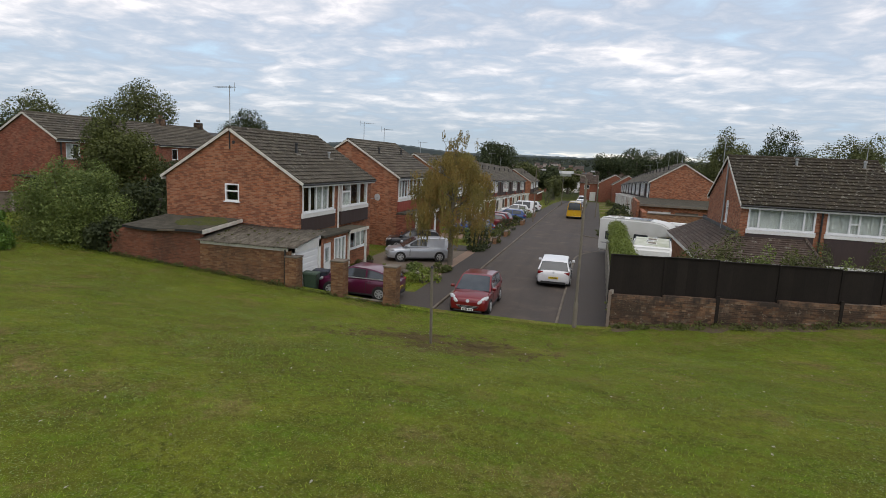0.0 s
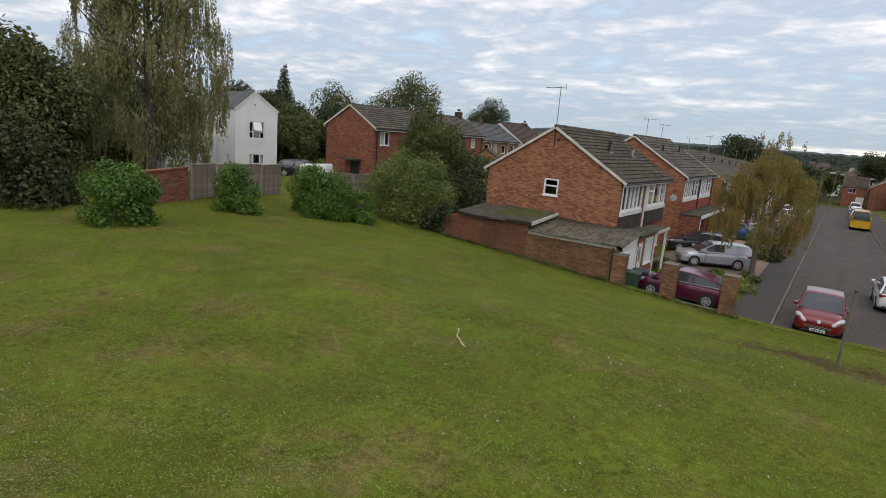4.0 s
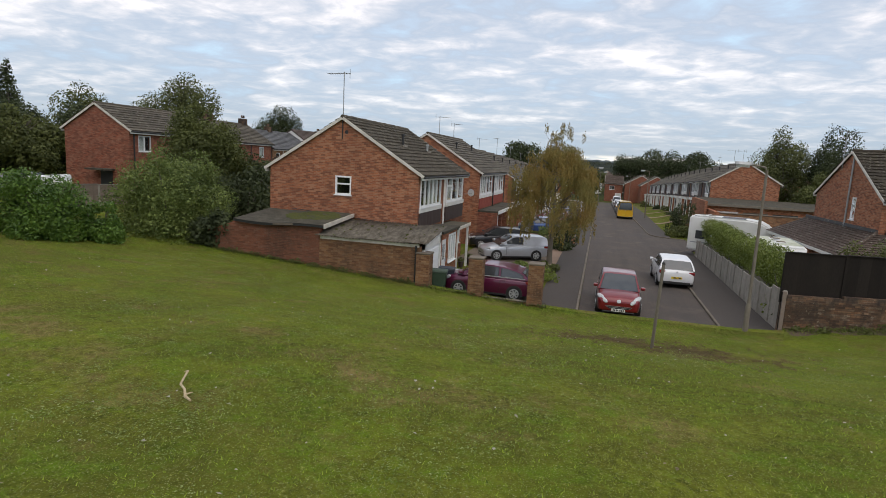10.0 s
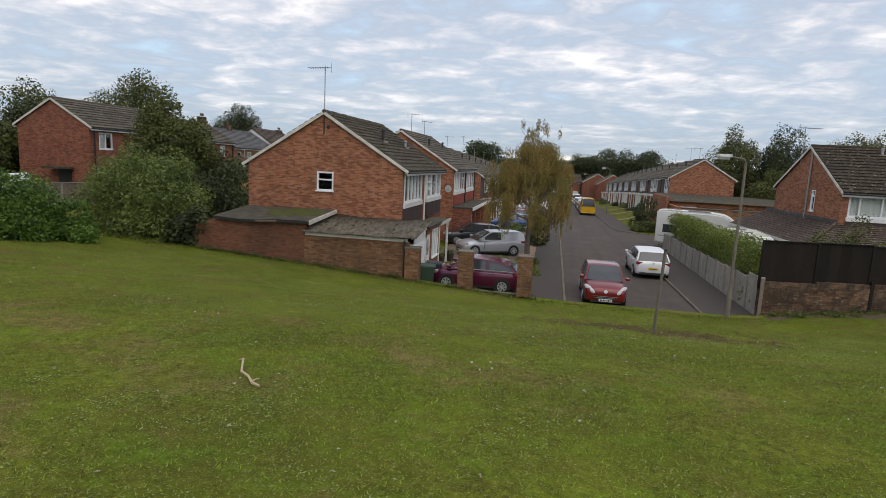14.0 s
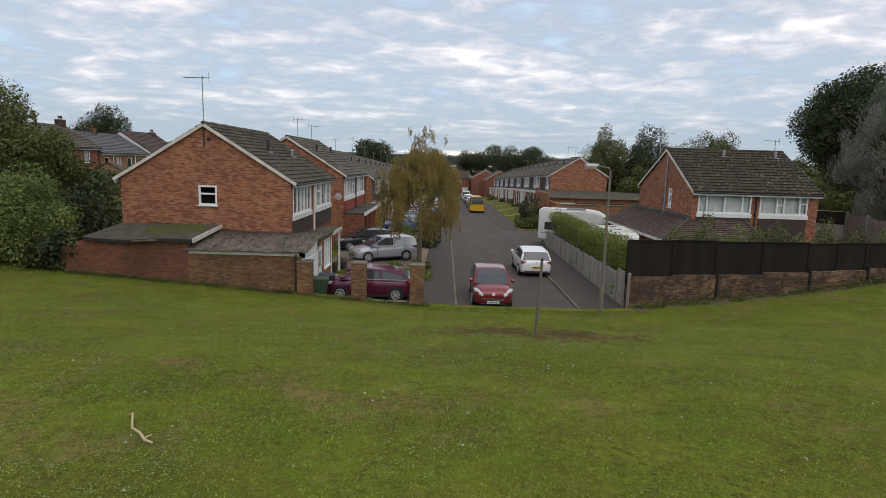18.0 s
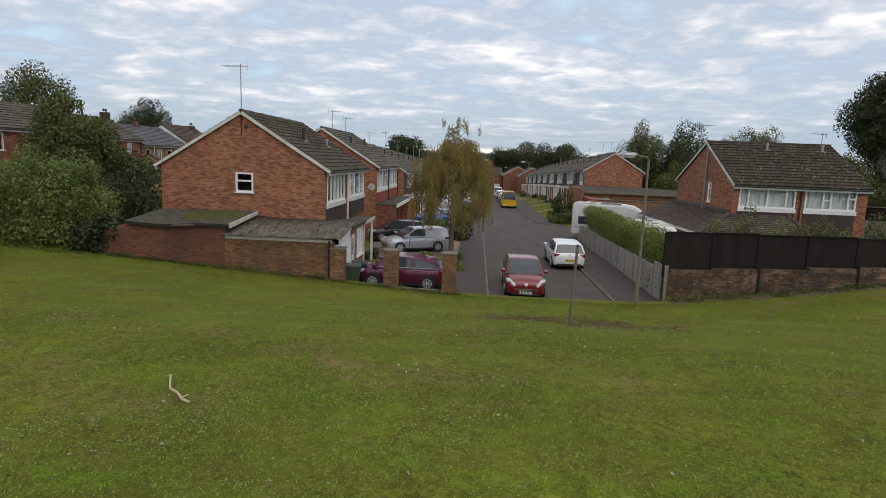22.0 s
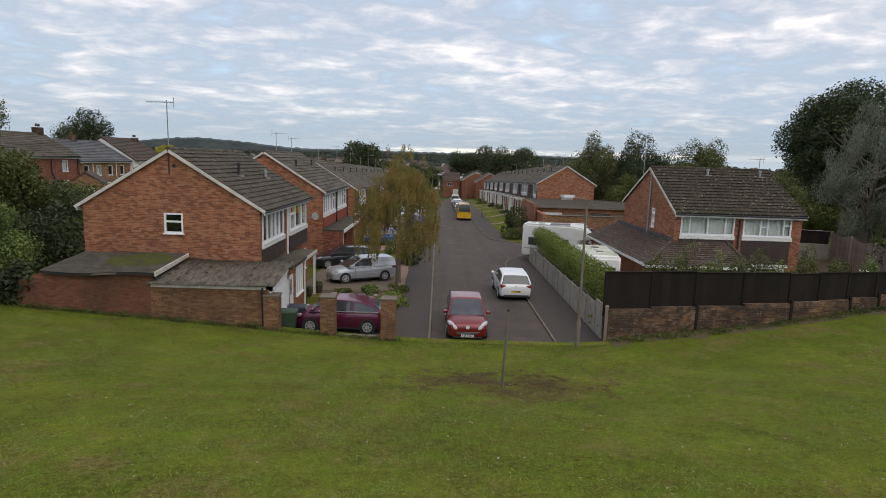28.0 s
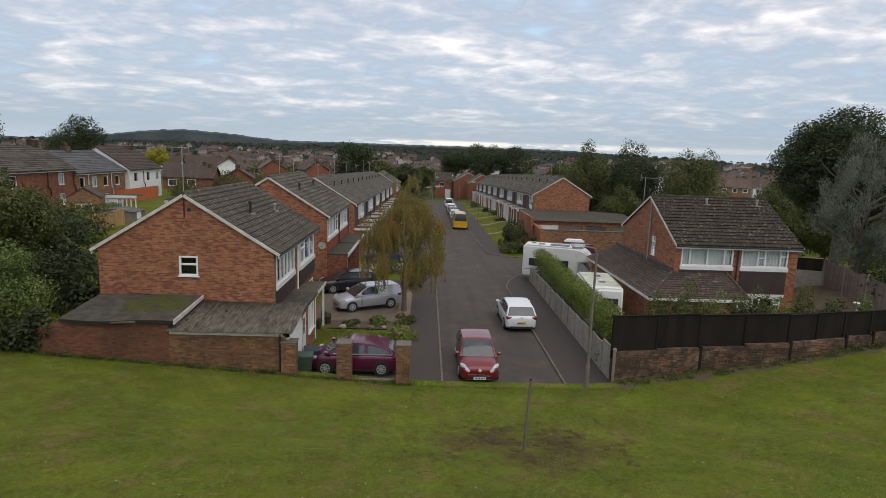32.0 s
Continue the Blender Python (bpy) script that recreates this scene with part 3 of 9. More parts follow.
right_pavement = thing("pavement_right", strip(lambda y: right_kerb(y) + 0.13, lambda y: max(1.3 + 0.006 * (y - 22), right_kerb(y) + 0.2), lines((21.2, 38, 1.2), (38, 46.4, 0.6)), 0.07), M_ASPHALT_DARK,
                       "dark asphalt footway along the concrete panel wall", "pavement", kind="structure")
far_pavement = thing("pavement_far", strip(lambda y: right_kerb(y) + 0.13, lambda y: max(right_kerb(y) + 0.2, 0.95), lines((54.3, 58, 0.3), (58, 150, 4)), 0.07), M_ASPHALT_DARK,
                     "dark asphalt footway beyond the side turning", "pavement", kind="structure")


def kerb_run(edge, y0, y1, step, label, side):
    """A row of kerb stones along an edge."""
    run = tagged(new("kerb"), label, "kerb", "", "structure")
    me = Mesh().box(-0.055, 0.055, -0.5, 0.5, -0.22, 0.085).data("kerb_stone", 0.018)
    me.materials.append(M_KERB)
    y = y0
    while y < y1:
        a, b = edge(y), edge(y + step)
        ln = math.hypot(b - a, step)
        ob = new("kerb_stone", me)
        ob.parent = run
        ob.matrix_basis = pose((a + b) / 2 + side * 0.065, y + step / 2, road_z(y) + random.uniform(-0.006, 0.004), 0, 0, -math.degrees(math.atan2(b - a, step))) @ Matrix.Diagonal((1, ln - 0.012, 1, 1))
        y += step
    return run


kerb_run(left_kerb, 21.3, 100, 0.915, "pale concrete kerb beside the footway", -1)
kerb_run(right_kerb, 21.3, 45.9, 0.6, "pale concrete kerb curving into the side turning", 1)
kerb_run(right_kerb, 54.3, 100, 0.5, "pale kerb round the far corner", 1)


# ---- houses ----
def holed_wall(u0, u1, z0, z1, holes, v0, v1, peak=None):
    """A wall with openings right through it; holes: (u0, u1, z0, z1)."""
    us = sorted({u0, u1, *[h[0] for h in holes], *[h[1] for h in holes]})
    zs = sorted({z0, z1, *[h[2] for h in holes], *[h[3] for h in holes]})
    nu, nz = len(us) - 1, len(zs) - 1
    me = Mesh()
    seen = {}

    def at(i, j, s):
        if (i, j, s) not in seen:
            seen[i, j, s] = len(me.v)
            me.v.append((us[i], (v0, v1)[s], zs[j]))
        return seen[i, j, s]

    def solid(i, j):
        if not (0 <= i < nu and 0 <= j < nz):
            return peak is not None and j == nz and 0 <= i < nu
        mu, mz = (us[i] + us[i + 1]) / 2, (zs[j] + zs[j + 1]) / 2
        return not any(h[0] < mu < h[1] and h[2] < mz < h[3] for h in holes)

    for i in range(nu):
        for j in range(nz):
            if not solid(i, j):
                continue
            me.f.append((at(i, j, 0), at(i + 1, j, 0), at(i + 1, j + 1, 0), at(i, j + 1, 0)))
            me.f.append((at(i, j + 1, 1), at(i + 1, j + 1, 1), at(i + 1, j, 1), at(i, j, 1)))
            if not solid(i - 1, j):
                me.f.append((at(i, j, 0), at(i, j + 1, 0), at(i, j + 1, 1), at(i, j, 1)))
            if not solid(i + 1, j):
                me.f.append((at(i + 1, j, 1), at(i + 1, j + 1, 1), at(i + 1, j + 1, 0), at(i + 1, j, 0)))
            if not solid(i, j - 1):
                me.f.append((at(i, j, 1), at(i + 1, j, 1), at(i + 1, j, 0), at(i, j, 0)))
            if not solid(i, j + 1):
                me.f.append((at(i, j + 1, 0), at(i + 1, j + 1, 0), at(i + 1, j + 1, 1), at(i, j + 1, 1)))
    if peak:
        k = len(me.v)
        me.v += [(peak[0], v0, peak[1]), (peak[0], v1, peak[1])]
        for s in (0, 1):
            row = [at(i, nz, s) for i in range(nu + 1)] + [k + s]
            me.f.append(tuple(row if s == 0 else row[::-1]))
        me.f += [(at(0, nz, 1), at(0, nz, 0), k, k + 1), (at(nu, nz, 0), at(nu, nz, 1), k + 1, k)]
    return me


def turned(me, f):
    me.v = [f(*p) for p in me.v]
    return me


def window(parent, u0, u1, z0, z1, v, cols=(1.0,), rows=None, curtain=None, sill=True, name="window", bar=0.07, f=None, material=None, depth=0.10):
    """A framed window in the plane v of a house; cols: the panes' shares of the width; rows: for each pane the share of a low rail, or None."""
    f = f or (lambda x, y, z: (x, y, z))
    total, x = sum(cols), u0 + bar
    span = u1 - u0 - 2 * bar
    panes = []
    for i, c in enumerate(cols):
        w = span * c / total
        a, b = x, x + w
        cut = rows[i] if rows else None
        if cut:
            zc = z0 + (z1 - z0) * cut
            panes += [(a, b, z0 + bar, zc), (a, b, zc, z1 - bar)]
        else:
            panes.append((a, b, z0 + bar, z1 - bar))
        x = b
    k = bar / 2
    gaps = [(a + (k if a > u0 + 1.01 * bar else 0), b - (k if b < u1 - 1.01 * bar else 0), c + (k if c > z0 + 1.01 * bar else 0), d - (k if d < z1 - 1.01 * bar else 0)) for a, b, c, d in panes]
    fr = holed_wall(u0, u1, z0, z1, gaps, v, v + depth)
    win = part(name, turned(fr, f), material or M_UPVC, parent)
    for a, b, c, d in panes:
        p = part("pane", turned(Mesh().box(a, b, v + 0.045, v + 0.055, c, d), f), M_GLASS, win)
        p.visible_shadow = False
    if sill:
        part("window_sill", turned(Mesh().box(u0 - 0.05, u1 + 0.05, v - 0.06, v + 0.05, z0 - 0.05, z0 - 0.002), f), material or M_UPVC, win)
    if curtain:
        cu = Mesh()
        for a, b, c, d in panes:
            if random.random() < curtain:
                n = 10
                for i in range(n):
                    p, q = a + (b - a) * i / n, a + (b - a) * (i + 1) / n
                    wav = lambda t: v + 0.14 + 0.02 * math.sin(t * 40)
                    cu.poly((p, wav(p), c), (q, wav(q), c), (q, wav(q), d), (p, wav(p), d))
        if cu.v:
            part("curtain", turned(cu, f), M_CURTAIN, win, "pale net curtain")
    return win


TILE = Mesh()
for tx0, tx1, tz0, tz1 in ((-0.163, -0.06, 0.0, 0.022), (-0.06, 0.09, 0.0, 0.014), (0.09, 0.163, 0.0, 0.030)):
    TILE.prism([(tx0, 0, tz0), (tx1, 0, tz0), (tx1, 0, tz1 + 0.03), (tx0, 0, tz1 + 0.03)], [(tx0, 0.38, tz0), (tx1, 0.38, tz0), (tx1, 0.38, tz1 - 0.010), (tx0, 0.38, tz1 - 0.010)])


def roof_slope(parent, u0, u1, s_len, m, material, singles=None, course=0.325, wide=0.328):
    """Courses of tiles on a slope; m takes (along, up the slope, out) into the house. singles: the run along which tiles stand alone."""
    rest = Mesh()
    tile = TILE.data("roof_tile")
    tile.materials.append(material)
    rows_n, cols_n = int(s_len / course), int((u1 - u0) / wide)
    course, wide2 = s_len / rows_n, (u1 - u0) / cols_n
    sx = wide2 / wide
    tv = np.array(TILE.v)
    tf = TILE.f
    for r in range(rows_n):
        for c in range(cols_n):
            u = u0 + (c + 0.5) * wide2
            at = m @ pose(u, r * course, 0.012 + random.uniform(0, 0.006), -1.6 + random.uniform(-0.5, 0.5), 0, random.uniform(-0.5, 0.5)) @ Matrix.Diagonal((sx, 1, 1, 1))
            if singles and singles[0] <= u < singles[1]:
                ob = new("roof_tile", tile)
                ob.parent = parent
                ob.matrix_basis = at
            else:
                k = len(rest.v)
                a = np.array(at)
                rest.v += [tuple(p) for p in tv @ a[:3, :3].T + a[:3, 3]]
                rest.f += [tuple(k + i for i in q) for q in tf]
    if rest.v:
        tagged(part("roof_tiles", rest, material, parent), kind="stuff")


def course_slope(me, u0, u1, s_len, m, course=0.34):
    """A plainer slope for houses farther off: overlapping courses, broken into runs."""
    n = int(s_len / course)
    for r in range(n):
        a, b = r * s_len / n, (r + 1) * s_len / n + 0.05
        u = u0
        while u < u1 - 0.01:
            w = min(random.choice((0.66, 0.99, 1.32)), u1 - u)
            if u1 - u - w < 0.3:
                w = u1 - u
            g = random.uniform(0, 0.006)
            ring = lambda x: [m @ Vector((x, a, 0.0)), m @ Vector((x, a, 0.06 + g)), m @ Vector((x, b, 0.012 + g)), m @ Vector((x, b, 0.0))]
            me.prism(ring(u), ring(u + w))
            u += w


def house_shell(h, L, D, eave, ridge, wall_mat, roof_mat, front_holes=(), gable_holes=(), base=-0.6, near=False, singles=(None, None), barge=True, ridge_v=None, wall_names=True):
    """Four walls, roof, barge boards, fascias, gutters and ridge of a house: ridge along u, front at v = 0, first gable at u = 0."""
    T = 0.26
    rv = D / 2 if ridge_v is None else ridge_v
    part("wall_front", holed_wall(T, L - T, base, eave, list(front_holes), 0, T), wall_mat, h)
    part("wall_back", Mesh().box(0, L, D - T, D, base, eave), wall_mat, h)
    swap = lambda x, y, z: (y, x, z)
    for u, holes in ((0, gable_holes), (L - T, ())):
        g = holed_wall(0.003, D - 0.003, base, eave, list(holes), u - 0.004 if u == 0 else u, u + T if u == 0 else u + T + 0.004, (rv, ridge))
        g.v = [(y, x, z) for x, y, z in g.v]
        g.f = [tuple(reversed(q)) for q in g.f]
        part("gable_wall", g, wall_mat, h)
    # solid near-black block behind the windows, its colour standing in for room shade
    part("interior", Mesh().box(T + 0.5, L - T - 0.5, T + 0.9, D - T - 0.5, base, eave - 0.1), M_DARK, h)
    ov, gv = 0.28, 0.10
    roofs = []
    for front in (True, False):
        run = rv if front else D - rv
        rise = ridge - eave
        s = math.hypot(run, rise)
        ang = math.degrees(math.atan2(rise, run))
        s_len = s + ov
        if front:
            m = pose(0, 0, eave, ang, 0, 0) @ pose(0, -ov, 0.10)
        else:
            m = pose(L, D, eave, 0, 0, 180) @ pose(0, 0, 0, ang, 0, 0) @ pose(0, -ov, 0.10)
        deck = Mesh().box(-gv, L + gv, 0, s_len, -0.10, 0.0, m)
        part("roof", deck, roof_mat, h)
        if near and (front or near == 2):
            roof_slope(h, -gv, L + gv, s_len, m, roof_mat, singles[0 if front else 1])
        else:
            me = Mesh()
            course_slope(me, -gv, L + gv, s_len, m)
            tagged(part("roof_covering", me, roof_mat, h), kind="stuff")
        if barge:
            for u in (-gv - 0.03, L + gv):
                part("bargeboard", Mesh().box(u, u + 0.03, -0.02, s_len, -0.12, 0.015, m), M_BARGE, h)
        v = -ov * math.cos(radians(ang)) if front else D + ov * math.cos(radians(ang))
        zf = eave - ov * math.sin(radians(ang))
        v0, v1 = (v, v + 0.03) if front else (v - 0.03, v)
        part("fascia", Mesh().box(-gv, L + gv, v0, v1, zf - 0.12, zf + 0.07), M_WHITE, h)
        vg = v - 0.06 if front else v + 0.06
        part("gutter", Mesh().tube([(-gv, vg, zf + 0.02), (L + gv, vg, zf + 0.02)], 0.05, 8), M_BLACK, h)
    if near:
        n = max(2, int(L / 0.45))
        w = (L + 2 * gv) / n
        tile = Mesh().tube([(0.005, 0, 0), (w - 0.005, 0, 0)], 0.11, 8).data("ridge_tile")
        tile.materials.append(roof_mat)
        for i in range(n):
            ob = new("ridge_tile", tile)
            ob.parent = h
            ob.matrix_basis = pose(-gv + w * i, rv, ridge + 0.10 + random.uniform(0, 0.015), 0, random.uniform(-1, 1), 0)
    else:
        part("ridge", Mesh().tube([(-gv, rv, ridge + 0.10), (L + gv, rv, ridge + 0.10)], 0.11, 8), roof_mat, h)


def aerial(parent, u, v, z, height, yaw, scale=1.0):
    """A mast with a many-armed antenna on its top."""
    mast = part("aerial_mast", Mesh().tube([(u, v, z), (u, v, z + height)], 0.022, 6), M_STEEL, parent)
    m = pose(u, v, z + height - 0.08, 0, 0, yaw)
    a = Mesh()
    a.tube([m @ Vector((-0.9 * scale, 0, 0)), m @ Vector((0.35 * scale, 0, 0))], 0.014, 6)
    part("boom", a, M_STEEL, mast)
    for i in range(9):
        x = (-0.85 + i * 0.13) * scale
        part("arm", Mesh().tube([m @ Vector((x, -0.2 * scale, 0)), m @ Vector((x, 0.2 * scale, 0))], 0.008, 4), M_STEEL, mast)
    part("reflector", Mesh().tube([m @ Vector((0.32 * scale, 0, -0.22)), m @ Vector((0.32 * scale, 0, 0.22))], 0.012, 4), M_STEEL, mast)


def vent_pipe(parent, u, v, z, material=None, h=0.45):
    part("roof_vent", Mesh().tube([(u, v, z - 0.2), (u, v, z + h), (u, v, z + h + 0.02), (u, v, z + h + 0.12)], [0.07, 0.07, 0.10, 0.09], 10), material or M_BLACK, parent)
    part("vent_flashing", Mesh().box(u - 0.2, u + 0.2, v - 0.2, v + 0.2, z - 0.12, z - 0.02), M_CONCRETE, parent)


def drainpipe(parent, pts, r=0.045, material=None):
    part("drainpipe", Mesh().tube(pts, r, 8), material or M_BLACK, parent)
# ---- the near house on the left of the road, gable to the grass ----
h1 = group_of("house", pose(-13.95, 24.24, road_z(28), 0, 0, 90), "orange-brown brick house with grey tiled roof and white bargeboards", "house")
W1 = [(0.3, 3.85, 3.55, 5.0), (4.6, 8.3, 3.6, 5.0), (6.1, 8.6, 0.9, 2.1)]
house_shell(h1, 9.25, 7.85, 5.13, 7.55, M_BRICK, M_TILE, front_holes=W1, gable_holes=[(3.42, 4.26, 3.95, 4.86)], near=1, singles=((-1, 5.8), None))
window(h1, 3.42, 4.26, 3.95, 4.86, 0.03, (1,), (0.58,), None, True, f=lambda x, y, z: (y - 0.05, x, z), bar=0.075)
window(h1, 0.3, 3.85, 3.55, 5.0, -0.04, (1, 1, 1, 1, 1), None, 0.5, True, bar=0.09)
window(h1, 4.6, 8.3, 3.6, 5.0, -0.16, (1, 1.3, 1), (0.62, None, None), 0.4, True, bar=0.09, depth=0.20)
part("window_band", Mesh().box(0.2, 3.95, -0.08, -0.002, 3.30, 3.52), M_WHITE, h1, bevel=0.01)
part("window_band", Mesh().box(4.5, 8.4, -0.22, -0.002, 3.36, 3.57), M_WHITE, h1, bevel=0.01)
part("window_head", Mesh().box(4.5, 8.4, -0.25, -0.002, 5.02, 5.12), M_WHITE, h1, bevel=0.01)
part("cladding_panel", Mesh().box(0.2, 3.95, -0.05, -0.002, 2.58, 3.28), M_PANEL_BROWN, h1, "dark brown timber cladding")
part("cladding_panel", Mesh().box(4.5, 8.4, -0.18, -0.002, 2.58, 3.34), M_PANEL_BROWN, h1, "dark brown timber cladding")
drainpipe(h1, [(4.22, -0.12, 5.0), (4.22, -0.10, 0.1)], 0.05, M_WHITE)
vent_pipe(h1, 3.2, 2.0, 6.55)
vent_pipe(h1, 6.6, 1.7, 6.35, M_STEEL, 0.25)
aerial(h1, 0.05, 3.95, 7.0, 2.75, -97)
part("flue_hole", Mesh().disc((-0.01, 3.72, 6.95), (1, 0, 0), 0.09, 0.03, 14), M_BLACK, h1)
drainpipe(h1, [(-0.06, 3.92, 7.5), (-0.06, 3.92, 6.6)], 0.03, M_BLACK)
# black cable sagging across the gable
part("cable", Mesh().tube([(-0.03, 6.6, 3.1), (-0.03, 5.0, 3.0), (-0.03, 3.4, 2.88), (-0.03, 1.6, 2.76), (-0.03, 0.1, 2.74)], 0.015, 5), M_BLACK, h1)
# porch roofs over doors and bays
part("porch_roof", Mesh().box(0.05, 3.22, -1.35, -0.002, 2.42, 2.54), M_FELT, h1, "dark felted flat porch roof")
part("porch_roof", Mesh().box(3.26, 6.0, -1.25, -0.002, 2.30, 2.44), M_FELT_BROWN, h1, "felted flat porch roof with white edge")
part("porch_fascia", Mesh().box(3.26, 6.0, -1.29, -1.252, 2.28, 2.45), M_BARGE, h1)
bay = part("bay_wall", holed_wall(0.05, 3.0, -0.5, 2.40, [(0.35, 1.25, 0.02, 2.1), (1.5, 2.9, 0.85, 2.25)], -1.2, -1.02), M_BRICK, h1)
part("front_door", Mesh().box(0.36, 1.24, -1.15, -1.09, 0.02, 2.08), M_UPVC, h1, "white plastic front door")
part("door_pane", Mesh().box(0.62, 0.98, -1.16, -1.152, 1.1, 1.85), M_GLASS, h1)
part("door_handle", Mesh().box(1.13, 1.17, -1.2, -1.152, 0.95, 1.12), M_STEEL, h1)
window(h1, 1.5, 2.9, 0.85, 2.25, -1.22, (1, 1, 1), None, 0.5, True, bar=0.08)
part("bay_side", Mesh().box(3.0, 3.18, -1.2, -0.002, -0.5, 2.40), M_BRICK, h1)
for u in (3.45, 5.85):
    part("porch_post", Mesh().box(u - 0.06, u + 0.06, -1.2, -1.08, -0.4, 2.29), M_WHITE, h1, bevel=0.01)
part("front_door", Mesh().box(4.2, 5.1, -0.06, -0.002, 0.02, 2.08), M_UPVC, h1, "white front door under the porch")
window(h1, 6.1, 8.6, 0.9, 2.1, -0.03, (1, 1, 1), None, 0.5, True)
# meter boxes, wall plate and dish at the far corner
part("dish", Mesh().loft([[(9.3 + 0.25 * k * math.cos(a) * 0.3, -0.45 + 0.23 * k * math.cos(a), 3.95 + 0.23 * k * math.sin(a)) for a in [2 * math.pi * i / 16 for i in range(16)]] for k in (0.15, 0.6, 1.0)]), M_UPVC, h1, "pale satellite dish")
part("dish_arm", Mesh().tube([(9.2, -0.05, 3.85), (9.3, -0.5, 3.9)], 0.02, 6), M_STEEL, h1)

# ---- flat-roofed store and lean-to garage against the gable, behind the old wall ----
store = group_of("garden_store", pose(0, 0, 0), "brick store with sagging felt roof and moss", "outbuilding")
part("wall", Mesh().prism([(-23.3, 21.35, 0.6), (-17.5, 21.35, 0.6), (-17.5, 21.35, 2.66), (-21.8, 21.35, 2.66), (-22.3, 21.35, 2.45), (-23.3, 21.35, 2.1)], [(-23.3, 21.6, 0.6), (-17.5, 21.6, 0.6), (-17.5, 21.6, 2.66), (-21.8, 21.6, 2.66), (-22.3, 21.6, 2.45), (-23.3, 21.6, 2.1)]), M_BRICK_RED, store)
part("side_wall", Mesh().prism([(-21.7, 21.6, 0.0), (-21.45, 21.6, 0.0), (-21.45, 24.2, 0.0), (-21.7, 24.2, 0.0)], [(-21.7, 21.6, 2.66), (-21.45, 21.6, 2.66), (-21.45, 24.2, 2.9), (-21.7, 24.2, 2.9)]), M_BRICK_RED, store)
def flat_z(x, y):
    return 2.80 + 0.09 * (y - 21.2) + 0.035 * math.sin(x * 1.3) - 0.05 * math.exp(-((x + 20) / 1.2) ** 2) * (24 - y) / 3
fx, fy = lines((-21.75, -17.2, 0.3)), lines((21.12, 24.2, 0.3))
part("felt_roof", sheet(fx, fy, flat_z), M_FELT, store, "grey felt, lifted and patched with moss")
part("roof_boards", turned(sheet(fx, [21.16, 24.2], lambda x, y: flat_z(x, y) - 0.05), lambda x, y, z: (x, y, z)), M_FELT, store)
part("fascia_front", Mesh().loft([[(x, 21.14, flat_z(x, 21.2) - 0.13), (x, 21.17, flat_z(x, 21.2) - 0.13), (x, 21.17, flat_z(x, 21.2) - 0.01), (x, 21.14, flat_z(x, 21.2) - 0.01)] for x in fx]), M_BLACK, store)
part("loose_flashing", Mesh().loft([[(x, 21.10, flat_z(x, 21.2) - 0.10), (x, 21.12, flat_z(x, 21.2) - 0.10), (x, 21.12, flat_z(x, 21.2) - 0.03), (x, 21.10, flat_z(x, 21.2) - 0.03)] for x in lines((-19.7, -18.7, 0.25))]), M_KERB, store, "strip of pale flashing hanging loose")
part("fascia_side", Mesh().prism([(-17.2, 21.12, 2.66), (-17.14, 21.12, 2.66), (-17.14, 24.2, 2.94), (-17.2, 24.2, 2.94)], [(-17.2, 21.12, 2.85), (-17.14, 21.12, 2.85), (-17.14, 24.2, 3.10), (-17.2, 24.2, 3.10)]), M_BARGE, store, "flaking white fascia board")
moss = Mesh()
random.seed(3)
for i in range(260):
    a, r = random.uniform(0, 2 * math.pi), math.sqrt(random.random())
    x, y = -18.75 + 1.35 * r * math.cos(a), 23.0 + 1.0 * r * math.sin(a)
    if y > 24.05 or x > -17.3:
        continue
    s = random.uniform(0.06, 0.17)
    z = flat_z(x, y)
    n = 7
    k = len(moss.v)
    moss.v += [(x, y, z + s * 0.45)] + [(x + s * math.cos(6.283 * j / n) * random.uniform(0.7, 1.2), y + s * math.sin(6.283 * j / n) * random.uniform(0.7, 1.2), z - 0.004) for j in range(n)]
    moss.f += [(k, k + 1 + j, k + 1 + (j + 1) % n) for j in range(n)]
tagged(part("moss", moss, M_MOSS, store, "cushions of green moss", smooth=True), kind="stuff")

garage = group_of("lean_to_garage", pose(0, 0, 0), "buff brick lean-to garage with corrugated sheet roof", "garage")
part("wall", Mesh().box(-17.5, -12.79, 21.35, 21.6, -0.2, 2.22), M_BRICK_BUFF, garage)
part("wall_plate", Mesh().box(-17.45, -12.85, 21.29, 21.335, 2.20, 2.335), M_BARGE, garage, "flaking white timber plate")
for x0, x1, sk in ((-17.6, -16.55, 0.02), (-16.6, -15.5, 0.0), (-15.55, -14.45, 0.03), (-14.5, -13.4, 0.01), (-13.45, -12.45, 0.05)):
    cm = Mesh()
    n = int((x1 - x0) / 0.0365)
    top, bot = [], []
    ys = (21.15, 22.7, 24.22)
    k0 = len(cm.v)
    for y in ys:
        for i in range(n + 1):
            x = x0 + (x1 - x0) * i / n
            cm.v.append((x + random.uniform(-0.002, 0.002), y - sk * (y < 22), 2.36 + 0.145 * (y - 21.15) + sk + 0.024 * math.sin(2 * math.pi * x / 0.146)))
    w = n + 1
    cm.f += [(k0 + j * w + i, k0 + j * w + i + 1, k0 + (j + 1) * w + i + 1, k0 + (j + 1) * w + i) for j in range(2) for i in range(n)]
    ob = part("corrugated_sheet", cm, M_ASBESTOS, garage, smooth=True)
    so = ob.modifiers.new("thick", "SOLIDIFY")
    so.thickness = 0.012
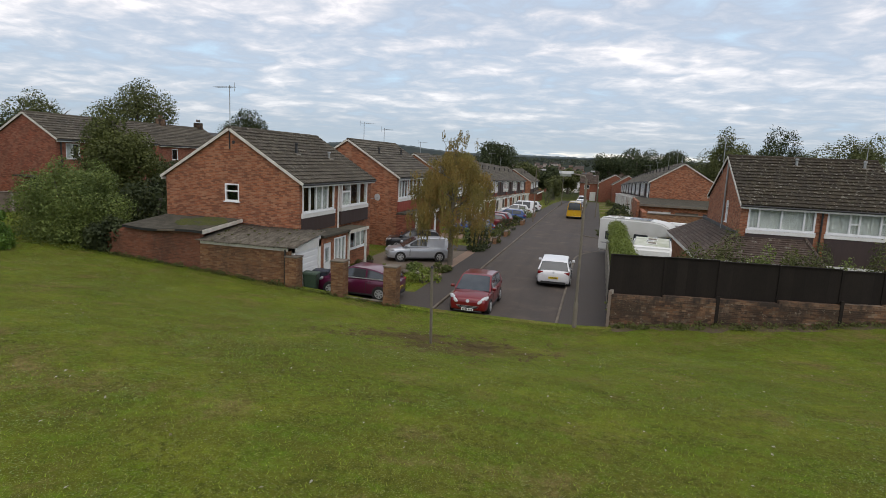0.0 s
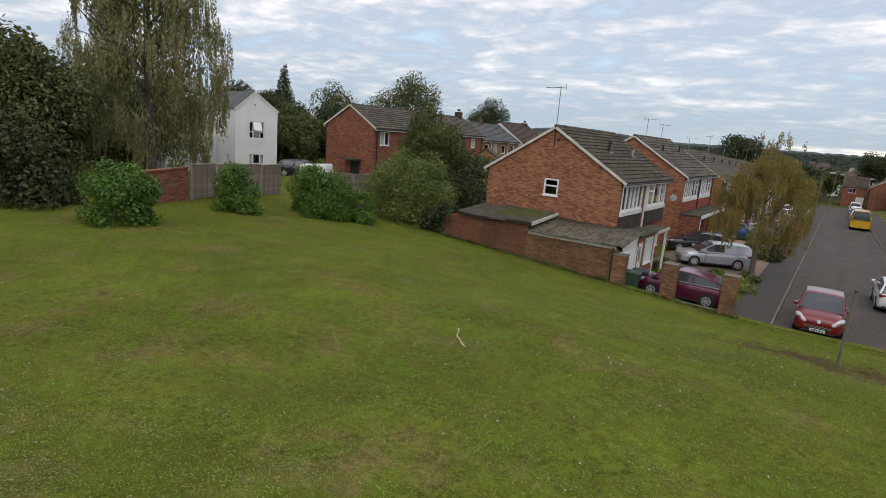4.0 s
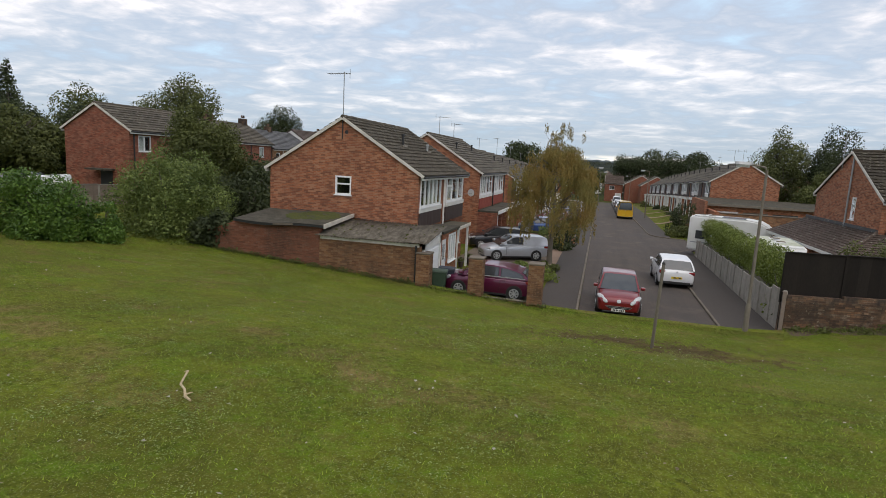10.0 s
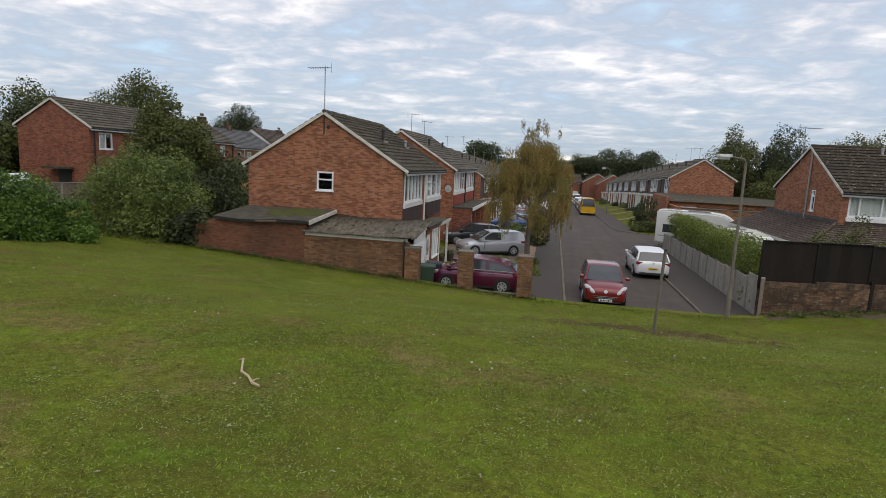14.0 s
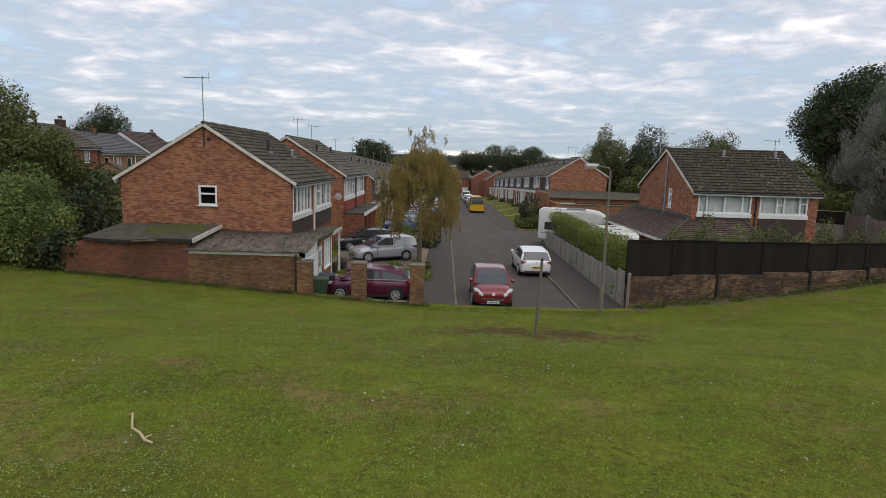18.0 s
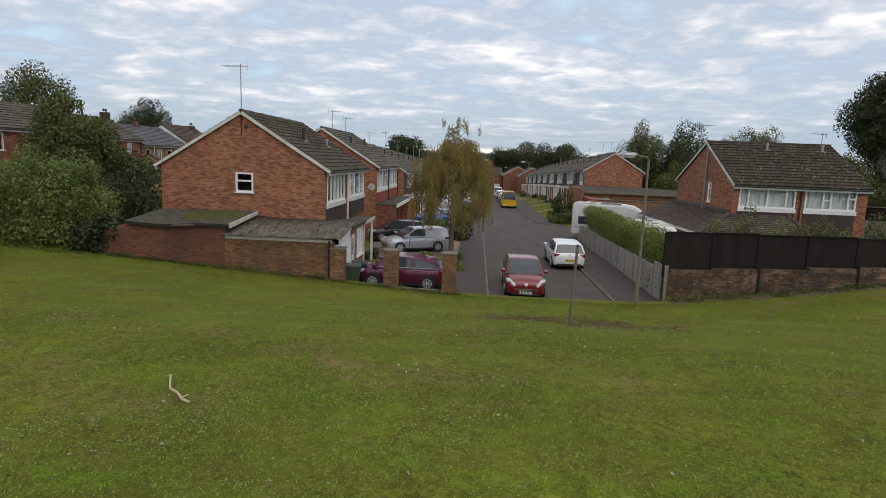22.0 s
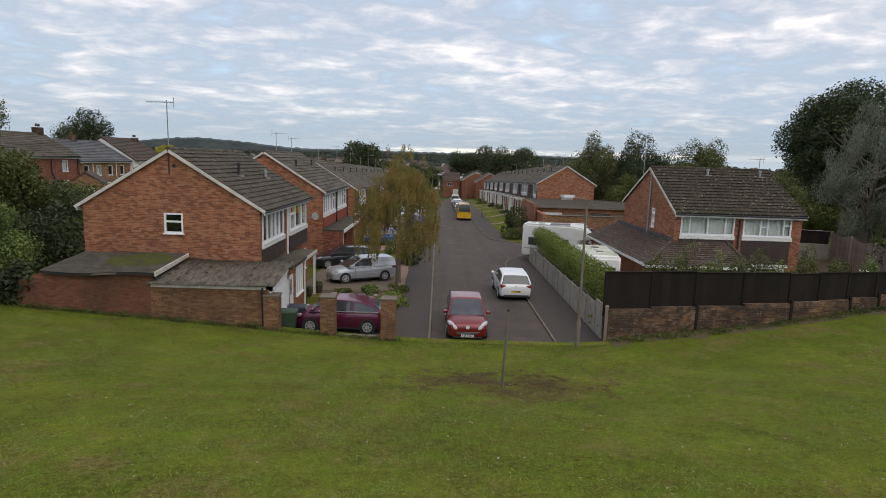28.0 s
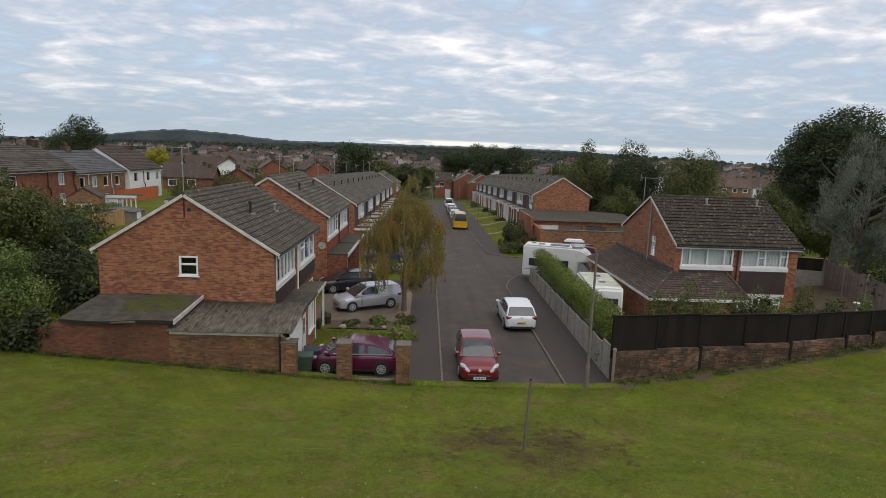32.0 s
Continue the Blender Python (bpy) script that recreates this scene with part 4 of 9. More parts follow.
part("garage_frame", Mesh().box(-12.78, -12.66, 21.5, 21.62, 0.0, 2.3).box(-12.78, -12.66, 23.9, 24.1, 0.0, 2.45).prism([(-12.78, 21.5, 2.1), (-12.66, 21.5, 2.1), (-12.66, 24.1, 2.1), (-12.78, 24.1, 2.1)], [(-12.78, 21.5, 2.3), (-12.66, 21.5, 2.3), (-12.66, 24.1, 2.62), (-12.78, 24.1, 2.62)]), M_WHITE, garage)
gd = part("garage_door", Mesh().box(-12.76, -12.72, 21.63, 23.89, 0.06, 2.09), M_UPVC, garage, "white up-and-over garage door")
for i in range(7):
    part("door_rib", Mesh().box(-12.722, -12.69, 21.70, 23.82, 0.2 + i * 0.26, 0.40 + i * 0.26), M_UPVC, gd, bevel=0.01)
drainpipe(garage, [(-12.98, 21.28, 2.28), (-12.98, 21.28, 0.3)], 0.04)
random.seed(11)
litter = Mesh()
for i in range(45):
    x, y = random.uniform(-17.5, -12.6), random.uniform(21.2, 24.1)
    z = 2.36 + 0.145 * (y - 21.15) + 0.05
    s = random.uniform(0.02, 0.06)
    litter.box(x - s, x + s, y - s * 0.6, y + s * 0.6, z - 0.03, z + random.uniform(0.0, 0.03))
tagged(part("moss_litter", litter, M_MOSS, garage), kind="stuff")

# brick gate pillars along the front of the drive, and the low wall between them
for x, zt, lab in ((-12.62, 2.02, "buff brick pillar with flat stone cap beside the bins"), (-10.35, 2.04, "buff brick pillar with stone cap before the purple car"), (-7.9, 2.02, "buff brick end pillar beside the footway")):
    p = group_of("brick_pillar", pose(x, 21.42, 0), lab, "pillar", "gate pillars")
    part("shaft", Mesh().box(-0.28, 0.28, -0.28, 0.28, 0.0, zt - 0.07), M_BRICK_BUFF, p)
    part("cap", Mesh().box(-0.32, 0.32, -0.32, 0.32, zt - 0.07, zt), M_KERB, p, "weathered stone cap", bevel=0.015)
low_wall = group_of("low_wall", pose(0, 0, 0), "low brick garden wall half sunk in grass", "wall")
part("courses", Mesh().box(-12.3, -10.66, 21.33, 21.5, 0.0, 0.40).box(-10.04, -8.2, 21.33, 21.5, 0.0, 0.36), M_BRICK_BUFF, low_wall)
part("coping", Mesh().box(-12.3, -10.66, 21.31, 21.52, 0.401, 0.45).box(-10.04, -8.2, 21.31, 21.52, 0.361, 0.41), M_KERB, low_wall, bevel=0.01)


# ---- the other houses of the left row ----
def row_unit(h, u, w, panel, porch=True, wide=0.85, seed=0, v=0.0, pale=False):
    """Windows, cladding, porch and door of one house in a terrace, between u and u + w."""
    rnd = random.Random(seed)
    a, b = u + 0.35, u + w - 0.35
    mid = (a + b) / 2
    window(h, a, mid - 0.15, 3.55, 4.95, -0.05, (1, 1, 1), None, 0.5, True, bar=0.09)
    window(h, mid + 0.15, b, 3.55, 4.95, -0.05, (1, 1), (None, 0.65), 0.5, True, bar=0.09)
    part("window_band", Mesh().box(a - 0.1, b + 0.1, -0.1, -0.002, 3.3, 3.5), M_WHITE, h)
    part("cladding_panel", Mesh().box(a - 0.1, b + 0.1, -0.06, -0.002, 2.55, 3.28), panel, h)
    if pale:
        part("porch_roof", Mesh().box(u + 0.3, mid - 0.1, -1.3, -0.002, 2.3, 2.42), M_WHITE, h)
        part("porch_wall", Mesh().box(u + 0.35, u + 0.5, -1.25, -0.002, -0.5, 2.29), M_WHITE, h)
        part("porch_wall", Mesh().box(mid - 0.3, mid - 0.15, -1.25, -0.002, -0.5, 2.29), M_WHITE, h)
        part("front_door", Mesh().box(u + 0.7, u + 1.6, -1.2, -1.14, 0.0, 2.05), M_UPVC, h, "white front door")
        window(h, mid + 0.1, b, 0.5, 2.1, -0.14, (1, 1, 1), None, 0.6, True, bar=0.09, depth=0.13)
    elif porch:
        part("porch_roof", Mesh().box(u + 0.1, u + w - 0.1, -1.5, -0.002, 2.35, 2.47), M_FELT, h)
        part("porch_fascia", Mesh().box(u + 0.1, u + w - 0.1, -1.55, -1.502, 2.24, 2.5), M_WHITE, h)
        part("porch_wall", Mesh().box(u + 0.12, u + 0.3, -1.45, -0.002, -0.5, 2.34), M_BRICK_RED, h)
        part("porch_wall", Mesh().box(mid - 0.4, mid - 0.22, -1.45, -0.002, -0.5, 2.34), M_BRICK_RED, h)
        part("front_door", Mesh().box(u + 0.55, u + 1.45, -1.30, -1.24, 0.0, 2.05), M_UPVC, h, "white front door")
        part("garage_door", Mesh().box(mid + 0.1, b, -0.30, -0.24, 0.0, 2.1), M_UPVC if rnd.random() < 0.7 else M_PANEL_BROWN, h)
    drainpipe(h, [(u + w, -0.1, 5.0), (u + w, -0.1, 0.0)], 0.05)


def terrace(name, m, n, w, D, eave, ridge, label, group, panels, wall, tile, seed, pale=False):
    h = group_of(name, m, label, "house", group)
    holes = []
    for i in range(n):
        a, b = i * w + 0.35, (i + 1) * w - 0.35
        mid = (a + b) / 2
        holes += [(a, mid - 0.15, 3.55, 4.95), (mid + 0.15, b, 3.55, 4.95)]
    house_shell(h, n * w, D, eave, ridge, wall, tile, front_holes=holes)
    for i in range(n):
        row_unit(h, i * w, w, panels[i % len(panels)], seed=seed + i, pale=pale)
        vent_pipe(h, i * w + w * 0.45, D * 0.3, eave + (ridge - eave) * 0.62)
    return h


random.seed(5)
h2 = terrace("house", pose(-14.2, 39.2, road_z(44) + 0.08, 0, 0, 90), 2, 5.2, 8.1, 5.2, 7.72, "red-brown brick house pair with red hung panels", "left terrace", [M_PANEL_RED], M_BRICK, M_TILE, 20)
aerial(h2, 3.0, 4.05, 7.7, 1.6, 120)
aerial(h2, 7.5, 4.05, 7.7, 1.4, 150)


def row_house(name, m, w, D, eave, ridge, label, group, panel, seed, end=False):
    """One house of a stepped row, mirrored in pairs: a tall white bay window above dark cladding, a white porch with a flat roof below."""
    h = group_of(name, m, label, "house", group)
    rnd = random.Random(seed)
    mid = w / 2
    flip = seed % 2
    bays = ((0.12, 2.2),) if flip else ((w - 2.2, w - 0.12),)
    mid = 2.0
    house_shell(h, w, D, eave, ridge, M_BRICK, M_TILE, front_holes=[(a, b, eave - 1.5, eave - 0.12) for a, b in bays], barge=end)
    for a, b in bays:
        window(h, a, b, eave - 1.5, eave - 0.12, -0.16, (1, 1), None, 0.6, True, bar=0.10, depth=0.22)
        part("window_band", Mesh().box(a, b, -0.16, -0.002, eave - 1.85, eave - 1.56), M_WHITE, h)
        part("cladding_panel", Mesh().box(a, b, -0.06, -0.002, 2.5, eave - 1.86), panel, h)
    part("cladding_panel", Mesh().box(2.3 if flip else 0.3, w - 0.3 if flip else w - 2.3, -0.03, -0.002, 2.5, eave - 0.12), M_PANEL_BROWN, h, "dark cladding beside the bay window")
    part("porch_roof", Mesh().box(0.15, mid + 0.35, -1.35, -0.002, 2.3, 2.36), M_FELT, h)
    part("porch_fascia", Mesh().box(0.12, mid + 0.38, -1.40, -1.352, 2.2, 2.42), M_WHITE, h)
    part("porch_fascia", Mesh().box(0.09, 0.118, -1.40, -0.002, 2.2, 2.42), M_WHITE, h)
    part("porch_fascia", Mesh().box(mid + 0.382, mid + 0.41, -1.40, -0.002, 2.2, 2.42), M_WHITE, h)
    for u in (0.2, mid + 0.2):
        part("porch_post", Mesh().box(u, u + 0.1, -1.3, -1.2, -0.5, 2.29), M_WHITE, h)
    part("porch_wall", Mesh().box(0.2, 0.32, -1.198, -0.002, -0.5, 2.29), M_BRICK if seed % 3 else M_WHITE, h)
    part("porch_wall", Mesh().box(mid + 0.18, mid + 0.3, -1.198, -0.002, -0.5, 2.29), M_BRICK if (seed + 1) % 3 else M_WHITE, h)
    part("front_door", Mesh().box(0.75, 1.65, -1.26, -1.2, 0.0, 2.05), (M_UPVC, M_PANEL_BROWN, M_DARK)[rnd.randrange(3)], h, "front door under the porch")
    part("side_light", Mesh().box(1.7, mid + 0.15, -1.26, -1.2, 0.9, 2.05), M_CARGLASS, h, "dark glazing beside the door")
    window(h, mid + 0.7, w - 0.5, 0.6, 2.1, -0.14, (1, 1), None, 0.6, True, bar=0.09, depth=0.13)
    drainpipe(h, [(w - 0.04, -0.08, eave - 0.1), (w - 0.04, -0.08, 0.0)], 0.045)
    vent_pipe(h, w * 0.45, D * 0.3, eave + (ridge - eave) * 0.62)
    return h


for i in range(12):
    y = 55.6 + 5.2 * i
    hs = row_house("house", pose(-14.3, y, -0.30 - 0.025 * (y - 55), 0, 0, 90), 5.2, 8.0, 4.85, 7.3, "brick house with white porch in a stepped row beside the drives", "left terrace", (M_PANEL_BROWN, M_PANEL_RED)[i % 2], 40 + i, i == 0)
    if i % 2 == 0:
        aerial(hs, 2.0, 4.0, 7.3, 1.4 + 0.4 * (i % 3), 140 + i * 40)
h4 = terrace("house", pose(-13.8, 124.0, -2.25, 0, 0, 90), 3, 5.2, 8.0, 4.9, 7.4, "far brick terrace with white bargeboards", "left terrace", [M_PANEL_BROWN], M_BRICK, M_TILE, 60)

# ---- right of the road, beyond the turning ----
for i in range(16):
    y = 69.0 + 5.0 * i
    hs = row_house("house", pose(6.2, y + 5.0, terrace_z(y + 2.5) + 0.04, 0, 0, -90), 5.0, 7.0, 4.62, 6.75, "brick house with white porch in a stepped row above the lawns", "right terrace", M_PANEL_BROWN, 80 + i, i == 0)
    if i in (0, 1, 3, 6, 9):
        aerial(hs, 2.5 + 0.4 * i % 2, 3.5, 6.75, 1.5 + 0.3 * (i % 3), 30 + i * 47)
for x, y, d, lab in ((4.1, 152.0, 7.4, "brick gable house above the lawns"), (0.7, 163.0, 8.2, "brick gable house at the bend")):
    hh = group_of("house", pose(x, y + 9, -2.6, 0, 0, -90), lab, "house", "right terrace")
    house_shell(hh, 9, d, 4.75, 7.1, M_BRICK_RED, M_TILE)
hh = group_of("house", pose(-4.6, 168, -3.0), "red brick house closing the view down the road", "house")
house_shell(hh, 4.9, 7, 5.0, 7.0, M_BRICK_RED, M_TILE_BROWN, front_holes=[(1.2, 2.6, 3.2, 4.3)])
window(hh, 1.2, 2.6, 3.2, 4.3, 0.02, (1, 1))
part("porch", Mesh().box(2.9, 4.5, -1.0, -0.002, -0.4, 2.3), M_WHITE, hh, "white porch")
for i in range(8):
    y = 71.6 + 10 * i
    thing("garden_path", sheet(lines((1.0, 5.0, 0.5)), [y, y + 0.6, y + 1.2], lambda x, yy: ground_z(x, yy) + 0.05), M_PAVERS, "pale paved path across the front lawn", "path", "front paths", "structure")

# ---- the near house on the right, side on to the grass ----
r1 = group_of("house", pose(7.6, 31.24, -0.05), "orange brick house with dark mossy roof and wide white windows", "house")
RW = [(0.35, 3.45, 3.85, 4.95), (3.95, 6.75, 3.85, 4.95), (4.0, 6.6, 0.9, 2.05), (0.5, 3.2, 0.9, 2.05)]
house_shell(r1, 7.35, 9.0, 5.14, 7.5, M_BRICK, M_TILE_DARK, front_holes=RW, gable_holes=[(3.05, 3.55, 3.9, 5.1)], near=1, singles=((-1, 4.8), None), ridge_v=4.3)
window(r1, 0.35, 3.45, 3.85, 4.95, -0.03, (0.8, 1.9, 1.9, 0.8), None, 1.0, True, bar=0.08)
window(r1, 3.95, 6.75, 3.85, 4.95, -0.03, (2.0, 0.9, 2.0, 0.8), (None, 0.5, None, 0.6), 1.0, True, bar=0.08)
window(r1, 4.0, 6.6, 0.9, 2.05, -0.03, (2.0, 0.9, 2.0, 0.8), (None, 0.5, None, 0.6), 0.7, True, bar=0.08)
window(r1, 0.5, 3.2, 0.9, 2.05, -0.03, (1, 1, 1), None, 0.3, True)
window(r1, 3.05, 3.55, 3.9, 5.1, 0.03, (1,), (0.7,), None, True, f=lambda x, y, z: (y - 0.05, x, z), bar=0.06)
part("window_band", Mesh().box(0.3, 3.5, -0.09, -0.002, 3.62, 3.79), M_WHITE, r1)
part("window_band", Mesh().box(3.9, 6.8, -0.09, -0.002, 3.62, 3.79), M_WHITE, r1)
part("window_head", Mesh().box(0.3, 3.5, -0.09, -0.002, 4.97, 5.1), M_WHITE, r1)
part("window_head", Mesh().box(3.9, 6.8, -0.09, -0.002, 4.97, 5.1), M_WHITE, r1)
part("cladding_panel", Mesh().box(0.3, 3.45, -0.05, -0.002, 2.5, 3.6), M_PANEL_BROWN, r1, "black-brown cladding")
part("cladding_panel", Mesh().box(3.95, 6.75, -0.05, -0.002, 2.25, 3.6), M_PANEL_BROWN, r1, "black-brown cladding")
part("window_head", Mesh().box(3.95, 6.75, -0.08, -0.002, 2.08, 2.23), M_WHITE, r1)
drainpipe(r1, [(3.7, -0.1, 5.0), (3.7, -0.1, 0.2)], 0.05)
drainpipe(r1, [(-0.07, 4.0, 7.3), (-0.07, 4.0, 3.0)], 0.05, M_STEEL)
vent_pipe(r1, 3.3, 3.6, 7.25, M_STEEL, 0.25)
vent_pipe(r1, 6.6, 3.6, 7.25, M_STEEL, 0.25)
aerial(r1, 6.9, 4.3, 7.5, 0.9, 20)
aerial(r1, -0.1, 5.4, 6.6, 2.2, 200, 1.2)

# single-storey side extension with a hipped roof
ext = group_of("side_extension", pose(0, 0, -0.05), "single-storey brick extension with brown tiled hipped roof", "extension")
EX0, EX1, EY0, EY1, EZ, RZ = 5.3, 10.9, 28.8, 41.4, 2.42, 3.45
part("wall_front", Mesh().box(EX0 + 0.35, EX1 - 0.6, EY0 + 0.3, EY0 + 0.55, -0.5, EZ), M_BRICK, ext)
part("wall_side", Mesh().box(EX0 + 0.35, EX0 + 0.6, EY0 + 0.55, EY1 - 0.3, -0.5, EZ), M_BRICK, ext)
part("wall_back", Mesh().box(EX0 + 0.6, 7.58, EY1 - 0.55, EY1 - 0.3, -0.5, EZ), M_BRICK, ext)
A, B, C, D4 = (EX0, EY0, EZ), (EX1, EY0, EZ), (7.57, EY0 + 2.55, RZ), (10.7, 31.22, RZ)
E4, F4 = (EX0, EY1, EZ), (7.57, EY1, RZ)
def hip_roof(corners, courses=12):
    """A roof plane in stepped courses: two corners at the eaves, then two at the top."""
    a, b, c, d = [Vector(p) for p in corners]
    nrm = (b - a).cross(d - a).normalized()
    runs = []
    for r in range(courses):
        s, t = r / courses, min(1.0, (r + 1) / courses + 0.012)
        p0, p1, q0, q1 = a.lerp(d, s), b.lerp(c, s), a.lerp(d, t), b.lerp(c, t)
        n = max(1, int((p1 - p0).length / 0.9))
        for i in range(n):
            g = nrm * random.uniform(0, 0.006)
            u0, u1 = i / n, (i + 1) / n
            lo0, lo1, hi0, hi1 = p0.lerp(p1, u0), p0.lerp(p1, u1), q0.lerp(q1, u0), q0.lerp(q1, u1)
            runs.append(Mesh().prism([lo0 - nrm * 0.03, lo1 - nrm * 0.03, hi1 - nrm * 0.03, hi0 - nrm * 0.03], [lo0 + nrm * 0.045 + g, lo1 + nrm * 0.045 + g, hi1 + nrm * 0.012 + g, hi0 + nrm * 0.012 + g]))
    return runs
for nm, corners in (("roof_front", (A, B, D4, C)), ("roof_side", (E4, A, C, F4))):
    q = [Vector(p) for p in corners]
    plane = part(nm, Mesh().prism([p - Vector((0, 0, 0.12)) for p in q], [p - Vector((0, 0, 0.045)) for p in q]), M_TILE_BROWN, ext)
    for run in hip_roof(corners):
        part("tile_run", run, M_TILE_BROWN, plane)
part("hip_tiles", Mesh().tube([Vector(A) + Vector((0, 0, 0.05)), Vector(C) + Vector((0, 0, 0.06))], 0.09, 8), M_TILE_BROWN, ext)
part("hip_tiles", Mesh().tube([Vector(B) + Vector((0, 0, 0.05)), Vector(D4) + Vector((0, 0, 0.06))], 0.09, 8), M_TILE_BROWN, ext)
part("flashing", Mesh().box(7.50, 7.585, EY0 + 2.5, EY1, RZ + 0.03, RZ + 0.2), M_SLATE, ext, "grey lead flashing")
part("fascia_front", Mesh().box(EX0, EX1, EY0 - 0.03, EY0, EZ - 0.14, EZ + 0.02), M_WHITE, ext)
part("fascia_side", Mesh().box(EX0 - 0.03, EX0, EY0, EY1, EZ - 0.14, EZ + 0.02), M_WHITE, ext)
# ---- cars ----
M_PAINT_RED = carpaint("red_car_paint", (0.165, 0.004, 0.010), 0.15)
M_PAINT_WHITE = carpaint("white_car_paint", (0.75, 0.75, 0.76), 0.0)
M_PAINT_PURPLE = carpaint("purple_car_paint", (0.100, 0.006, 0.040), 0.25)
M_PAINT_SILVER = carpaint("silver_van_paint", (0.50, 0.52, 0.56), 0.45)
M_PAINT_BLACK = carpaint("black_car_paint", (0.015, 0.017, 0.022), 0.2)
M_PAINT_YELLOW = carpaint("yellow_van_paint", (0.62, 0.36, 0.005), 0.0)
M_PAINT_BLUE = carpaint("blue_car_paint", (0.02, 0.06, 0.20), 0.3)
M_PAINT_GREY = carpaint("grey_car_paint", (0.10, 0.11, 0.12), 0.5)
M_PAINT_WINE = carpaint("dark_wine_car_paint", (0.09, 0.015, 0.03), 0.3)
M_HEADLAMP = plain("clear_headlamp", (0.30, 0.31, 0.32), (0.66, 0.67, 0.68), 14, 0.12)
M_TAIL = plain("red_tail_lamp", (0.22, 0.010, 0.012), (0.15, 0.008, 0.010), 9, 0.15)
M_PLATE_W = plain("white_number_plate", (0.75, 0.75, 0.72), (0.68, 0.68, 0.66), 9, 0.4)
M_PLATE_Y = plain("yellow_number_plate", (0.75, 0.55, 0.03), (0.68, 0.5, 0.03), 9, 0.4)
M_CABIN = plain("dark_car_cabin", (0.035, 0.035, 0.037), (0.055, 0.055, 0.057), 5, 0.9)


def wheel(parent, x, y, r, side, rim=None):
    t = Mesh()
    n = 20
    prof = [(r * 0.62, -0.09), (r * 0.93, -0.10), (r, -0.07), (r, 0.07), (r * 0.93, 0.10), (r * 0.62, 0.09)]
    rings = [[(x + p * math.cos(2 * math.pi * i / n), y + o, r + p * math.sin(2 * math.pi * i / n)) for p, o in prof] for i in range(n)]
    t.loft(rings + [rings[0]], False)
    ty = part("wheel", t, M_TYRE, parent, smooth=True)
    part("hub", Mesh().disc((x, y + side * 0.07, r), (0, 1, 0), r * 0.63, 0.05, 18), M_BLACK, ty)
    d = Mesh().disc((x, y + side * 0.098, r), (0, 1, 0), r * 0.2, 0.03, 12)
    lip = [(r * 0.56, 0.085), (r * 0.56, 0.112), (r * 0.68, 0.112), (r * 0.68, 0.085)]
    rings = [[(x + p * math.cos(2 * math.pi * i / n), y + side * o, r + p * math.sin(2 * math.pi * i / n)) for p, o in lip] for i in range(n)]
    d.loft(rings + [rings[0]], False)
    for i in range(7):
        a = 360 * i / 7 + 17
        d.box(-0.026, 0.026, -0.012, 0.012, 0.02, r * 0.6, pose(x, y + side * 0.1, r, 0, a, 0))
    part("rim", d, rim or M_ALLOY, ty)


def flowing(pts, n):
    """A smooth line through the given places, n steps to each span."""
    out = []
    for i in range(len(pts) - 1):
        p0, p1, p2, p3 = pts[max(0, i - 1)], pts[i], pts[i + 1], pts[min(len(pts) - 1, i + 2)]
        for k in range(n):
            t = k / n
            out.append(tuple(0.5 * (2 * b + (c - a) * t + (2 * a - 5 * b + 4 * c - d) * t * t + (3 * b - a - 3 * c + d) * t ** 3) for a, b, c, d in zip(p0, p1, p2, p3)))
    return out + [tuple(pts[-1])]


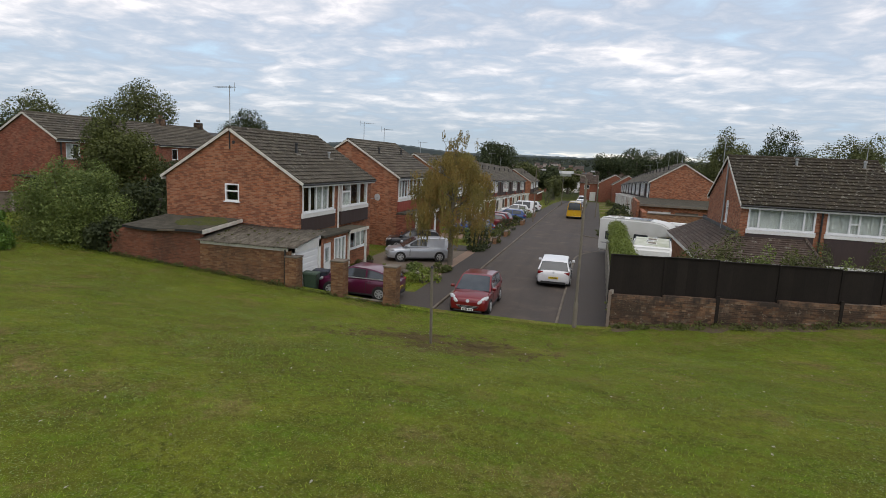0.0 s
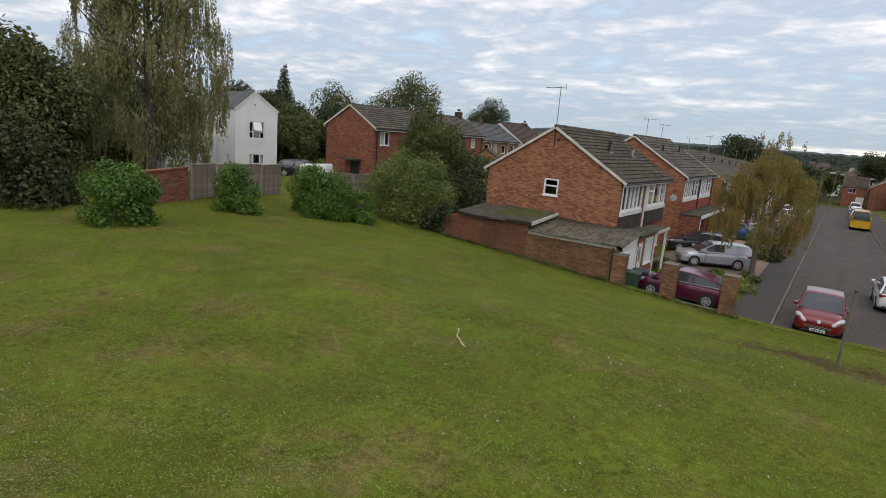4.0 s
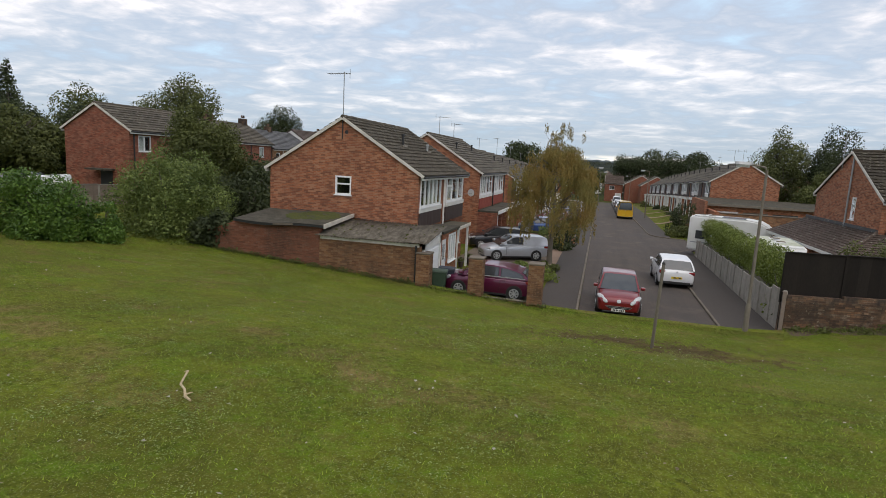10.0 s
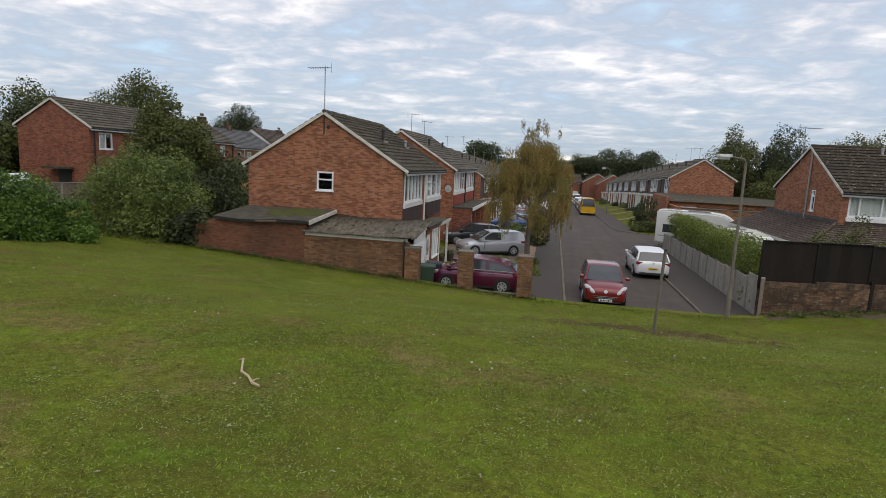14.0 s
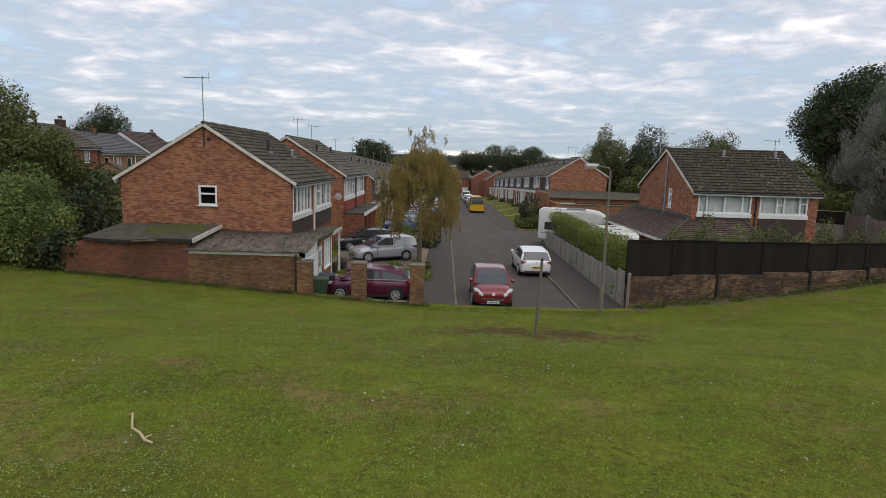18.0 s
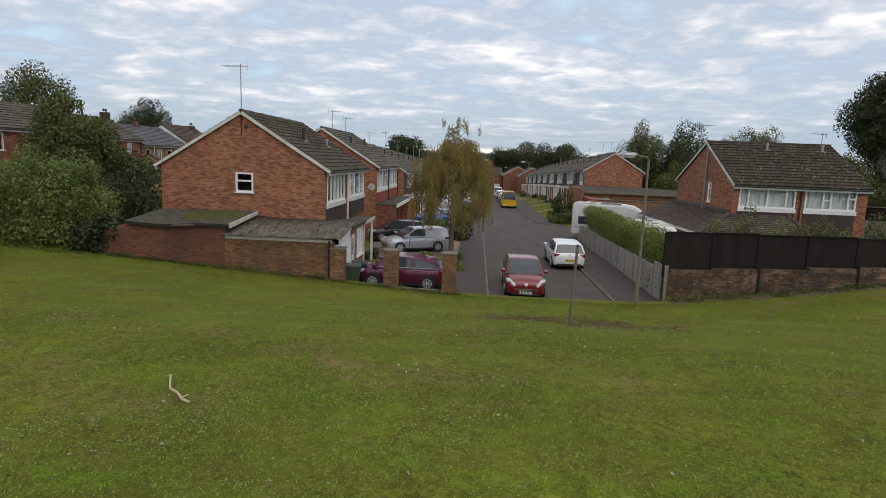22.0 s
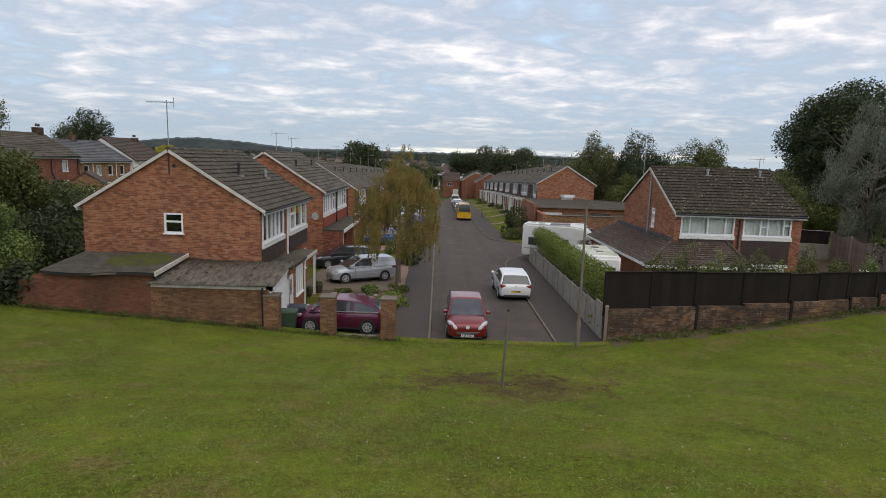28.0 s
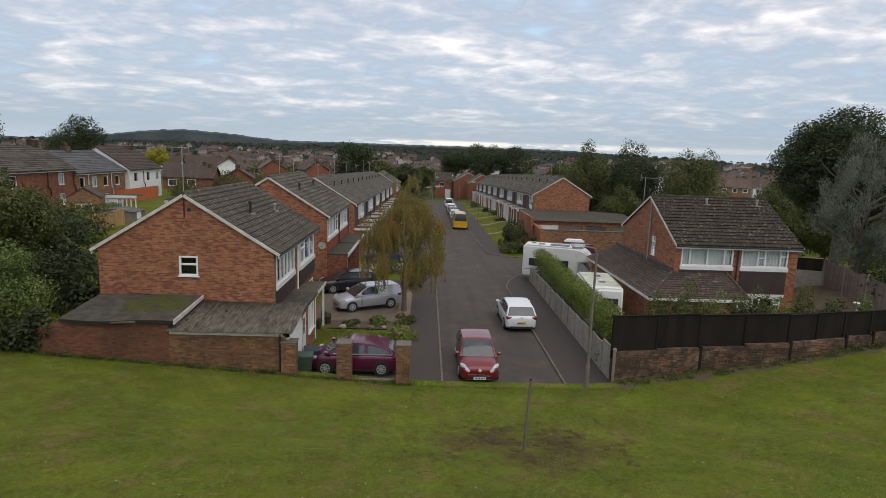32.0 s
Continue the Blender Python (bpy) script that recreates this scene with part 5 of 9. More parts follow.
def car(name, label, m, paint, L, W, H, belt, stations, house, side_cuts, rear_glass=True, front_glass=True, wheels=(0.31, -0.31), wr=0.31, plate_front=True, tall=False, solid_rear=None, group="parked vehicles", category="car", chrome=False):
    """A car with its nose to +x. stations: (x share, width share, sill, top); house: the cabin's outline in (x share, height)."""
    c = group_of(name, m, label, category, group)
    hw = W / 2
    rings = []
    half_form = ((0.78, 0.0), (0.95, 0.04), (0.985, 0.16), (1.0, 0.45), (0.995, 0.64), (0.97, 0.82), (0.93, 0.92), (0.84, 0.985), (0.6, 1.012), (0.3, 1.028))
    for x, k, zb, zt in flowing(stations, 3):
        half = [(hw * k * p, zb + (zt - zb) * q) for p, q in half_form]
        rings.append([(x * L, -p, z) for p, z in half] + [(x * L, p, z) for p, z in reversed(half)])
    part("body", Mesh().loft([list(reversed(r)) for r in rings]), paint, c, smooth=True)
    wide = lambda z: hw * (0.955 - 0.20 * max(0.0, z - belt) / (H - belt))
    cab = [(x * L, z) for x, z in house]
    line = flowing(cab, 4)
    last = len(line) - 1

    def skin(i, v, out=0.0):
        """A place on the cabin: i along its outline from back to front, v across."""
        x, z = line[i]
        xa, za = line[max(0, i - 1)]
        xb, zb = line[min(last, i + 1)]
        ln = math.hypot(xb - xa, zb - za) or 1.0
        edge = belt + (z - belt) * 0.94
        return (x - (zb - za) / ln * out, v * (wide(edge) + out * 0.3), belt + (z - belt) * (1 - 0.06 * abs(v) ** 4) + (xb - xa) / ln * out)

    def skin_sheet(i0, i1, span, out):
        me = Mesh()
        vs = [span * (k / 4 - 1) for k in range(9)]
        me.v = [skin(i, v, out) for i in range(i0, i1 + 1) for v in vs]
        me.f = [(j * 9 + k, (j + 1) * 9 + k, (j + 1) * 9 + k + 1, j * 9 + k + 1) for j in range(i1 - i0) for k in range(8)]
        return me

    part("roof", skin_sheet(0, last, 1.0, 0.0), paint, c, smooth=True)
    for sd in (-1, 1):
        wall = Mesh()
        for i in range(last + 1):
            p = skin(i, sd)
            wall.v += [p, (p[0], sd * wide(belt), belt - 0.04)]
        wall.f = [(2 * i, 2 * i + 1, 2 * i + 3, 2 * i + 2) for i in range(last)]
        part("cabin_side", wall, paint, c, smooth=True)

    def outline_z(x):
        """Top of the cabin over x."""
        for (xa, za), (xb, zb) in zip(line, line[1:]):
            if min(xa, xb) <= x <= max(xa, xb) and abs(xa - xb) > 1e-6:
                return belt + (za + (zb - za) * (x - xa) / (xb - xa) - belt) * 0.94
        return belt

    def side_panel(x0, x1, lift, top_gap, material, nm, low=0.02):
        n = 8
        for sd in (-1, 1):
            pts_lo, pts_hi = [], []
            for i in range(n + 1):
                x = x0 + (x1 - x0) * i / n
                pts_lo.append((x, belt + low))
                pts_hi.append((x, max(belt + low + 0.01, outline_z(x) - top_gap)))
            ring = pts_lo + pts_hi[::-1]
            p = [(x, sd * (wide(z) + lift), z) for x, z in ring]
            q = [(x, sd * (wide(z) + lift - 0.012), z) for x, z in ring]
            part(nm, Mesh().prism(p, q) if sd < 0 else Mesh().prism(q, p), material, c)

    for x0, x1 in side_cuts:
        side_panel(x0 * L, x1 * L, 0.006, 0.05, M_CABIN, "window_surround", 0.03)
        side_panel(x0 * L + 0.03, x1 * L - 0.03, 0.016, 0.075, M_CARGLASS, "side_window", 0.05)
    for on, i0, i1, nm in ((front_glass, last - 4, last, "windscreen"), (rear_glass, 0, 4, "rear_window")):
        if on:
            part("window_surround", skin_sheet(i0, i1, 0.90, 0.012), M_CABIN, c, smooth=True)
            part(nm, skin_sheet(i0, i1, 0.86, 0.02), M_CARGLASS, c, smooth=True)
    for fx in wheels:
        for s in (-1, 1):
            part("wheel_arch", Mesh().disc((fx * L, s * (hw - 0.105), wr), (0, 1, 0), wr * 1.14, 0.22, 20), M_BLACK, c)
            wheel(c, fx * L, s * (hw - 0.085), wr, s)
    # lamps, grille, plates, mirrors, seams
    xf, xr = L / 2, -L / 2
    for s in (-1, 1):
        along, out = Vector((-0.62, s * 0.62, 0.40)).normalized(), Vector((0.72, s * 0.34, 0.52)).normalized()
        up_ = along.cross(out)
        mid = Vector((xf - 0.17, s * hw * 0.74, 0.685))
        hl = Mesh().loft([[mid + along * (0.31 * math.sin(t)) + (out * (0.09 * math.cos(q)) + up_ * (0.11 * math.sin(q))) * max(0.03, math.cos(t)) for q in [2 * math.pi * i / 12 for i in range(12)]] for t in [-1.5 + 3.0 * k / 8 for k in range(9)]])
        part("headlamp", hl, M_HEADLAMP, c, smooth=True)
        zt = belt if not tall else 1.0
        part("tail_lamp", Mesh().box(xr + 0.012, xr + 0.3, s * hw * 0.78 - 0.15, s * hw * 0.78 + 0.15, zt - 0.21, zt - 0.06), M_TAIL, c, bevel=0.03)
        part("door_mirror", Mesh().box(cab[-1][0] - 0.26, cab[-1][0] - 0.08, s * (hw + 0.07) - 0.09, s * (hw + 0.07) + 0.09, belt + 0.03, belt + 0.15), paint, c, bevel=0.03)
        for x in [side_cuts[0][1] * L + 0.02, side_cuts[-1][1] * L - 0.02]:
            part("door_seam", Mesh().box(x, x + 0.012, s * hw * 1.0 - 0.006, s * hw * 1.0 + 0.004, 0.36, belt - 0.12), M_BLACK, c)
        part("door_handle", Mesh().box(side_cuts[0][1] * L - 0.25, side_cuts[0][1] * L - 0.08, s * hw - 0.01, s * hw + 0.02, belt - 0.13, belt - 0.10), paint, c)
        part("sill_trim", Mesh().box(-0.22 * L, 0.22 * L, s * hw * 0.97 - 0.02, s * hw * 0.97 + 0.02, 0.20, 0.27), M_BLACK, c)
    if chrome:
        for s in (-1, 1):
            part("chrome_strip", Mesh().box(-0.42 * L, 0.22 * L, s * hw * 0.95 - 0.012, s * hw * 0.95 + 0.016, belt + 0.005, belt + 0.04), M_ALLOY, c, "chrome strip")
    part("grille", Mesh().prism([(xf - 0.16, -hw * 0.46, 0.30), (xf - 0.16, hw * 0.46, 0.30), (xf - 0.16, hw * 0.70, 0.50), (xf - 0.16, -hw * 0.70, 0.50)], [(xf + 0.010, -hw * 0.44, 0.31), (xf + 0.010, hw * 0.44, 0.31), (xf - 0.004, hw * 0.66, 0.49), (xf - 0.004, -hw * 0.66, 0.49)]), M_BLACK, c, bevel=0.02)
    for k in range(2):
        part("grille_bar", Mesh().box(xf - 0.02, xf + 0.016, -hw * (0.52 + 0.06 * k), hw * (0.52 + 0.06 * k), 0.375 + 0.055 * k, 0.387 + 0.055 * k), M_STEEL, c)
    part("front_lip", Mesh().box(xf - 0.2, xf - 0.01, -hw * 0.7, hw * 0.7, 0.17, 0.225), M_BLACK, c, bevel=0.015)
    part("bumper_trim", Mesh().box(xr - 0.012, xr + 0.2, -hw * 0.74, hw * 0.74, 0.22, 0.36), M_BLACK, c, bevel=0.02)
    part("badge", Mesh().disc((xf - 0.03, 0, 0.63), (1, 0, 0.3), 0.075, 0.10, 12), M_ALLOY, c)
    part("badge", Mesh().disc((xr + 0.03, 0, belt - 0.10), (1, 0, 0), 0.05, 0.08, 12), M_ALLOY, c)
    pf = part("number_plate", Mesh().box(xf + 0.012, xf + 0.024, -0.26, 0.26, 0.225, 0.335), M_PLATE_W, c)
    for i in range(7):
        part("plate_mark", Mesh().box(xf + 0.025, xf + 0.028, -0.21 + i * 0.06 + (0.02 if i > 3 else 0), -0.17 + i * 0.06 + (0.02 if i > 3 else 0), 0.245, 0.315), M_BLACK, pf)
    pr = part("number_plate", Mesh().box(xr - 0.024, xr - 0.012, -0.26, 0.26, 0.50, 0.61), M_PLATE_Y, c)
    for i in range(7):
        part("plate_mark", Mesh().box(xr - 0.028, xr - 0.025, -0.21 + i * 0.06, -0.17 + i * 0.06, 0.52, 0.59), M_BLACK, pr)
    return c


HATCH = [(-0.5, 0.80, 0.36, 0.80), (-0.485, 0.90, 0.27, 0.90), (-0.44, 0.96, 0.21, 0.95), (-0.25, 1.0, 0.19, 0.96), (0.05, 1.0, 0.19, 0.94), (0.24, 0.99, 0.19, 0.92), (0.36, 0.975, 0.20, 0.88), (0.44, 0.94, 0.21, 0.81), (0.48, 0.87, 0.22, 0.73), (0.495, 0.79, 0.25, 0.64), (0.5, 0.68, 0.30, 0.56)]
HATCH_CAB = [(-0.47, 0.94), (-0.39, 1.36), (-0.25, 1.45), (-0.05, 1.475), (0.07, 1.43), (0.27, 0.91)]
hatch_cuts = ((-0.36, -0.13), (-0.11, 0.17))
car("red_hatchback", "red hatchback parked nose to the grass bank", pose(-4.62, 23.9, road_z(24), 0, 0, -90), M_PAINT_RED, 4.03, 1.74, 1.475, 0.93, HATCH, HATCH_CAB, hatch_cuts)
car("white_hatchback", "white hatchback parked half on the footway", pose(-1.62, 31.5, road_z(31.7) + 0.02, 0, 0, 91), M_PAINT_WHITE, 4.2, 1.79, 1.48, 0.95, HATCH, HATCH_CAB, hatch_cuts)
car("purple_hatchback", "purple hatchback on the drive behind the brick pillars", pose(-10.12, 23.35, road_z(23) + 0.02, 0, 0, 180), M_PAINT_PURPLE, 3.95, 1.72, 1.46, 0.95, HATCH, [(-0.46, 0.97), (-0.38, 1.22), (-0.22, 1.40), (-0.02, 1.46), (0.09, 1.41), (0.33, 0.90)], ((-0.40, -0.15), (-0.13, 0.18)), chrome=True)
VAN = [(-0.5, 0.86, 0.34, 0.92), (-0.49, 0.93, 0.27, 0.98), (-0.45, 0.97, 0.22, 1.0), (-0.2, 1.0, 0.2, 0.98), (0.1, 1.0, 0.2, 0.95), (0.2, 0.99, 0.2, 0.93), (0.34, 0.975, 0.21, 0.87), (0.44, 0.94, 0.22, 0.80), (0.48, 0.87, 0.24, 0.73), (0.495, 0.80, 0.26, 0.65), (0.5, 0.70, 0.3, 0.58)]
car("silver_van", "silver car-derived van parked on the drive", pose(-10.75, 34.1, road_z(33) + 0.02, 0, 0, 208), M_PAINT_SILVER, 4.15, 1.71, 1.5, 0.97, VAN,
    [(-0.49, 0.98), (-0.475, 1.40), (-0.38, 1.50), (-0.05, 1.51), (0.06, 1.45), (0.27, 0.92)], ((-0.10, 0.16),), rear_glass=False, category="van")
car("black_hatchback", "black hatchback parked before the red panelled house", pose(-12.5, 38.6, road_z(38) + 0.02, 0, 0, 198), M_PAINT_BLACK, 4.1, 1.74, 1.47, 0.94, HATCH, HATCH_CAB, hatch_cuts)
car("blue_hatchback", "blue hatchback on a drive behind the birch", pose(-10.6, 50.5, road_z(50) + 0.02, 0, 0, 190), M_PAINT_BLUE, 4.1, 1.74, 1.47, 0.94, HATCH, HATCH_CAB, hatch_cuts)
car("blue_estate_car", "bright blue car on a drive beside the footway", pose(-9.6, 65.6, road_z(65) + 0.02, 0, 0, 184), M_PAINT_BLUE, 4.2, 1.74, 1.5, 0.94, HATCH, HATCH_CAB, hatch_cuts)
car("white_van", "white van parked across a front drive", pose(-9.9, 77.0, road_z(77) + 0.02, 0, 0, 182), M_PAINT_WHITE, 4.4, 1.8, 1.9, 1.0, HATCH, [(-0.47, 0.94), (-0.46, 1.8), (-0.25, 1.9), (-0.05, 1.9), (0.07, 1.8), (0.27, 0.91)], hatch_cuts)
car("white_estate_car", "white car on a drive beyond the van", pose(-9.7, 85.5, road_z(85) + 0.02, 0, 0, 180), M_PAINT_WHITE, 4.1, 1.74, 1.47, 0.94, HATCH, HATCH_CAB, hatch_cuts)
car("red_hatchback", "red hatchback on a drive beyond the birch", pose(-10.4, 57.4, road_z(57) + 0.02, 0, 0, 186), M_PAINT_RED, 3.9, 1.7, 1.45, 0.94, HATCH, HATCH_CAB, hatch_cuts)
car("red_hatchback", "red hatchback on a drive farther down", pose(-10.4, 60.5, road_z(60) + 0.02, 0, 0, 175), M_PAINT_RED, 4.0, 1.72, 1.47, 0.94, HATCH, HATCH_CAB, hatch_cuts)
car("white_hatchback", "white car on a far drive", pose(-10.2, 75.0, road_z(75) + 0.02, 0, 0, 185), M_PAINT_WHITE, 4.1, 1.74, 1.47, 0.94, HATCH, HATCH_CAB, hatch_cuts)
mpv = car("dark_wine_carrier", "dark wine-coloured people carrier with a roof box", pose(7.4, 54.0, road_z(54) + 0.02, 0, 0, 178), M_PAINT_WINE, 4.6, 1.85, 1.75, 1.02, HATCH, [(-0.47, 1.0), (-0.42, 1.62), (-0.28, 1.72), (-0.02, 1.75), (0.12, 1.66), (0.33, 0.98)], hatch_cuts)
part("roof_box", Mesh().loft([[(x, -w, 1.78), (x, w, 1.78), (x, w * 0.8, 1.78 + h), (x, -w * 0.8, 1.78 + h)] for x, w, h in ((-1.2, 0.25, 0.12), (-1.0, 0.36, 0.28), (0.4, 0.36, 0.30), (0.75, 0.22, 0.10))]), M_UPVC, mpv, "pale roof box", bevel=0.03)
BUS = [(-0.5, 0.95, 0.4, 1.15), (-0.495, 0.98, 0.32, 1.2), (-0.3, 1.0, 0.26, 1.2), (0.2, 1.0, 0.26, 1.18), (0.38, 0.98, 0.26, 1.12), (0.47, 0.93, 0.28, 0.95), (0.5, 0.84, 0.34, 0.8)]
car("yellow_minibus", "yellow minibus parked by the kerb", pose(-2.4, 78.0, road_z(77), 0, 0, 90), M_PAINT_YELLOW, 5.0, 1.95, 2.2, 1.18, BUS,
    [(-0.497, 1.2), (-0.485, 2.12), (-0.45, 2.2), (0.15, 2.2), (0.22, 2.12), (0.40, 1.14)], ((-0.45, -0.2), (-0.18, 0.03), (0.05, 0.24)), tall=True, wr=0.34, category="minibus")
for k, (nm, pt, y, lab) in enumerate((("dark_grey_hatchback", M_PAINT_GREY, 84.5, "dark grey hatchback parked beyond the minibus"), ("silver_hatchback", M_PAINT_SILVER, 91, "silver hatchback in the line of parked cars"),
                                      ("black_hatchback", M_PAINT_BLACK, 98, "black hatchback in the line of parked cars"), ("white_hatchback", M_PAINT_WHITE, 106, "white hatchback in the line of parked cars"), ("white_van", M_PAINT_WHITE, 118, "white van at the end of the parked line"))):
    car(nm, lab, pose(-2.45, y, road_z(y), 0, 0, 90), pt, 4.1, 1.74, 1.47 if k < 4 else 1.9, 0.94, HATCH, HATCH_CAB if k < 4 else [(-0.47, 0.94), (-0.46, 1.8), (-0.25, 1.9), (-0.05, 1.9), (0.07, 1.8), (0.27, 0.91)], hatch_cuts)

# motor caravan and touring caravan behind the hedge
M_GRP = plain("white_caravan_shell", (0.74, 0.74, 0.72), (0.62, 0.62, 0.58), 1.2, 0.35, 0.03, 20)
M_GRP_DIRTY = plain("algae_stained_caravan_roof", (0.62, 0.63, 0.55), (0.30, 0.33, 0.20), 1.1, 0.6, 0.1, 20, fine=6)
M_SOLAR = plain("solar_panel", (0.10, 0.12, 0.15), (0.15, 0.17, 0.20), 4, 0.2)


def caravan(label, m, prof, W, H, roof_mat, category, details):
    L2 = prof[-1][0]
    L1 = prof[0][0]
    c = group_of("caravan", m, label, category, "caravans")
    part("shell", Mesh().prism([(x, -W / 2, z) for x, z in prof], [(x, W / 2, z) for x, z in prof]), M_GRP, c, bevel=0.10, smooth=True, segments=3)
    flat = [x for x, z in prof if z == H]
    part("roof_skin", Mesh().box(min(flat) + 0.1, max(flat) - 0.1, -W / 2 + 0.12, W / 2 - 0.12, H + 0.002, H + 0.012), roof_mat, c)
    for s in (-1, 1):
        part("side_window", Mesh().box(L1 + 0.5, L1 + 1.5, s * W / 2 - 0.01, s * W / 2 + 0.012, 1.35, 1.95), M_CARGLASS, c, bevel=0.03)
        part("side_window", Mesh().box(L1 + 2.6, L1 + 3.6, s * W / 2 - 0.01, s * W / 2 + 0.012, 1.35, 1.95), M_CARGLASS, c, bevel=0.03)
        part("stripe", Mesh().box(L1 + 0.2, L2 - 0.4, s * W / 2 - 0.005, s * W / 2 + 0.006, 1.05, 1.12), M_STEEL, c)
        part("roof_rail", Mesh().tube([(L1 + 0.3, s * W * 0.45, H + 0.03), (max(flat) - 0.2, s * W * 0.45, H + 0.03)], 0.02, 6), M_STEEL, c)
        wheel(c, L1 + 1.2, s * (W / 2 - 0.12), 0.32, s)
    part("end_window", Mesh().box(L1 - 0.03, L1 + 0.02, -W * 0.36, W * 0.1, 1.35, 1.95), M_CARGLASS, c, bevel=0.01)
    for kind, x, y, lx, ly in details:
        if kind == "vent":
            rim = part("roof_vent", Mesh().disc((x, y, H + 0.04), (0, 0, 1), lx, 0.08, 16), M_GRP, c, bevel=0.015)
            part("vent_lid", Mesh().disc((x, y, H + 0.09), (0, 0, 1), lx * 0.75, 0.03, 16), M_STEEL, rim)
        elif kind == "hatch":
            rim = part("rooflight", Mesh().box(x - lx, x + lx, y - ly, y + ly, H, H + 0.07), M_GRP, c, bevel=0.03)
            part("rooflight_pane", Mesh().box(x - lx * 0.8, x + lx * 0.8, y - ly * 0.8, y + ly * 0.8, H + 0.071, H + 0.10), M_KERB, rim, bevel=0.02)
        else:
            part("solar_panel", Mesh().box(x - lx, x + lx, y - ly, y + ly, H + 0.013, H + 0.05), M_SOLAR, c, "blue-grey solar panel")
    return c


mh = caravan("white overcab motor caravan parked behind the hedge", pose(3.5, 43.45, road_z(43), 0, 0, -18),
             [(-2.6, 0.5), (-2.6, 2.96), (1.3, 2.96), (1.9, 2.88), (2.45, 2.6), (2.72, 2.2), (2.70, 1.95), (1.75, 1.85), (1.7, 0.5)], 2.15, 2.96, M_GRP, "caravan",
             (("hatch", -1.9, 0.2, 0.22, 0.22), ("hatch", -1.2, -0.3, 0.3, 0.25), ("solar", 0.2, 0.0, 0.75, 0.45), ("vent", -1.5, 0.5, 0.14, 0)))
part("cab", Mesh().prism([(1.72, -0.95, 0.45), (3.2, -0.9, 0.45), (3.2, -0.88, 0.95), (2.7, -0.86, 1.15), (2.1, -0.8, 1.84), (1.72, -0.8, 1.84)], [(1.72, 0.95, 0.45), (3.2, 0.9, 0.45), (3.2, 0.88, 0.95), (2.7, 0.86, 1.15), (2.1, 0.8, 1.84), (1.72, 0.8, 1.84)]), M_PAINT_SILVER, mh, bevel=0.05)
part("windscreen", Mesh().prism([(2.66, -0.78, 1.20), (2.66, 0.78, 1.20), (2.16, 0.72, 1.78), (2.16, -0.72, 1.78)], [(2.70, -0.78, 1.23), (2.70, 0.78, 1.23), (2.20, 0.72, 1.81), (2.20, -0.72, 1.81)]), M_CARGLASS, mh)
for s in (-1, 1):
    wheel(mh, 2.5, s * 0.82, 0.32, s)
tc = caravan("white touring caravan with algae-stained roof behind the hedge", pose(3.55, 32.6, road_z(32), 0, 0, 84), [(-2.45, 0.5), (-2.47, 1.5), (-2.35, 2.45), (-2.2, 2.58), (1.9, 2.58), (2.3, 2.3), (2.45, 1.35), (2.45, 0.5)], 2.05, 2.58, M_GRP_DIRTY, "caravan",
             (("hatch", -1.3, 0.0, 0.26, 0.26), ("vent", -0.45, 0.1, 0.22, 0), ("hatch", 0.4, 0.0, 0.3, 0.28), ("vent", 1.3, -0.2, 0.16, 0)))
part("tow_bar", Mesh().tube([(2.4, -0.6, 0.42), (3.4, 0, 0.40), (2.4, 0.6, 0.42)], 0.04, 6), M_STEEL, tc)

# ---- street furniture ----
def street_lamp(label, x, y, h, arm, yaw=180):
    l = group_of("street_lamp", pose(x, y, road_z(y), 0, 0, yaw), label, "street lamp", "street lamps")
    part("base", Mesh().tube([(0, 0, -0.3), (0, 0, 1.1), (0, 0, 1.2)], [0.095, 0.09, 0.065], 12), M_LAMP_POST, l, smooth=True)
    part("column", Mesh().tube([(0, 0, 1.15), (0, 0, h - 0.12), (0.06, 0, h - 0.03), (0.16, 0, h)], [0.06, 0.045, 0.043, 0.04], 12), M_LAMP_POST, l, smooth=True)
    part("arm", Mesh().tube([(0.14, 0, h), (arm, 0, h + 0.06)], 0.032, 10), M_LAMP_POST, l)
    hd = part("lantern", Mesh().loft([[(x, a * w, h + 0.03 + z) for a, z in ((-1, 0.02), (-0.6, 0.12), (0.6, 0.12), (1, 0.02))] for x, w in ((arm - 0.05, 0.05), (arm + 0.05, 0.12), (arm + 0.4, 0.13), (arm + 0.5, 0.08))]), M_STEEL, l)
    part("bowl", Mesh().loft([[(x, a * w, h + 0.05 + z) for a, z in ((-1, 0), (-0.6, -0.10), (0.6, -0.10), (1, 0))] for x, w in ((arm + 0.03, 0.09), (arm + 0.1, 0.115), (arm + 0.38, 0.115), (arm + 0.46, 0.07))]), M_HEADLAMP, hd, "clear lamp bowl")
    part("access_door", Mesh().box(-0.045, 0.045, -0.098, -0.08, 0.4, 0.9), M_LAMP_POST, l)


street_lamp("grey street lamp on the footway by the panel wall", -0.12, 21.4, 6.15, 0.55)
street_lamp("grey street lamp beside the lawns", 0.35, 80, 6.3, 0.6)
street_lamp("grey street lamp on the footway by the drives", -6.7, 66, 6.2, 0.6, 0)
street_lamp("grey street lamp far down the road", -6.0, 108, 6.2, 0.6, 0)
street_lamp("grey street lamp near the bend", 0.3, 128, 6.2, 0.6)

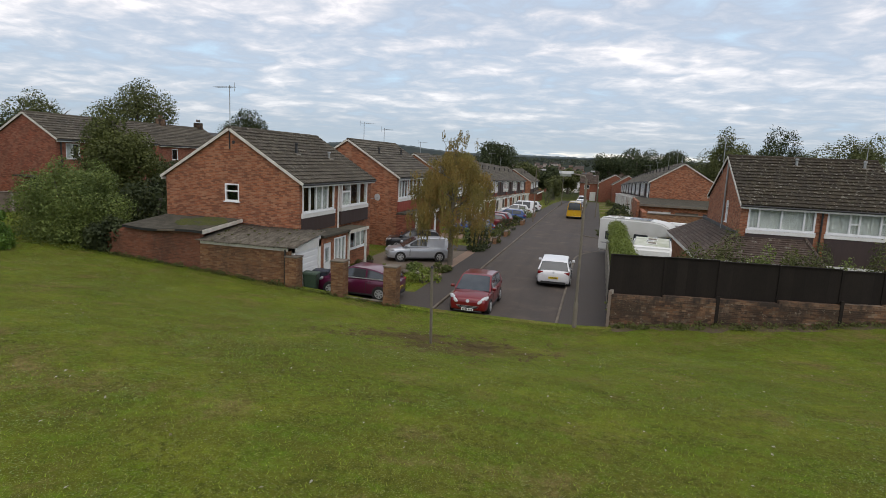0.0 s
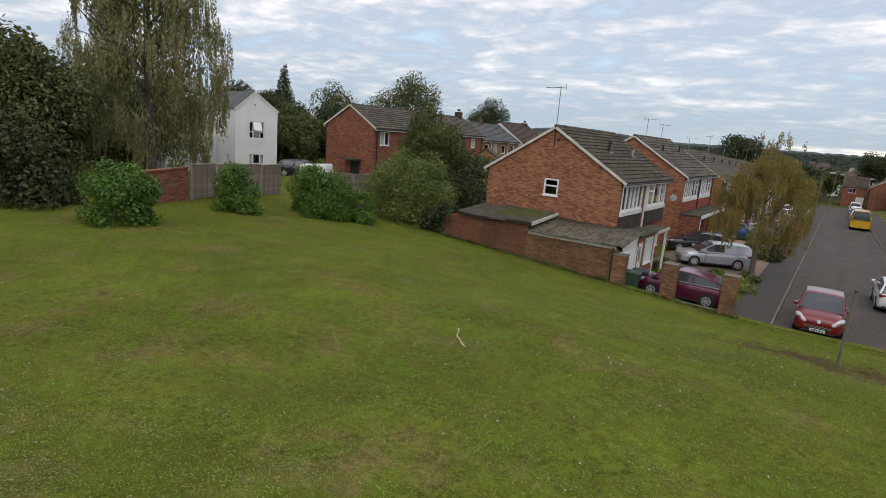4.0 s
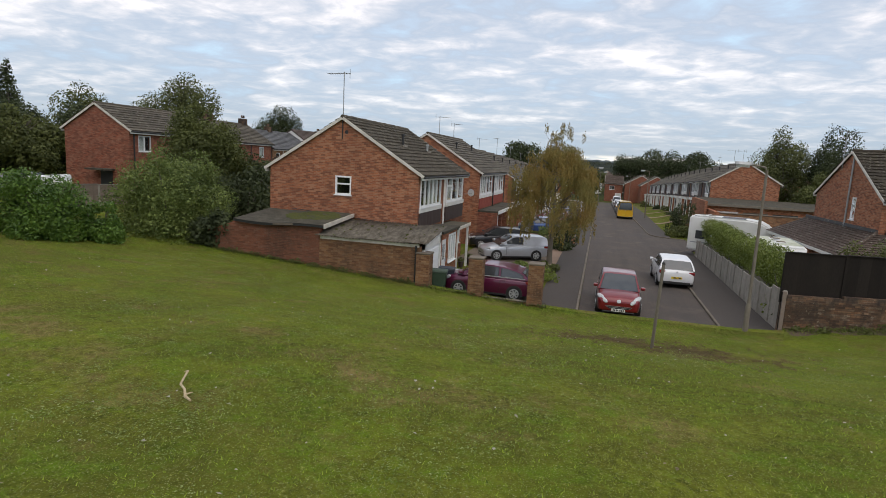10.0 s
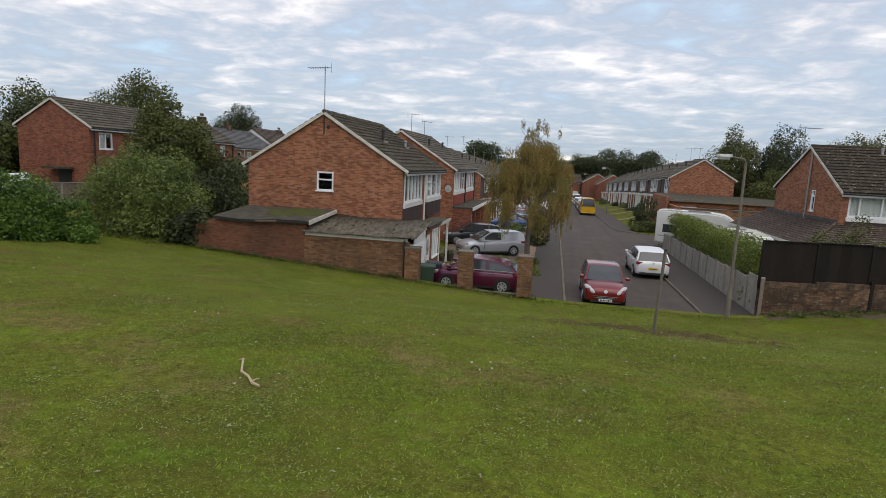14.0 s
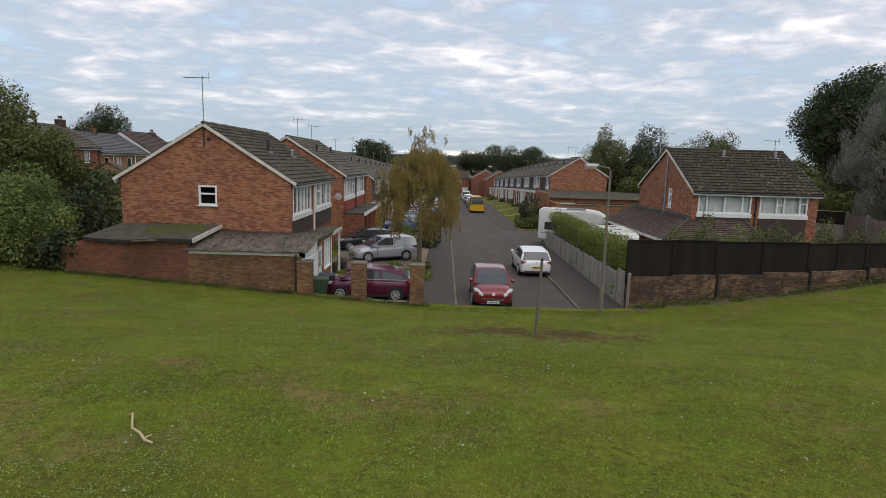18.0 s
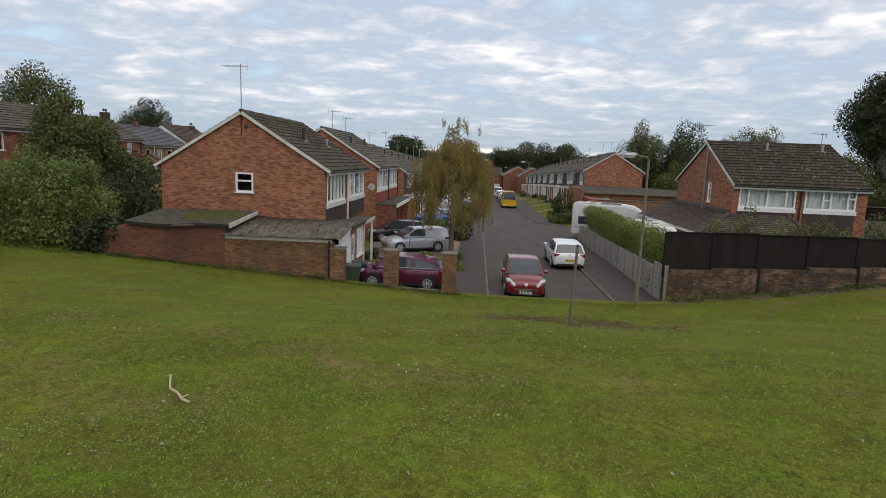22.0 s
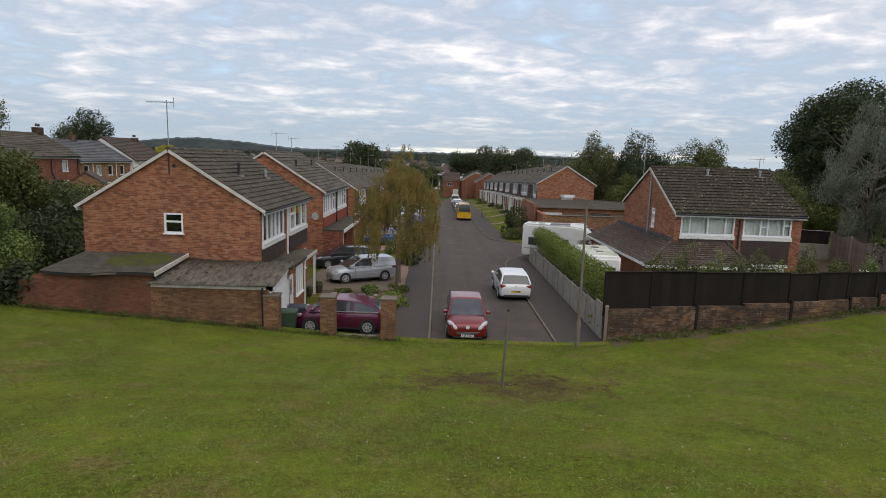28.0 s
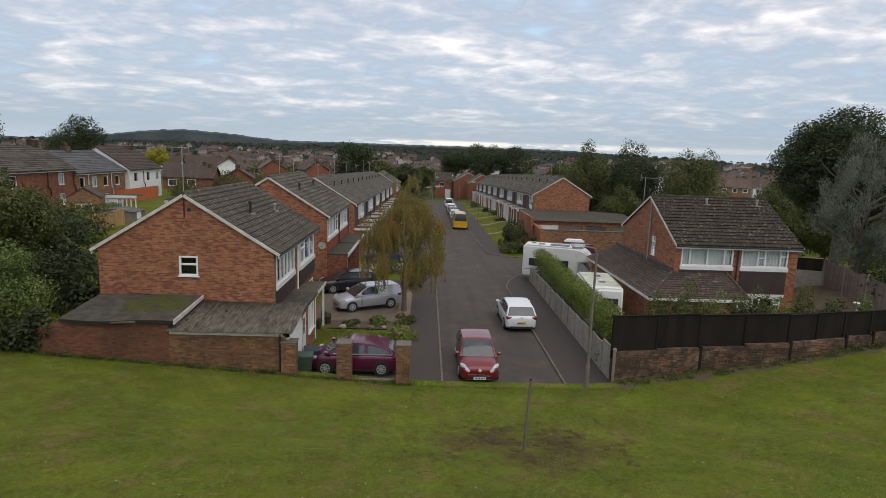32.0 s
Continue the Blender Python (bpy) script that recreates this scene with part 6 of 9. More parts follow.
post = group_of("sign_post", pose(-4.04, 14.32, ground_z(-4.04, 14.32), 7.5, 0.7, 0), "leaning grey steel post with no sign", "post")
part("pole", Mesh().tube([(0, 0, -0.4), (0, 0, 2.35)], 0.042, 10), M_LAMP_POST, post)
part("cap", Mesh().tube([(0, 0, 2.35), (0, 0, 2.41)], [0.048, 0.03], 10), M_BLACK, post)

for x, y, body, lab in ((-12.15, 22.2, plain("green_bin_plastic", (0.03, 0.055, 0.035), (0.045, 0.075, 0.05), 4, 0.5), "dark green wheelie bin beside the brick pillar"), (-12.0, 22.95, plain("navy_bin_plastic", (0.018, 0.022, 0.035), (0.03, 0.035, 0.05), 4, 0.5), "navy wheelie bin before the garage door")):
    b = group_of("wheelie_bin", pose(x, y, road_z(22) + 0.02, 0, 0, 100), lab, "bin", "bins")
    part("body", Mesh().loft([[(-a, -c, z), (a, -c, z), (a, c, z), (-a, c, z)] for a, c, z in ((0.22, 0.24, 0.06), (0.28, 0.33, 0.96), (0.30, 0.35, 1.0))]), body, b, bevel=0.02)
    part("lid", Mesh().prism([(-0.31, -0.37, 1.005), (0.31, -0.37, 1.005), (0.31, 0.37, 1.005), (-0.31, 0.37, 1.005)], [(-0.27, -0.33, 1.07), (0.27, -0.33, 1.07), (0.27, 0.36, 1.09), (-0.27, 0.36, 1.09)]), body, b, bevel=0.015)
    part("handle", Mesh().tube([(-0.25, 0.40, 1.03), (0.25, 0.40, 1.03)], 0.018, 8), body, b)
    for s in (-1, 1):
        part("wheel", Mesh().disc((s * 0.25, 0.27, 0.10), (1, 0, 0), 0.10, 0.05, 14), M_TYRE, b)

stick = thing("fallen_branch", Mesh().tube([(-0.33, 0.36, 0.03), (-0.26, 0.33, 0.06), (-0.17, 0.15, 0.05), (-0.08, -0.02, 0.04), (0.08, -0.14, 0.045), (0.22, -0.30, 0.04), (0.34, -0.36, 0.04)], [0.009, 0.014, 0.013, 0.015, 0.014, 0.018, 0.013], 8), M_BARK_PALE, "bare pale broken branch lying on the grass", "branch", smooth=True, m=pose(-10.45, 4.45, ground_z(-10.45, 4.45) + 0.015))
part("twig", Mesh().tube([(0.20, -0.29, 0.05), (0.24, -0.26, 0.07), (0.28, -0.24, 0.08)], [0.011, 0.008, 0.005], 6), M_BARK_PALE, stick)

# ---- walls and fences ----
def fence_run(name, label, pts, top, foot, board, material, rails=True, group="", post_mat=None, cap=True, batten=0.30, panel_len=1.83, thick=0.025, dip=0.0):
    """Panels of boards between posts along a line; top and foot give heights by (x, y)."""
    f = group_of(name, pose(0, 0, 0), label, "fence", group)
    for (x0, y0), (x1, y1) in zip(pts, pts[1:]):
        ln = math.hypot(x1 - x0, y1 - y0)
        n = max(1, round(ln / panel_len))
        ang = math.degrees(math.atan2(y1 - y0, x1 - x0))
        for i in range(n):
            ax, ay, bx, by = x0 + (x1 - x0) * i / n, y0 + (y1 - y0) * i / n, x0 + (x1 - x0) * (i + 1) / n, y0 + (y1 - y0) * (i + 1) / n
            w = ln / n
            jog = random.uniform(-0.03, 0.03)
            m = pose(ax, ay, 0, 0, 0, ang)
            zt, zf = top(ax, ay) + jog, foot(ax, ay)
            part("post", Mesh().box(-0.05, 0.05, -0.05, 0.05, zf - 0.3, zt + 0.03, m), post_mat or material, f)
            p = group_of("panel", Matrix.Identity(4))
            p.parent = f
            if board == "h":
                nb = max(3, round((zt - zf) / batten))
                for k in range(nb):
                    z0, z1 = zf + (zt - zf) * k / nb, zf + (zt - zf) * (k + 1) / nb
                    o = random.uniform(0.0, 0.006)
                    part("board", Mesh().prism([m @ Vector(q) for q in ((0.05, -o - 0.018, z0), (w - 0.05, -o - 0.018, z0), (w - 0.05, -o, z1 + 0.01), (0.05, -o, z1 + 0.01))], [m @ Vector(q) for q in ((0.05, thick - 0.018, z0), (w - 0.05, thick - 0.018, z0), (w - 0.05, thick, z1 + 0.01), (0.05, thick, z1 + 0.01))]), material, p)
            nb = 0 if board == "h" else max(2, round(w / batten))
            for k in range(nb):
                u0, u1 = 0.05 + (w - 0.1) * k / nb, 0.05 + (w - 0.1) * (k + 1) / nb
                o = random.uniform(0, 0.008)
                full = zt
                zt = full - dip * math.sin(math.pi * (k + 0.5) / nb)
                part("board", Mesh().prism([m @ Vector(q) for q in ((u0, -o, zf), (u1 + 0.02, -0.008 - o, zf), (u1 + 0.02, -0.008 - o, zt), (u0, -o, zt))], [m @ Vector(q) for q in ((u0, thick - o, zf), (u1 + 0.02, thick - 0.008 - o, zf), (u1 + 0.02, thick - 0.008 - o, zt), (u0, thick - o, zt))]), material, p)
                zt = full
            if rails:
                for k in range(4):
                    u = 0.05 + (w - 0.1) * (k + 0.5) / 4
                    part("batten", Mesh().box(u - 0.02, u + 0.02, -0.06, -0.028, zf + 0.02, zt - 0.02, m), material, p)
            if cap:
                part("cap_rail", Mesh().box(0.04, w - 0.04, -0.06, 0.05, zt + 0.002, zt + 0.035, m), post_mat or material, p)
    return f


random.seed(21)
BF = [(1.12, 22.15), (5.2, 22.75), (9.6, 23.3), (14.2, 24.3), (17.6, 25.3)]
fence_run("black_fence", "black stained timber fence on top of an old brick wall", BF, lambda x, y: 3.20 - 0.012 * (x - 1) + 0.02 * max(0, x - 9), lambda x, y: 1.60 + 0.028 * (x - 1) + 0.03 * max(0, x - 11), "v", M_FENCE_BLACK, rails=False, batten=0.42)
old_wall = group_of("old_brick_wall", pose(0, 0, 0), "sooty crumbling brick retaining wall under the black fence", "wall")
for (x0, y0), (x1, y1) in zip(BF, BF[1:]):
    m = pose(x0, y0 - 0.02, 0, 0, 0, math.degrees(math.atan2(y1 - y0, x1 - x0)))
    ln = math.hypot(x1 - x0, y1 - y0)
    n = max(2, int(ln / 1.5))
    for i in range(n):
        a, b = ln * i / n, ln * (i + 1) / n
        xx = x0 + (x1 - x0) * (i + 0.5) / n
        zt = 1.58 + 0.028 * (xx - 1) + 0.03 * max(0, xx - 11) + random.uniform(-0.03, 0.04)
        pr = 0.06
        part("wall_bay", Mesh().box(a, b - 0.004, -0.14 - pr, 0.12, -0.2, zt, m), M_BRICK_OLD, old_wall)
        if i % 2 == 0:
            part("wall_post", Mesh().box(a - 0.06, a + 0.06, -0.24, -0.145, 0.0, zt + 0.12, m), M_FENCE_BLACK, old_wall)

soil = Mesh()
sx = lines((1.3, 18.4, 0.2))
for x in sx:
    fy = fence_y(x) - 0.12
    w = 0.85 + 0.7 * noise.noise((x * 0.9, 2.0, 0.0)) + 0.25 * noise.noise((x * 3.1, 5.0, 0.0))
    for k in range(5):
        y = fy - max(0.1, w) * k / 4
        soil.v.append((x, y, ground_z(x, y) + (0.03, 0.025, 0.02, 0.01, -0.01)[k]))
soil.f = [(5 * i + k, 5 * i + k + 1, 5 * i + k + 6, 5 * i + k + 5) for i in range(len(sx) - 1) for k in range(4)]
thing("bare_soil", soil, M_SOIL, "bare brown soil along the foot of the old wall", "soil", kind="structure", smooth=True)

CW = lambda y: 1.22 + 0.006 * (y - 22)
conc = group_of("concrete_panel_wall", pose(0, 0, 0), "grey concrete panel wall along the footway under the hedge", "wall")
ys = lines((22.1, 43.4, 1.62))
for a, b in zip(ys, ys[1:]):
    z0, ht = road_z(a) - 0.2, 1.38 + 0.24 * ss(24.5, 22, a) - 0.008 * (a - 22)
    m = pose(CW(a), a, 0, 0, 0, 90 - math.degrees(math.atan2(CW(b) - CW(a), b - a)))
    w = b - a
    part("post", Mesh().box(-0.06, 0.06, -0.07, 0.07, z0, road_z(a) + ht + 0.07, m), M_CONCRETE, conc, bevel=0.012)
    nb = 2
    for k in range(nb):
        part("panel", Mesh().box(0.065 + (w - 0.13) * k / nb, 0.06 + (w - 0.13) * (k + 1) / nb - 0.008, -0.03, 0.03, z0, road_z(a) + ht + random.uniform(-0.02, 0.02), m), M_CONCRETE, conc, bevel=0.008)
part("end_post", Mesh().box(CW(22) - 0.13, CW(22) - 0.01, 21.85, 21.99, 0.0, 1.75), M_FENCE_GREY, conc)

# grey fence and dark screen in the garden of the right-hand house
random.seed(8)
def garden_z(x, y):
    """The back garden climbs from the house to its fences."""
    return 1.15 + 0.22 * (min(x, 18.8) - 15) + 0.018 * (y - 26)


fence_run("garden_fence", "weathered grey slatted garden fence with concrete posts and scalloped tops", [(18.9, 34.3), (18.4, 30.0), (17.85, 25.7)], lambda x, y: garden_z(x, y) + 1.78, lambda x, y: garden_z(x, y) + 0.02, "v", M_FENCE_GREY, rails=False, post_mat=M_CONCRETE, cap=False, batten=0.13, dip=0.2)
fence_run("screen_fence", "dark fence panels above pale concrete boards", [(15.2, 35.7), (18.8, 34.35)], lambda x, y: 3.92, lambda x, y: 3.08, "v", M_FENCE_BLACK, rails=False, post_mat=M_CONCRETE)
thing("garden_retaining_wall", Mesh().prism([(15.2, 35.66, 0), (18.8, 34.31, 0), (18.82, 34.37, 0), (15.22, 35.72, 0)], [(15.2, 35.66, 3.06), (18.8, 34.31, 3.06), (18.82, 34.37, 3.06), (15.22, 35.72, 3.06)]), M_CONCRETE, "pale concrete gravel boards under the dark fence", "wall")
thing("garden_soil", sheet(lines((14.98, 18.9, 0.5)), lines((25.0, 35.7, 0.7)), lambda x, y: garden_z(x, y) + 0.03 * math.sin(x * 5 + y * 3)), M_SOIL, "bare brown soil in the garden below the grey fence", "soil", kind="structure", smooth=True)
bath = group_of("bird_bath", pose(16.9, 28.6, garden_z(16.9, 28.6)), "small white stone bird bath on the bare soil", "bird bath")
part("pedestal", Mesh().tube([(0, 0, -0.05), (0, 0, 0.06), (0, 0, 0.12), (0, 0, 0.62), (0, 0, 0.7)], [0.17, 0.16, 0.09, 0.07, 0.12], 12), M_RENDER, bath, smooth=True)
part("bowl", Mesh().tube([(0, 0, 0.7), (0, 0, 0.74), (0, 0, 0.84), (0, 0, 0.85)], [0.1, 0.16, 0.25, 0.22], 14), M_RENDER, bath, smooth=True)

# ---- garages at the side turning ----
gb = group_of("garage_block", pose(0, 0, road_z(58)), "flat-roofed brick garage block with pale doors", "garage")
part("wall_front", holed_wall(4.6, 16.6, -0.4, 3.05, [(5.6 + i * 2.7, 7.9 + i * 2.7, 0.0, 2.5) for i in range(4)], 62.0, 62.25), M_BRICK, gb)
part("wall_side", Mesh().box(4.35, 4.6, 60.0, 68.5, -0.4, 3.5), M_BRICK, gb)
part("flat_roof", Mesh().prism([(4.602, 61.7, 3.06), (16.9, 61.7, 3.06), (16.9, 68.7, 3.4), (4.602, 68.7, 3.4)], [(4.602, 61.7, 3.2), (16.9, 61.7, 3.2), (16.9, 68.7, 3.55), (4.602, 68.7, 3.55)]), M_FELT, gb, "grey felt flat roof")
part("fascia", Mesh().box(4.602, 16.9, 61.64, 61.698, 2.98, 3.22), M_LAMP_POST, gb)
for i in range(4):
    d = part("garage_door", Mesh().box(5.62 + i * 2.7, 7.88 + i * 2.7, 62.08, 62.14, 0.02, 2.48), (M_UPVC, M_LAMP_POST, M_SLATE, M_LAMP_POST)[i], gb)
    for k in range(5):
        part("door_rib", Mesh().box(5.7 + i * 2.7, 7.8 + i * 2.7, 62.05, 62.078, 0.2 + k * 0.46, 0.55 + k * 0.46), (M_UPVC, M_LAMP_POST, M_SLATE, M_LAMP_POST)[i], d)
tw = group_of("boundary_wall", pose(0, 0, road_z(52)), "buff brick boundary wall with stone coping at the turning", "wall")
part("courses", Mesh().box(5.1, 14.0, 56.5, 56.75, -0.4, 2.52), M_BRICK_BUFF, tw)
part("coping", Mesh().box(5.0, 14.1, 56.45, 56.8, 2.522, 2.62), M_KERB, tw, bevel=0.02)
part("pier", Mesh().box(4.7, 5.09, 56.4, 61.6, -0.4, 2.66), M_BRICK, tw)

# ---- drives and front gardens on the left ----
def flat_patch(name, x0, x1, y0, y1, lift, material, label, cat="drive"):
    return thing(name, sheet(lines((x0, x1, 1.0)), lines((y0, y1, 1.0)), lambda x, y: road_z(y) + lift), material, label, cat, kind="structure")


flat_patch("drive_1", -12.7, -7.55, 21.55, 25.0, 0.0, M_ASPHALT_DARK, "dark tarmac drive behind the low wall")
flat_patch("drive_2", -13.9, -7.85, 30.9, 39.6, 0.0, M_GRAVEL, "brown gravel drive with the silver van")
flat_patch("flower_bed", -12.4, -8.5, 29.4, 30.85, 0.03, M_SOIL, "bare brown flower bed before the drive", "flower bed")
flat_patch("drive_3", -14.1, -7.85, 39.7, 42.5, 0.0, M_ASPHALT_DARK, "dark tarmac drive")
flat_patch("path_1", -8.7, -7.84, 28.6, 42.0, 0.025, M_PAVERS, "buff paved strip beside the footway", "path")
for i, y in enumerate((46.5, 52.0, 57.5, 63.0, 68.5, 74.0, 79.5, 85.0)):
    flat_patch("drive_%d" % (i + 4), -14.2, -7.2, y, y + 3.2, 0.0, (M_PAVERS, M_ASPHALT_DARK, M_GRAVEL)[i % 3], "front drive beside a small garden")
for i, (y, zz) in enumerate(((44.2, 0.55), (49.8, 0.5), (61.2, 0.55), (72.3, 0.5))):
    g = group_of("garden_wall", pose(-7.45, y, road_z(y)), "low pale garden wall beside the footway", "wall", "front walls")
    part("courses", Mesh().box(-0.12, 0.12, 0, 2.4, -0.2, zz), M_BRICK_BUFF, g)
    part("coping", Mesh().box(-0.16, 0.16, -0.03, 2.43, zz + 0.002, zz + 0.07), M_KERB, g, bevel=0.01)

# ---- trees, shrubs, hedges ----
def leaf_mesh(name, blobs, n, size, material, rng, droop=0.0, shell=0.6, flat=0.0):
    """Many small leaves in and on the given ellipsoids (x, y, z, rx, ry, rz)."""
    b = np.array(blobs, float)
    wgt = (b[:, 3] * b[:, 4] * b[:, 5]) ** (2 / 3)
    pick = rng.choice(len(b), n, p=wgt / wgt.sum())
    d = rng.normal(size=(n, 3))
    d /= np.linalg.norm(d, axis=1, keepdims=True)
    r = shell + (1 - shell) * rng.random(n) ** 0.6
    r *= 1 + 0.10 * rng.normal(size=n)
    c = b[pick, :3] + d * r[:, None] * b[pick, 3:]
    if droop:
        c[:, 2] -= droop * rng.random(n) ** 2
    nrm = d * (1 - flat) + rng.normal(size=(n, 3)) * 0.8 * (1 - 0.5 * flat) + np.array([0, 0, 0.35 + 2.5 * flat])
    nrm /= np.linalg.norm(nrm, axis=1, keepdims=True)
    t = np.cross(nrm, rng.normal(size=(n, 3)))
    t /= np.linalg.norm(t, axis=1, keepdims=True)
    if droop:
        t = t * 0.5 + np.array([0, 0, -1.0])
        t /= np.linalg.norm(t, axis=1, keepdims=True)
    s = np.cross(nrm, t)
    a = size * rng.uniform(0.6, 1.35, n)[:, None]
    v = np.stack([c - t * a, c + s * a * 0.55 + nrm * a * 0.12, c + t * a, c - s * a * 0.55 + nrm * a * 0.12], 1).reshape(-1, 3)
    me = bpy.data.meshes.new(name)
    me.vertices.add(4 * n)
    me.vertices.foreach_set("co", v.ravel())
    me.loops.add(4 * n)
    me.loops.foreach_set("vertex_index", np.arange(4 * n, dtype=np.int32))
    me.polygons.add(n)
    me.polygons.foreach_set("loop_start", np.arange(0, 4 * n, 4, dtype=np.int32))
    me.update(calc_edges=True)
    me.materials.append(material)
    return me


def crown_blobs(rng, rx, ry, rz, cz, k, share=0.36, taper=0.0, low=-1.0):
    """Clumps set over a crown, so that its outline is uneven and has gaps."""
    out = []
    while len(out) < k:
        d = rng.normal(size=3)
        d /= np.linalg.norm(d)
        if d[2] < low:
            continue
        r = rng.uniform(0.45, 0.85)
        f = 1 - taper * max(0.0, d[2] * r)
        s = share * rng.uniform(0.65, 1.3)
        out.append((d[0] * r * rx * f, d[1] * r * ry * f, cz + d[2] * r * rz, rx * s * f, ry * s * f, rz * s * 0.9))
    return out


def trunk_mesh(rng, h, r, spread, limbs, lean=0.0):
    me = Mesh()
    pts = [(lean * t * t + 0.06 * rng.normal() * t, 0.06 * rng.normal() * t, h * t) for t in (0, 0.15, 0.4, 0.7, 1.0)]
    me.tube([(pts[0][0], pts[0][1], -0.4)] + pts, [r * 1.5, r * 1.25, r, r * 0.85, r * 0.55, r * 0.15], 9)
    for i in range(limbs):
        t = rng.uniform(0.3, 0.85)
        a = 2 * math.pi * (i + rng.random()) / limbs
        b = np.array([lean * t * t, 0, h * t])
        ln = spread * rng.uniform(0.55, 1.0) * (1.15 - 0.5 * t)
        rise = rng.uniform(0.35, 0.9)
        e = b + np.array([math.cos(a) * ln, math.sin(a) * ln, ln * rise])
        mid = (b + e) / 2 + np.array([0, 0, -0.08 * ln])
        me.tube([b, mid, e], [r * 0.45 * (1.1 - t * 0.6), r * 0.28, r * 0.08], 6)
        for k in range(2):
            f = e + rng.normal(size=3) * ln * 0.25 + np.array([0, 0, ln * 0.12])
            me.tube([mid, (mid + f) / 2 + rng.normal(size=3) * 0.1, f], [r * 0.2, r * 0.12, r * 0.04], 5)
    return me


def tree(name, label, x, y, z, h, rx, rz, leaf, n, size, seed, trunk_r=0.22, clumps=34, cz=None, ry=None, droop=0.0, taper=0.25, bark=None, share=0.36, limbs=9, group="", shell=0.55, category="tree", dark=True):
    rng = np.random.default_rng(seed)
    t = group_of(name, pose(x, y, z), label, category, group)
    cz = h - rz if cz is None else cz
    part("trunk", trunk_mesh(rng, cz + rz * 0.55, trunk_r, rx * 0.8, limbs), bark or M_BARK, t, smooth=True)
    blobs = crown_blobs(rng, rx, ry or rx, rz, cz, clumps, share, taper)
    part("crown", leaf_mesh("crown", blobs, int(n * 1.05), size * (1.0 if droop else 1.3), leaf, rng, droop, shell), leaf, t)
    return t


def shrub(name, label, x, y, z, rx, ry, h, leaf, n, size, seed, clumps=16, category="shrub", group="", share=0.45):
    rng = np.random.default_rng(seed)
    t = group_of(name, pose(x, y, z), label, category, group)
    for i in range(3):
        a = 2 * math.pi * i / 3 + seed
        part("stem", Mesh().tube([(0.1 * math.cos(a), 0.1 * math.sin(a), -0.2), (rx * 0.3 * math.cos(a), ry * 0.3 * math.sin(a), h * 0.4), (rx * 0.55 * math.cos(a), ry * 0.55 * math.sin(a), h * 0.75)], [0.06, 0.04, 0.015], 5), M_BARK, t)
    blobs = crown_blobs(rng, rx, ry, h * 0.52, h * 0.5, clumps, share, 0.1)
    for i in range(clumps // 2):
        a, r = rng.uniform(0, 2 * math.pi), rng.uniform(0.5, 0.85)
        blobs.append((r * rx * math.cos(a), r * ry * math.sin(a), h * rng.uniform(0.10, 0.24), rx * 0.3, ry * 0.3, h * 0.18))
    part("foliage", leaf_mesh("foliage", blobs, n, size, leaf, rng, 0.0, 0.62), leaf, t)
    return t


def gz(x, y):
    return ground_z(x, y)


# street birch
rng = np.random.default_rng(78)
bt = group_of("birch_tree", pose(-8.35, 33.3, road_z(33)), "yellowing weeping birch beside the footway", "tree")
part("trunk", trunk_mesh(rng, 6.9, 0.15, 1.7, 20), M_BARK, bt, smooth=True)
clumps, strands = [], []
for i in range(130):
    h = 2.6 + 4.4 * rng.random() ** 0.85
    reach = 2.75 * math.sqrt(max(0.02, 1 - ((h - 3.9) / 3.3) ** 2)) * rng.uniform(0.2, 1.08) ** 0.6
    a = rng.uniform(0, 2 * math.pi)
    u, v = reach * math.cos(a), reach * math.sin(a)
    clumps.append((u, v, h, 0.42, 0.42, 0.34))
    for k in range(3):
        strands.append((u * 1.04 + rng.normal() * 0.2, v * 1.04 + rng.normal() * 0.2, max(1.5, h - 0.6 + rng.normal() * 0.25), 0.08, 0.08, rng.uniform(0.35, 0.9)))
part("crown", leaf_mesh("crown", clumps, 30000, 0.05, M_LEAF_BIRCH, rng, 0.5, 0.3), M_LEAF_BIRCH, bt)
part("hanging_foliage", leaf_mesh("hanging_foliage", strands, 24000, 0.05, M_LEAF_BIRCH, rng, 0.25, 0.2), M_LEAF_BIRCH, bt)
tips = [(rng.normal() * 0.55, rng.normal() * 0.4, 6.7 + 1.5 * rng.random(), 0.13, 0.13, 0.34) for i in range(26)]
part("crown_top", leaf_mesh("crown_top", tips, 1500, 0.05, M_LEAF_BIRCH, rng, 0.1), M_LEAF_BIRCH, bt)
for k in range(7):
    part("twig", Mesh().tube([(0, 0, 5.6), (rng.normal() * 0.25, rng.normal() * 0.25, 6.8), (rng.normal() * 0.6, rng.normal() * 0.5, 7.9)], [0.03, 0.018, 0.006], 5), M_BARK, bt)
shrub("garden_shrub", "dark evergreen shrub under the birch", -7.9, 40.2, road_z(40), 1.1, 1.0, 2.1, M_LEAF_DARK, 1800, 0.09, 9)
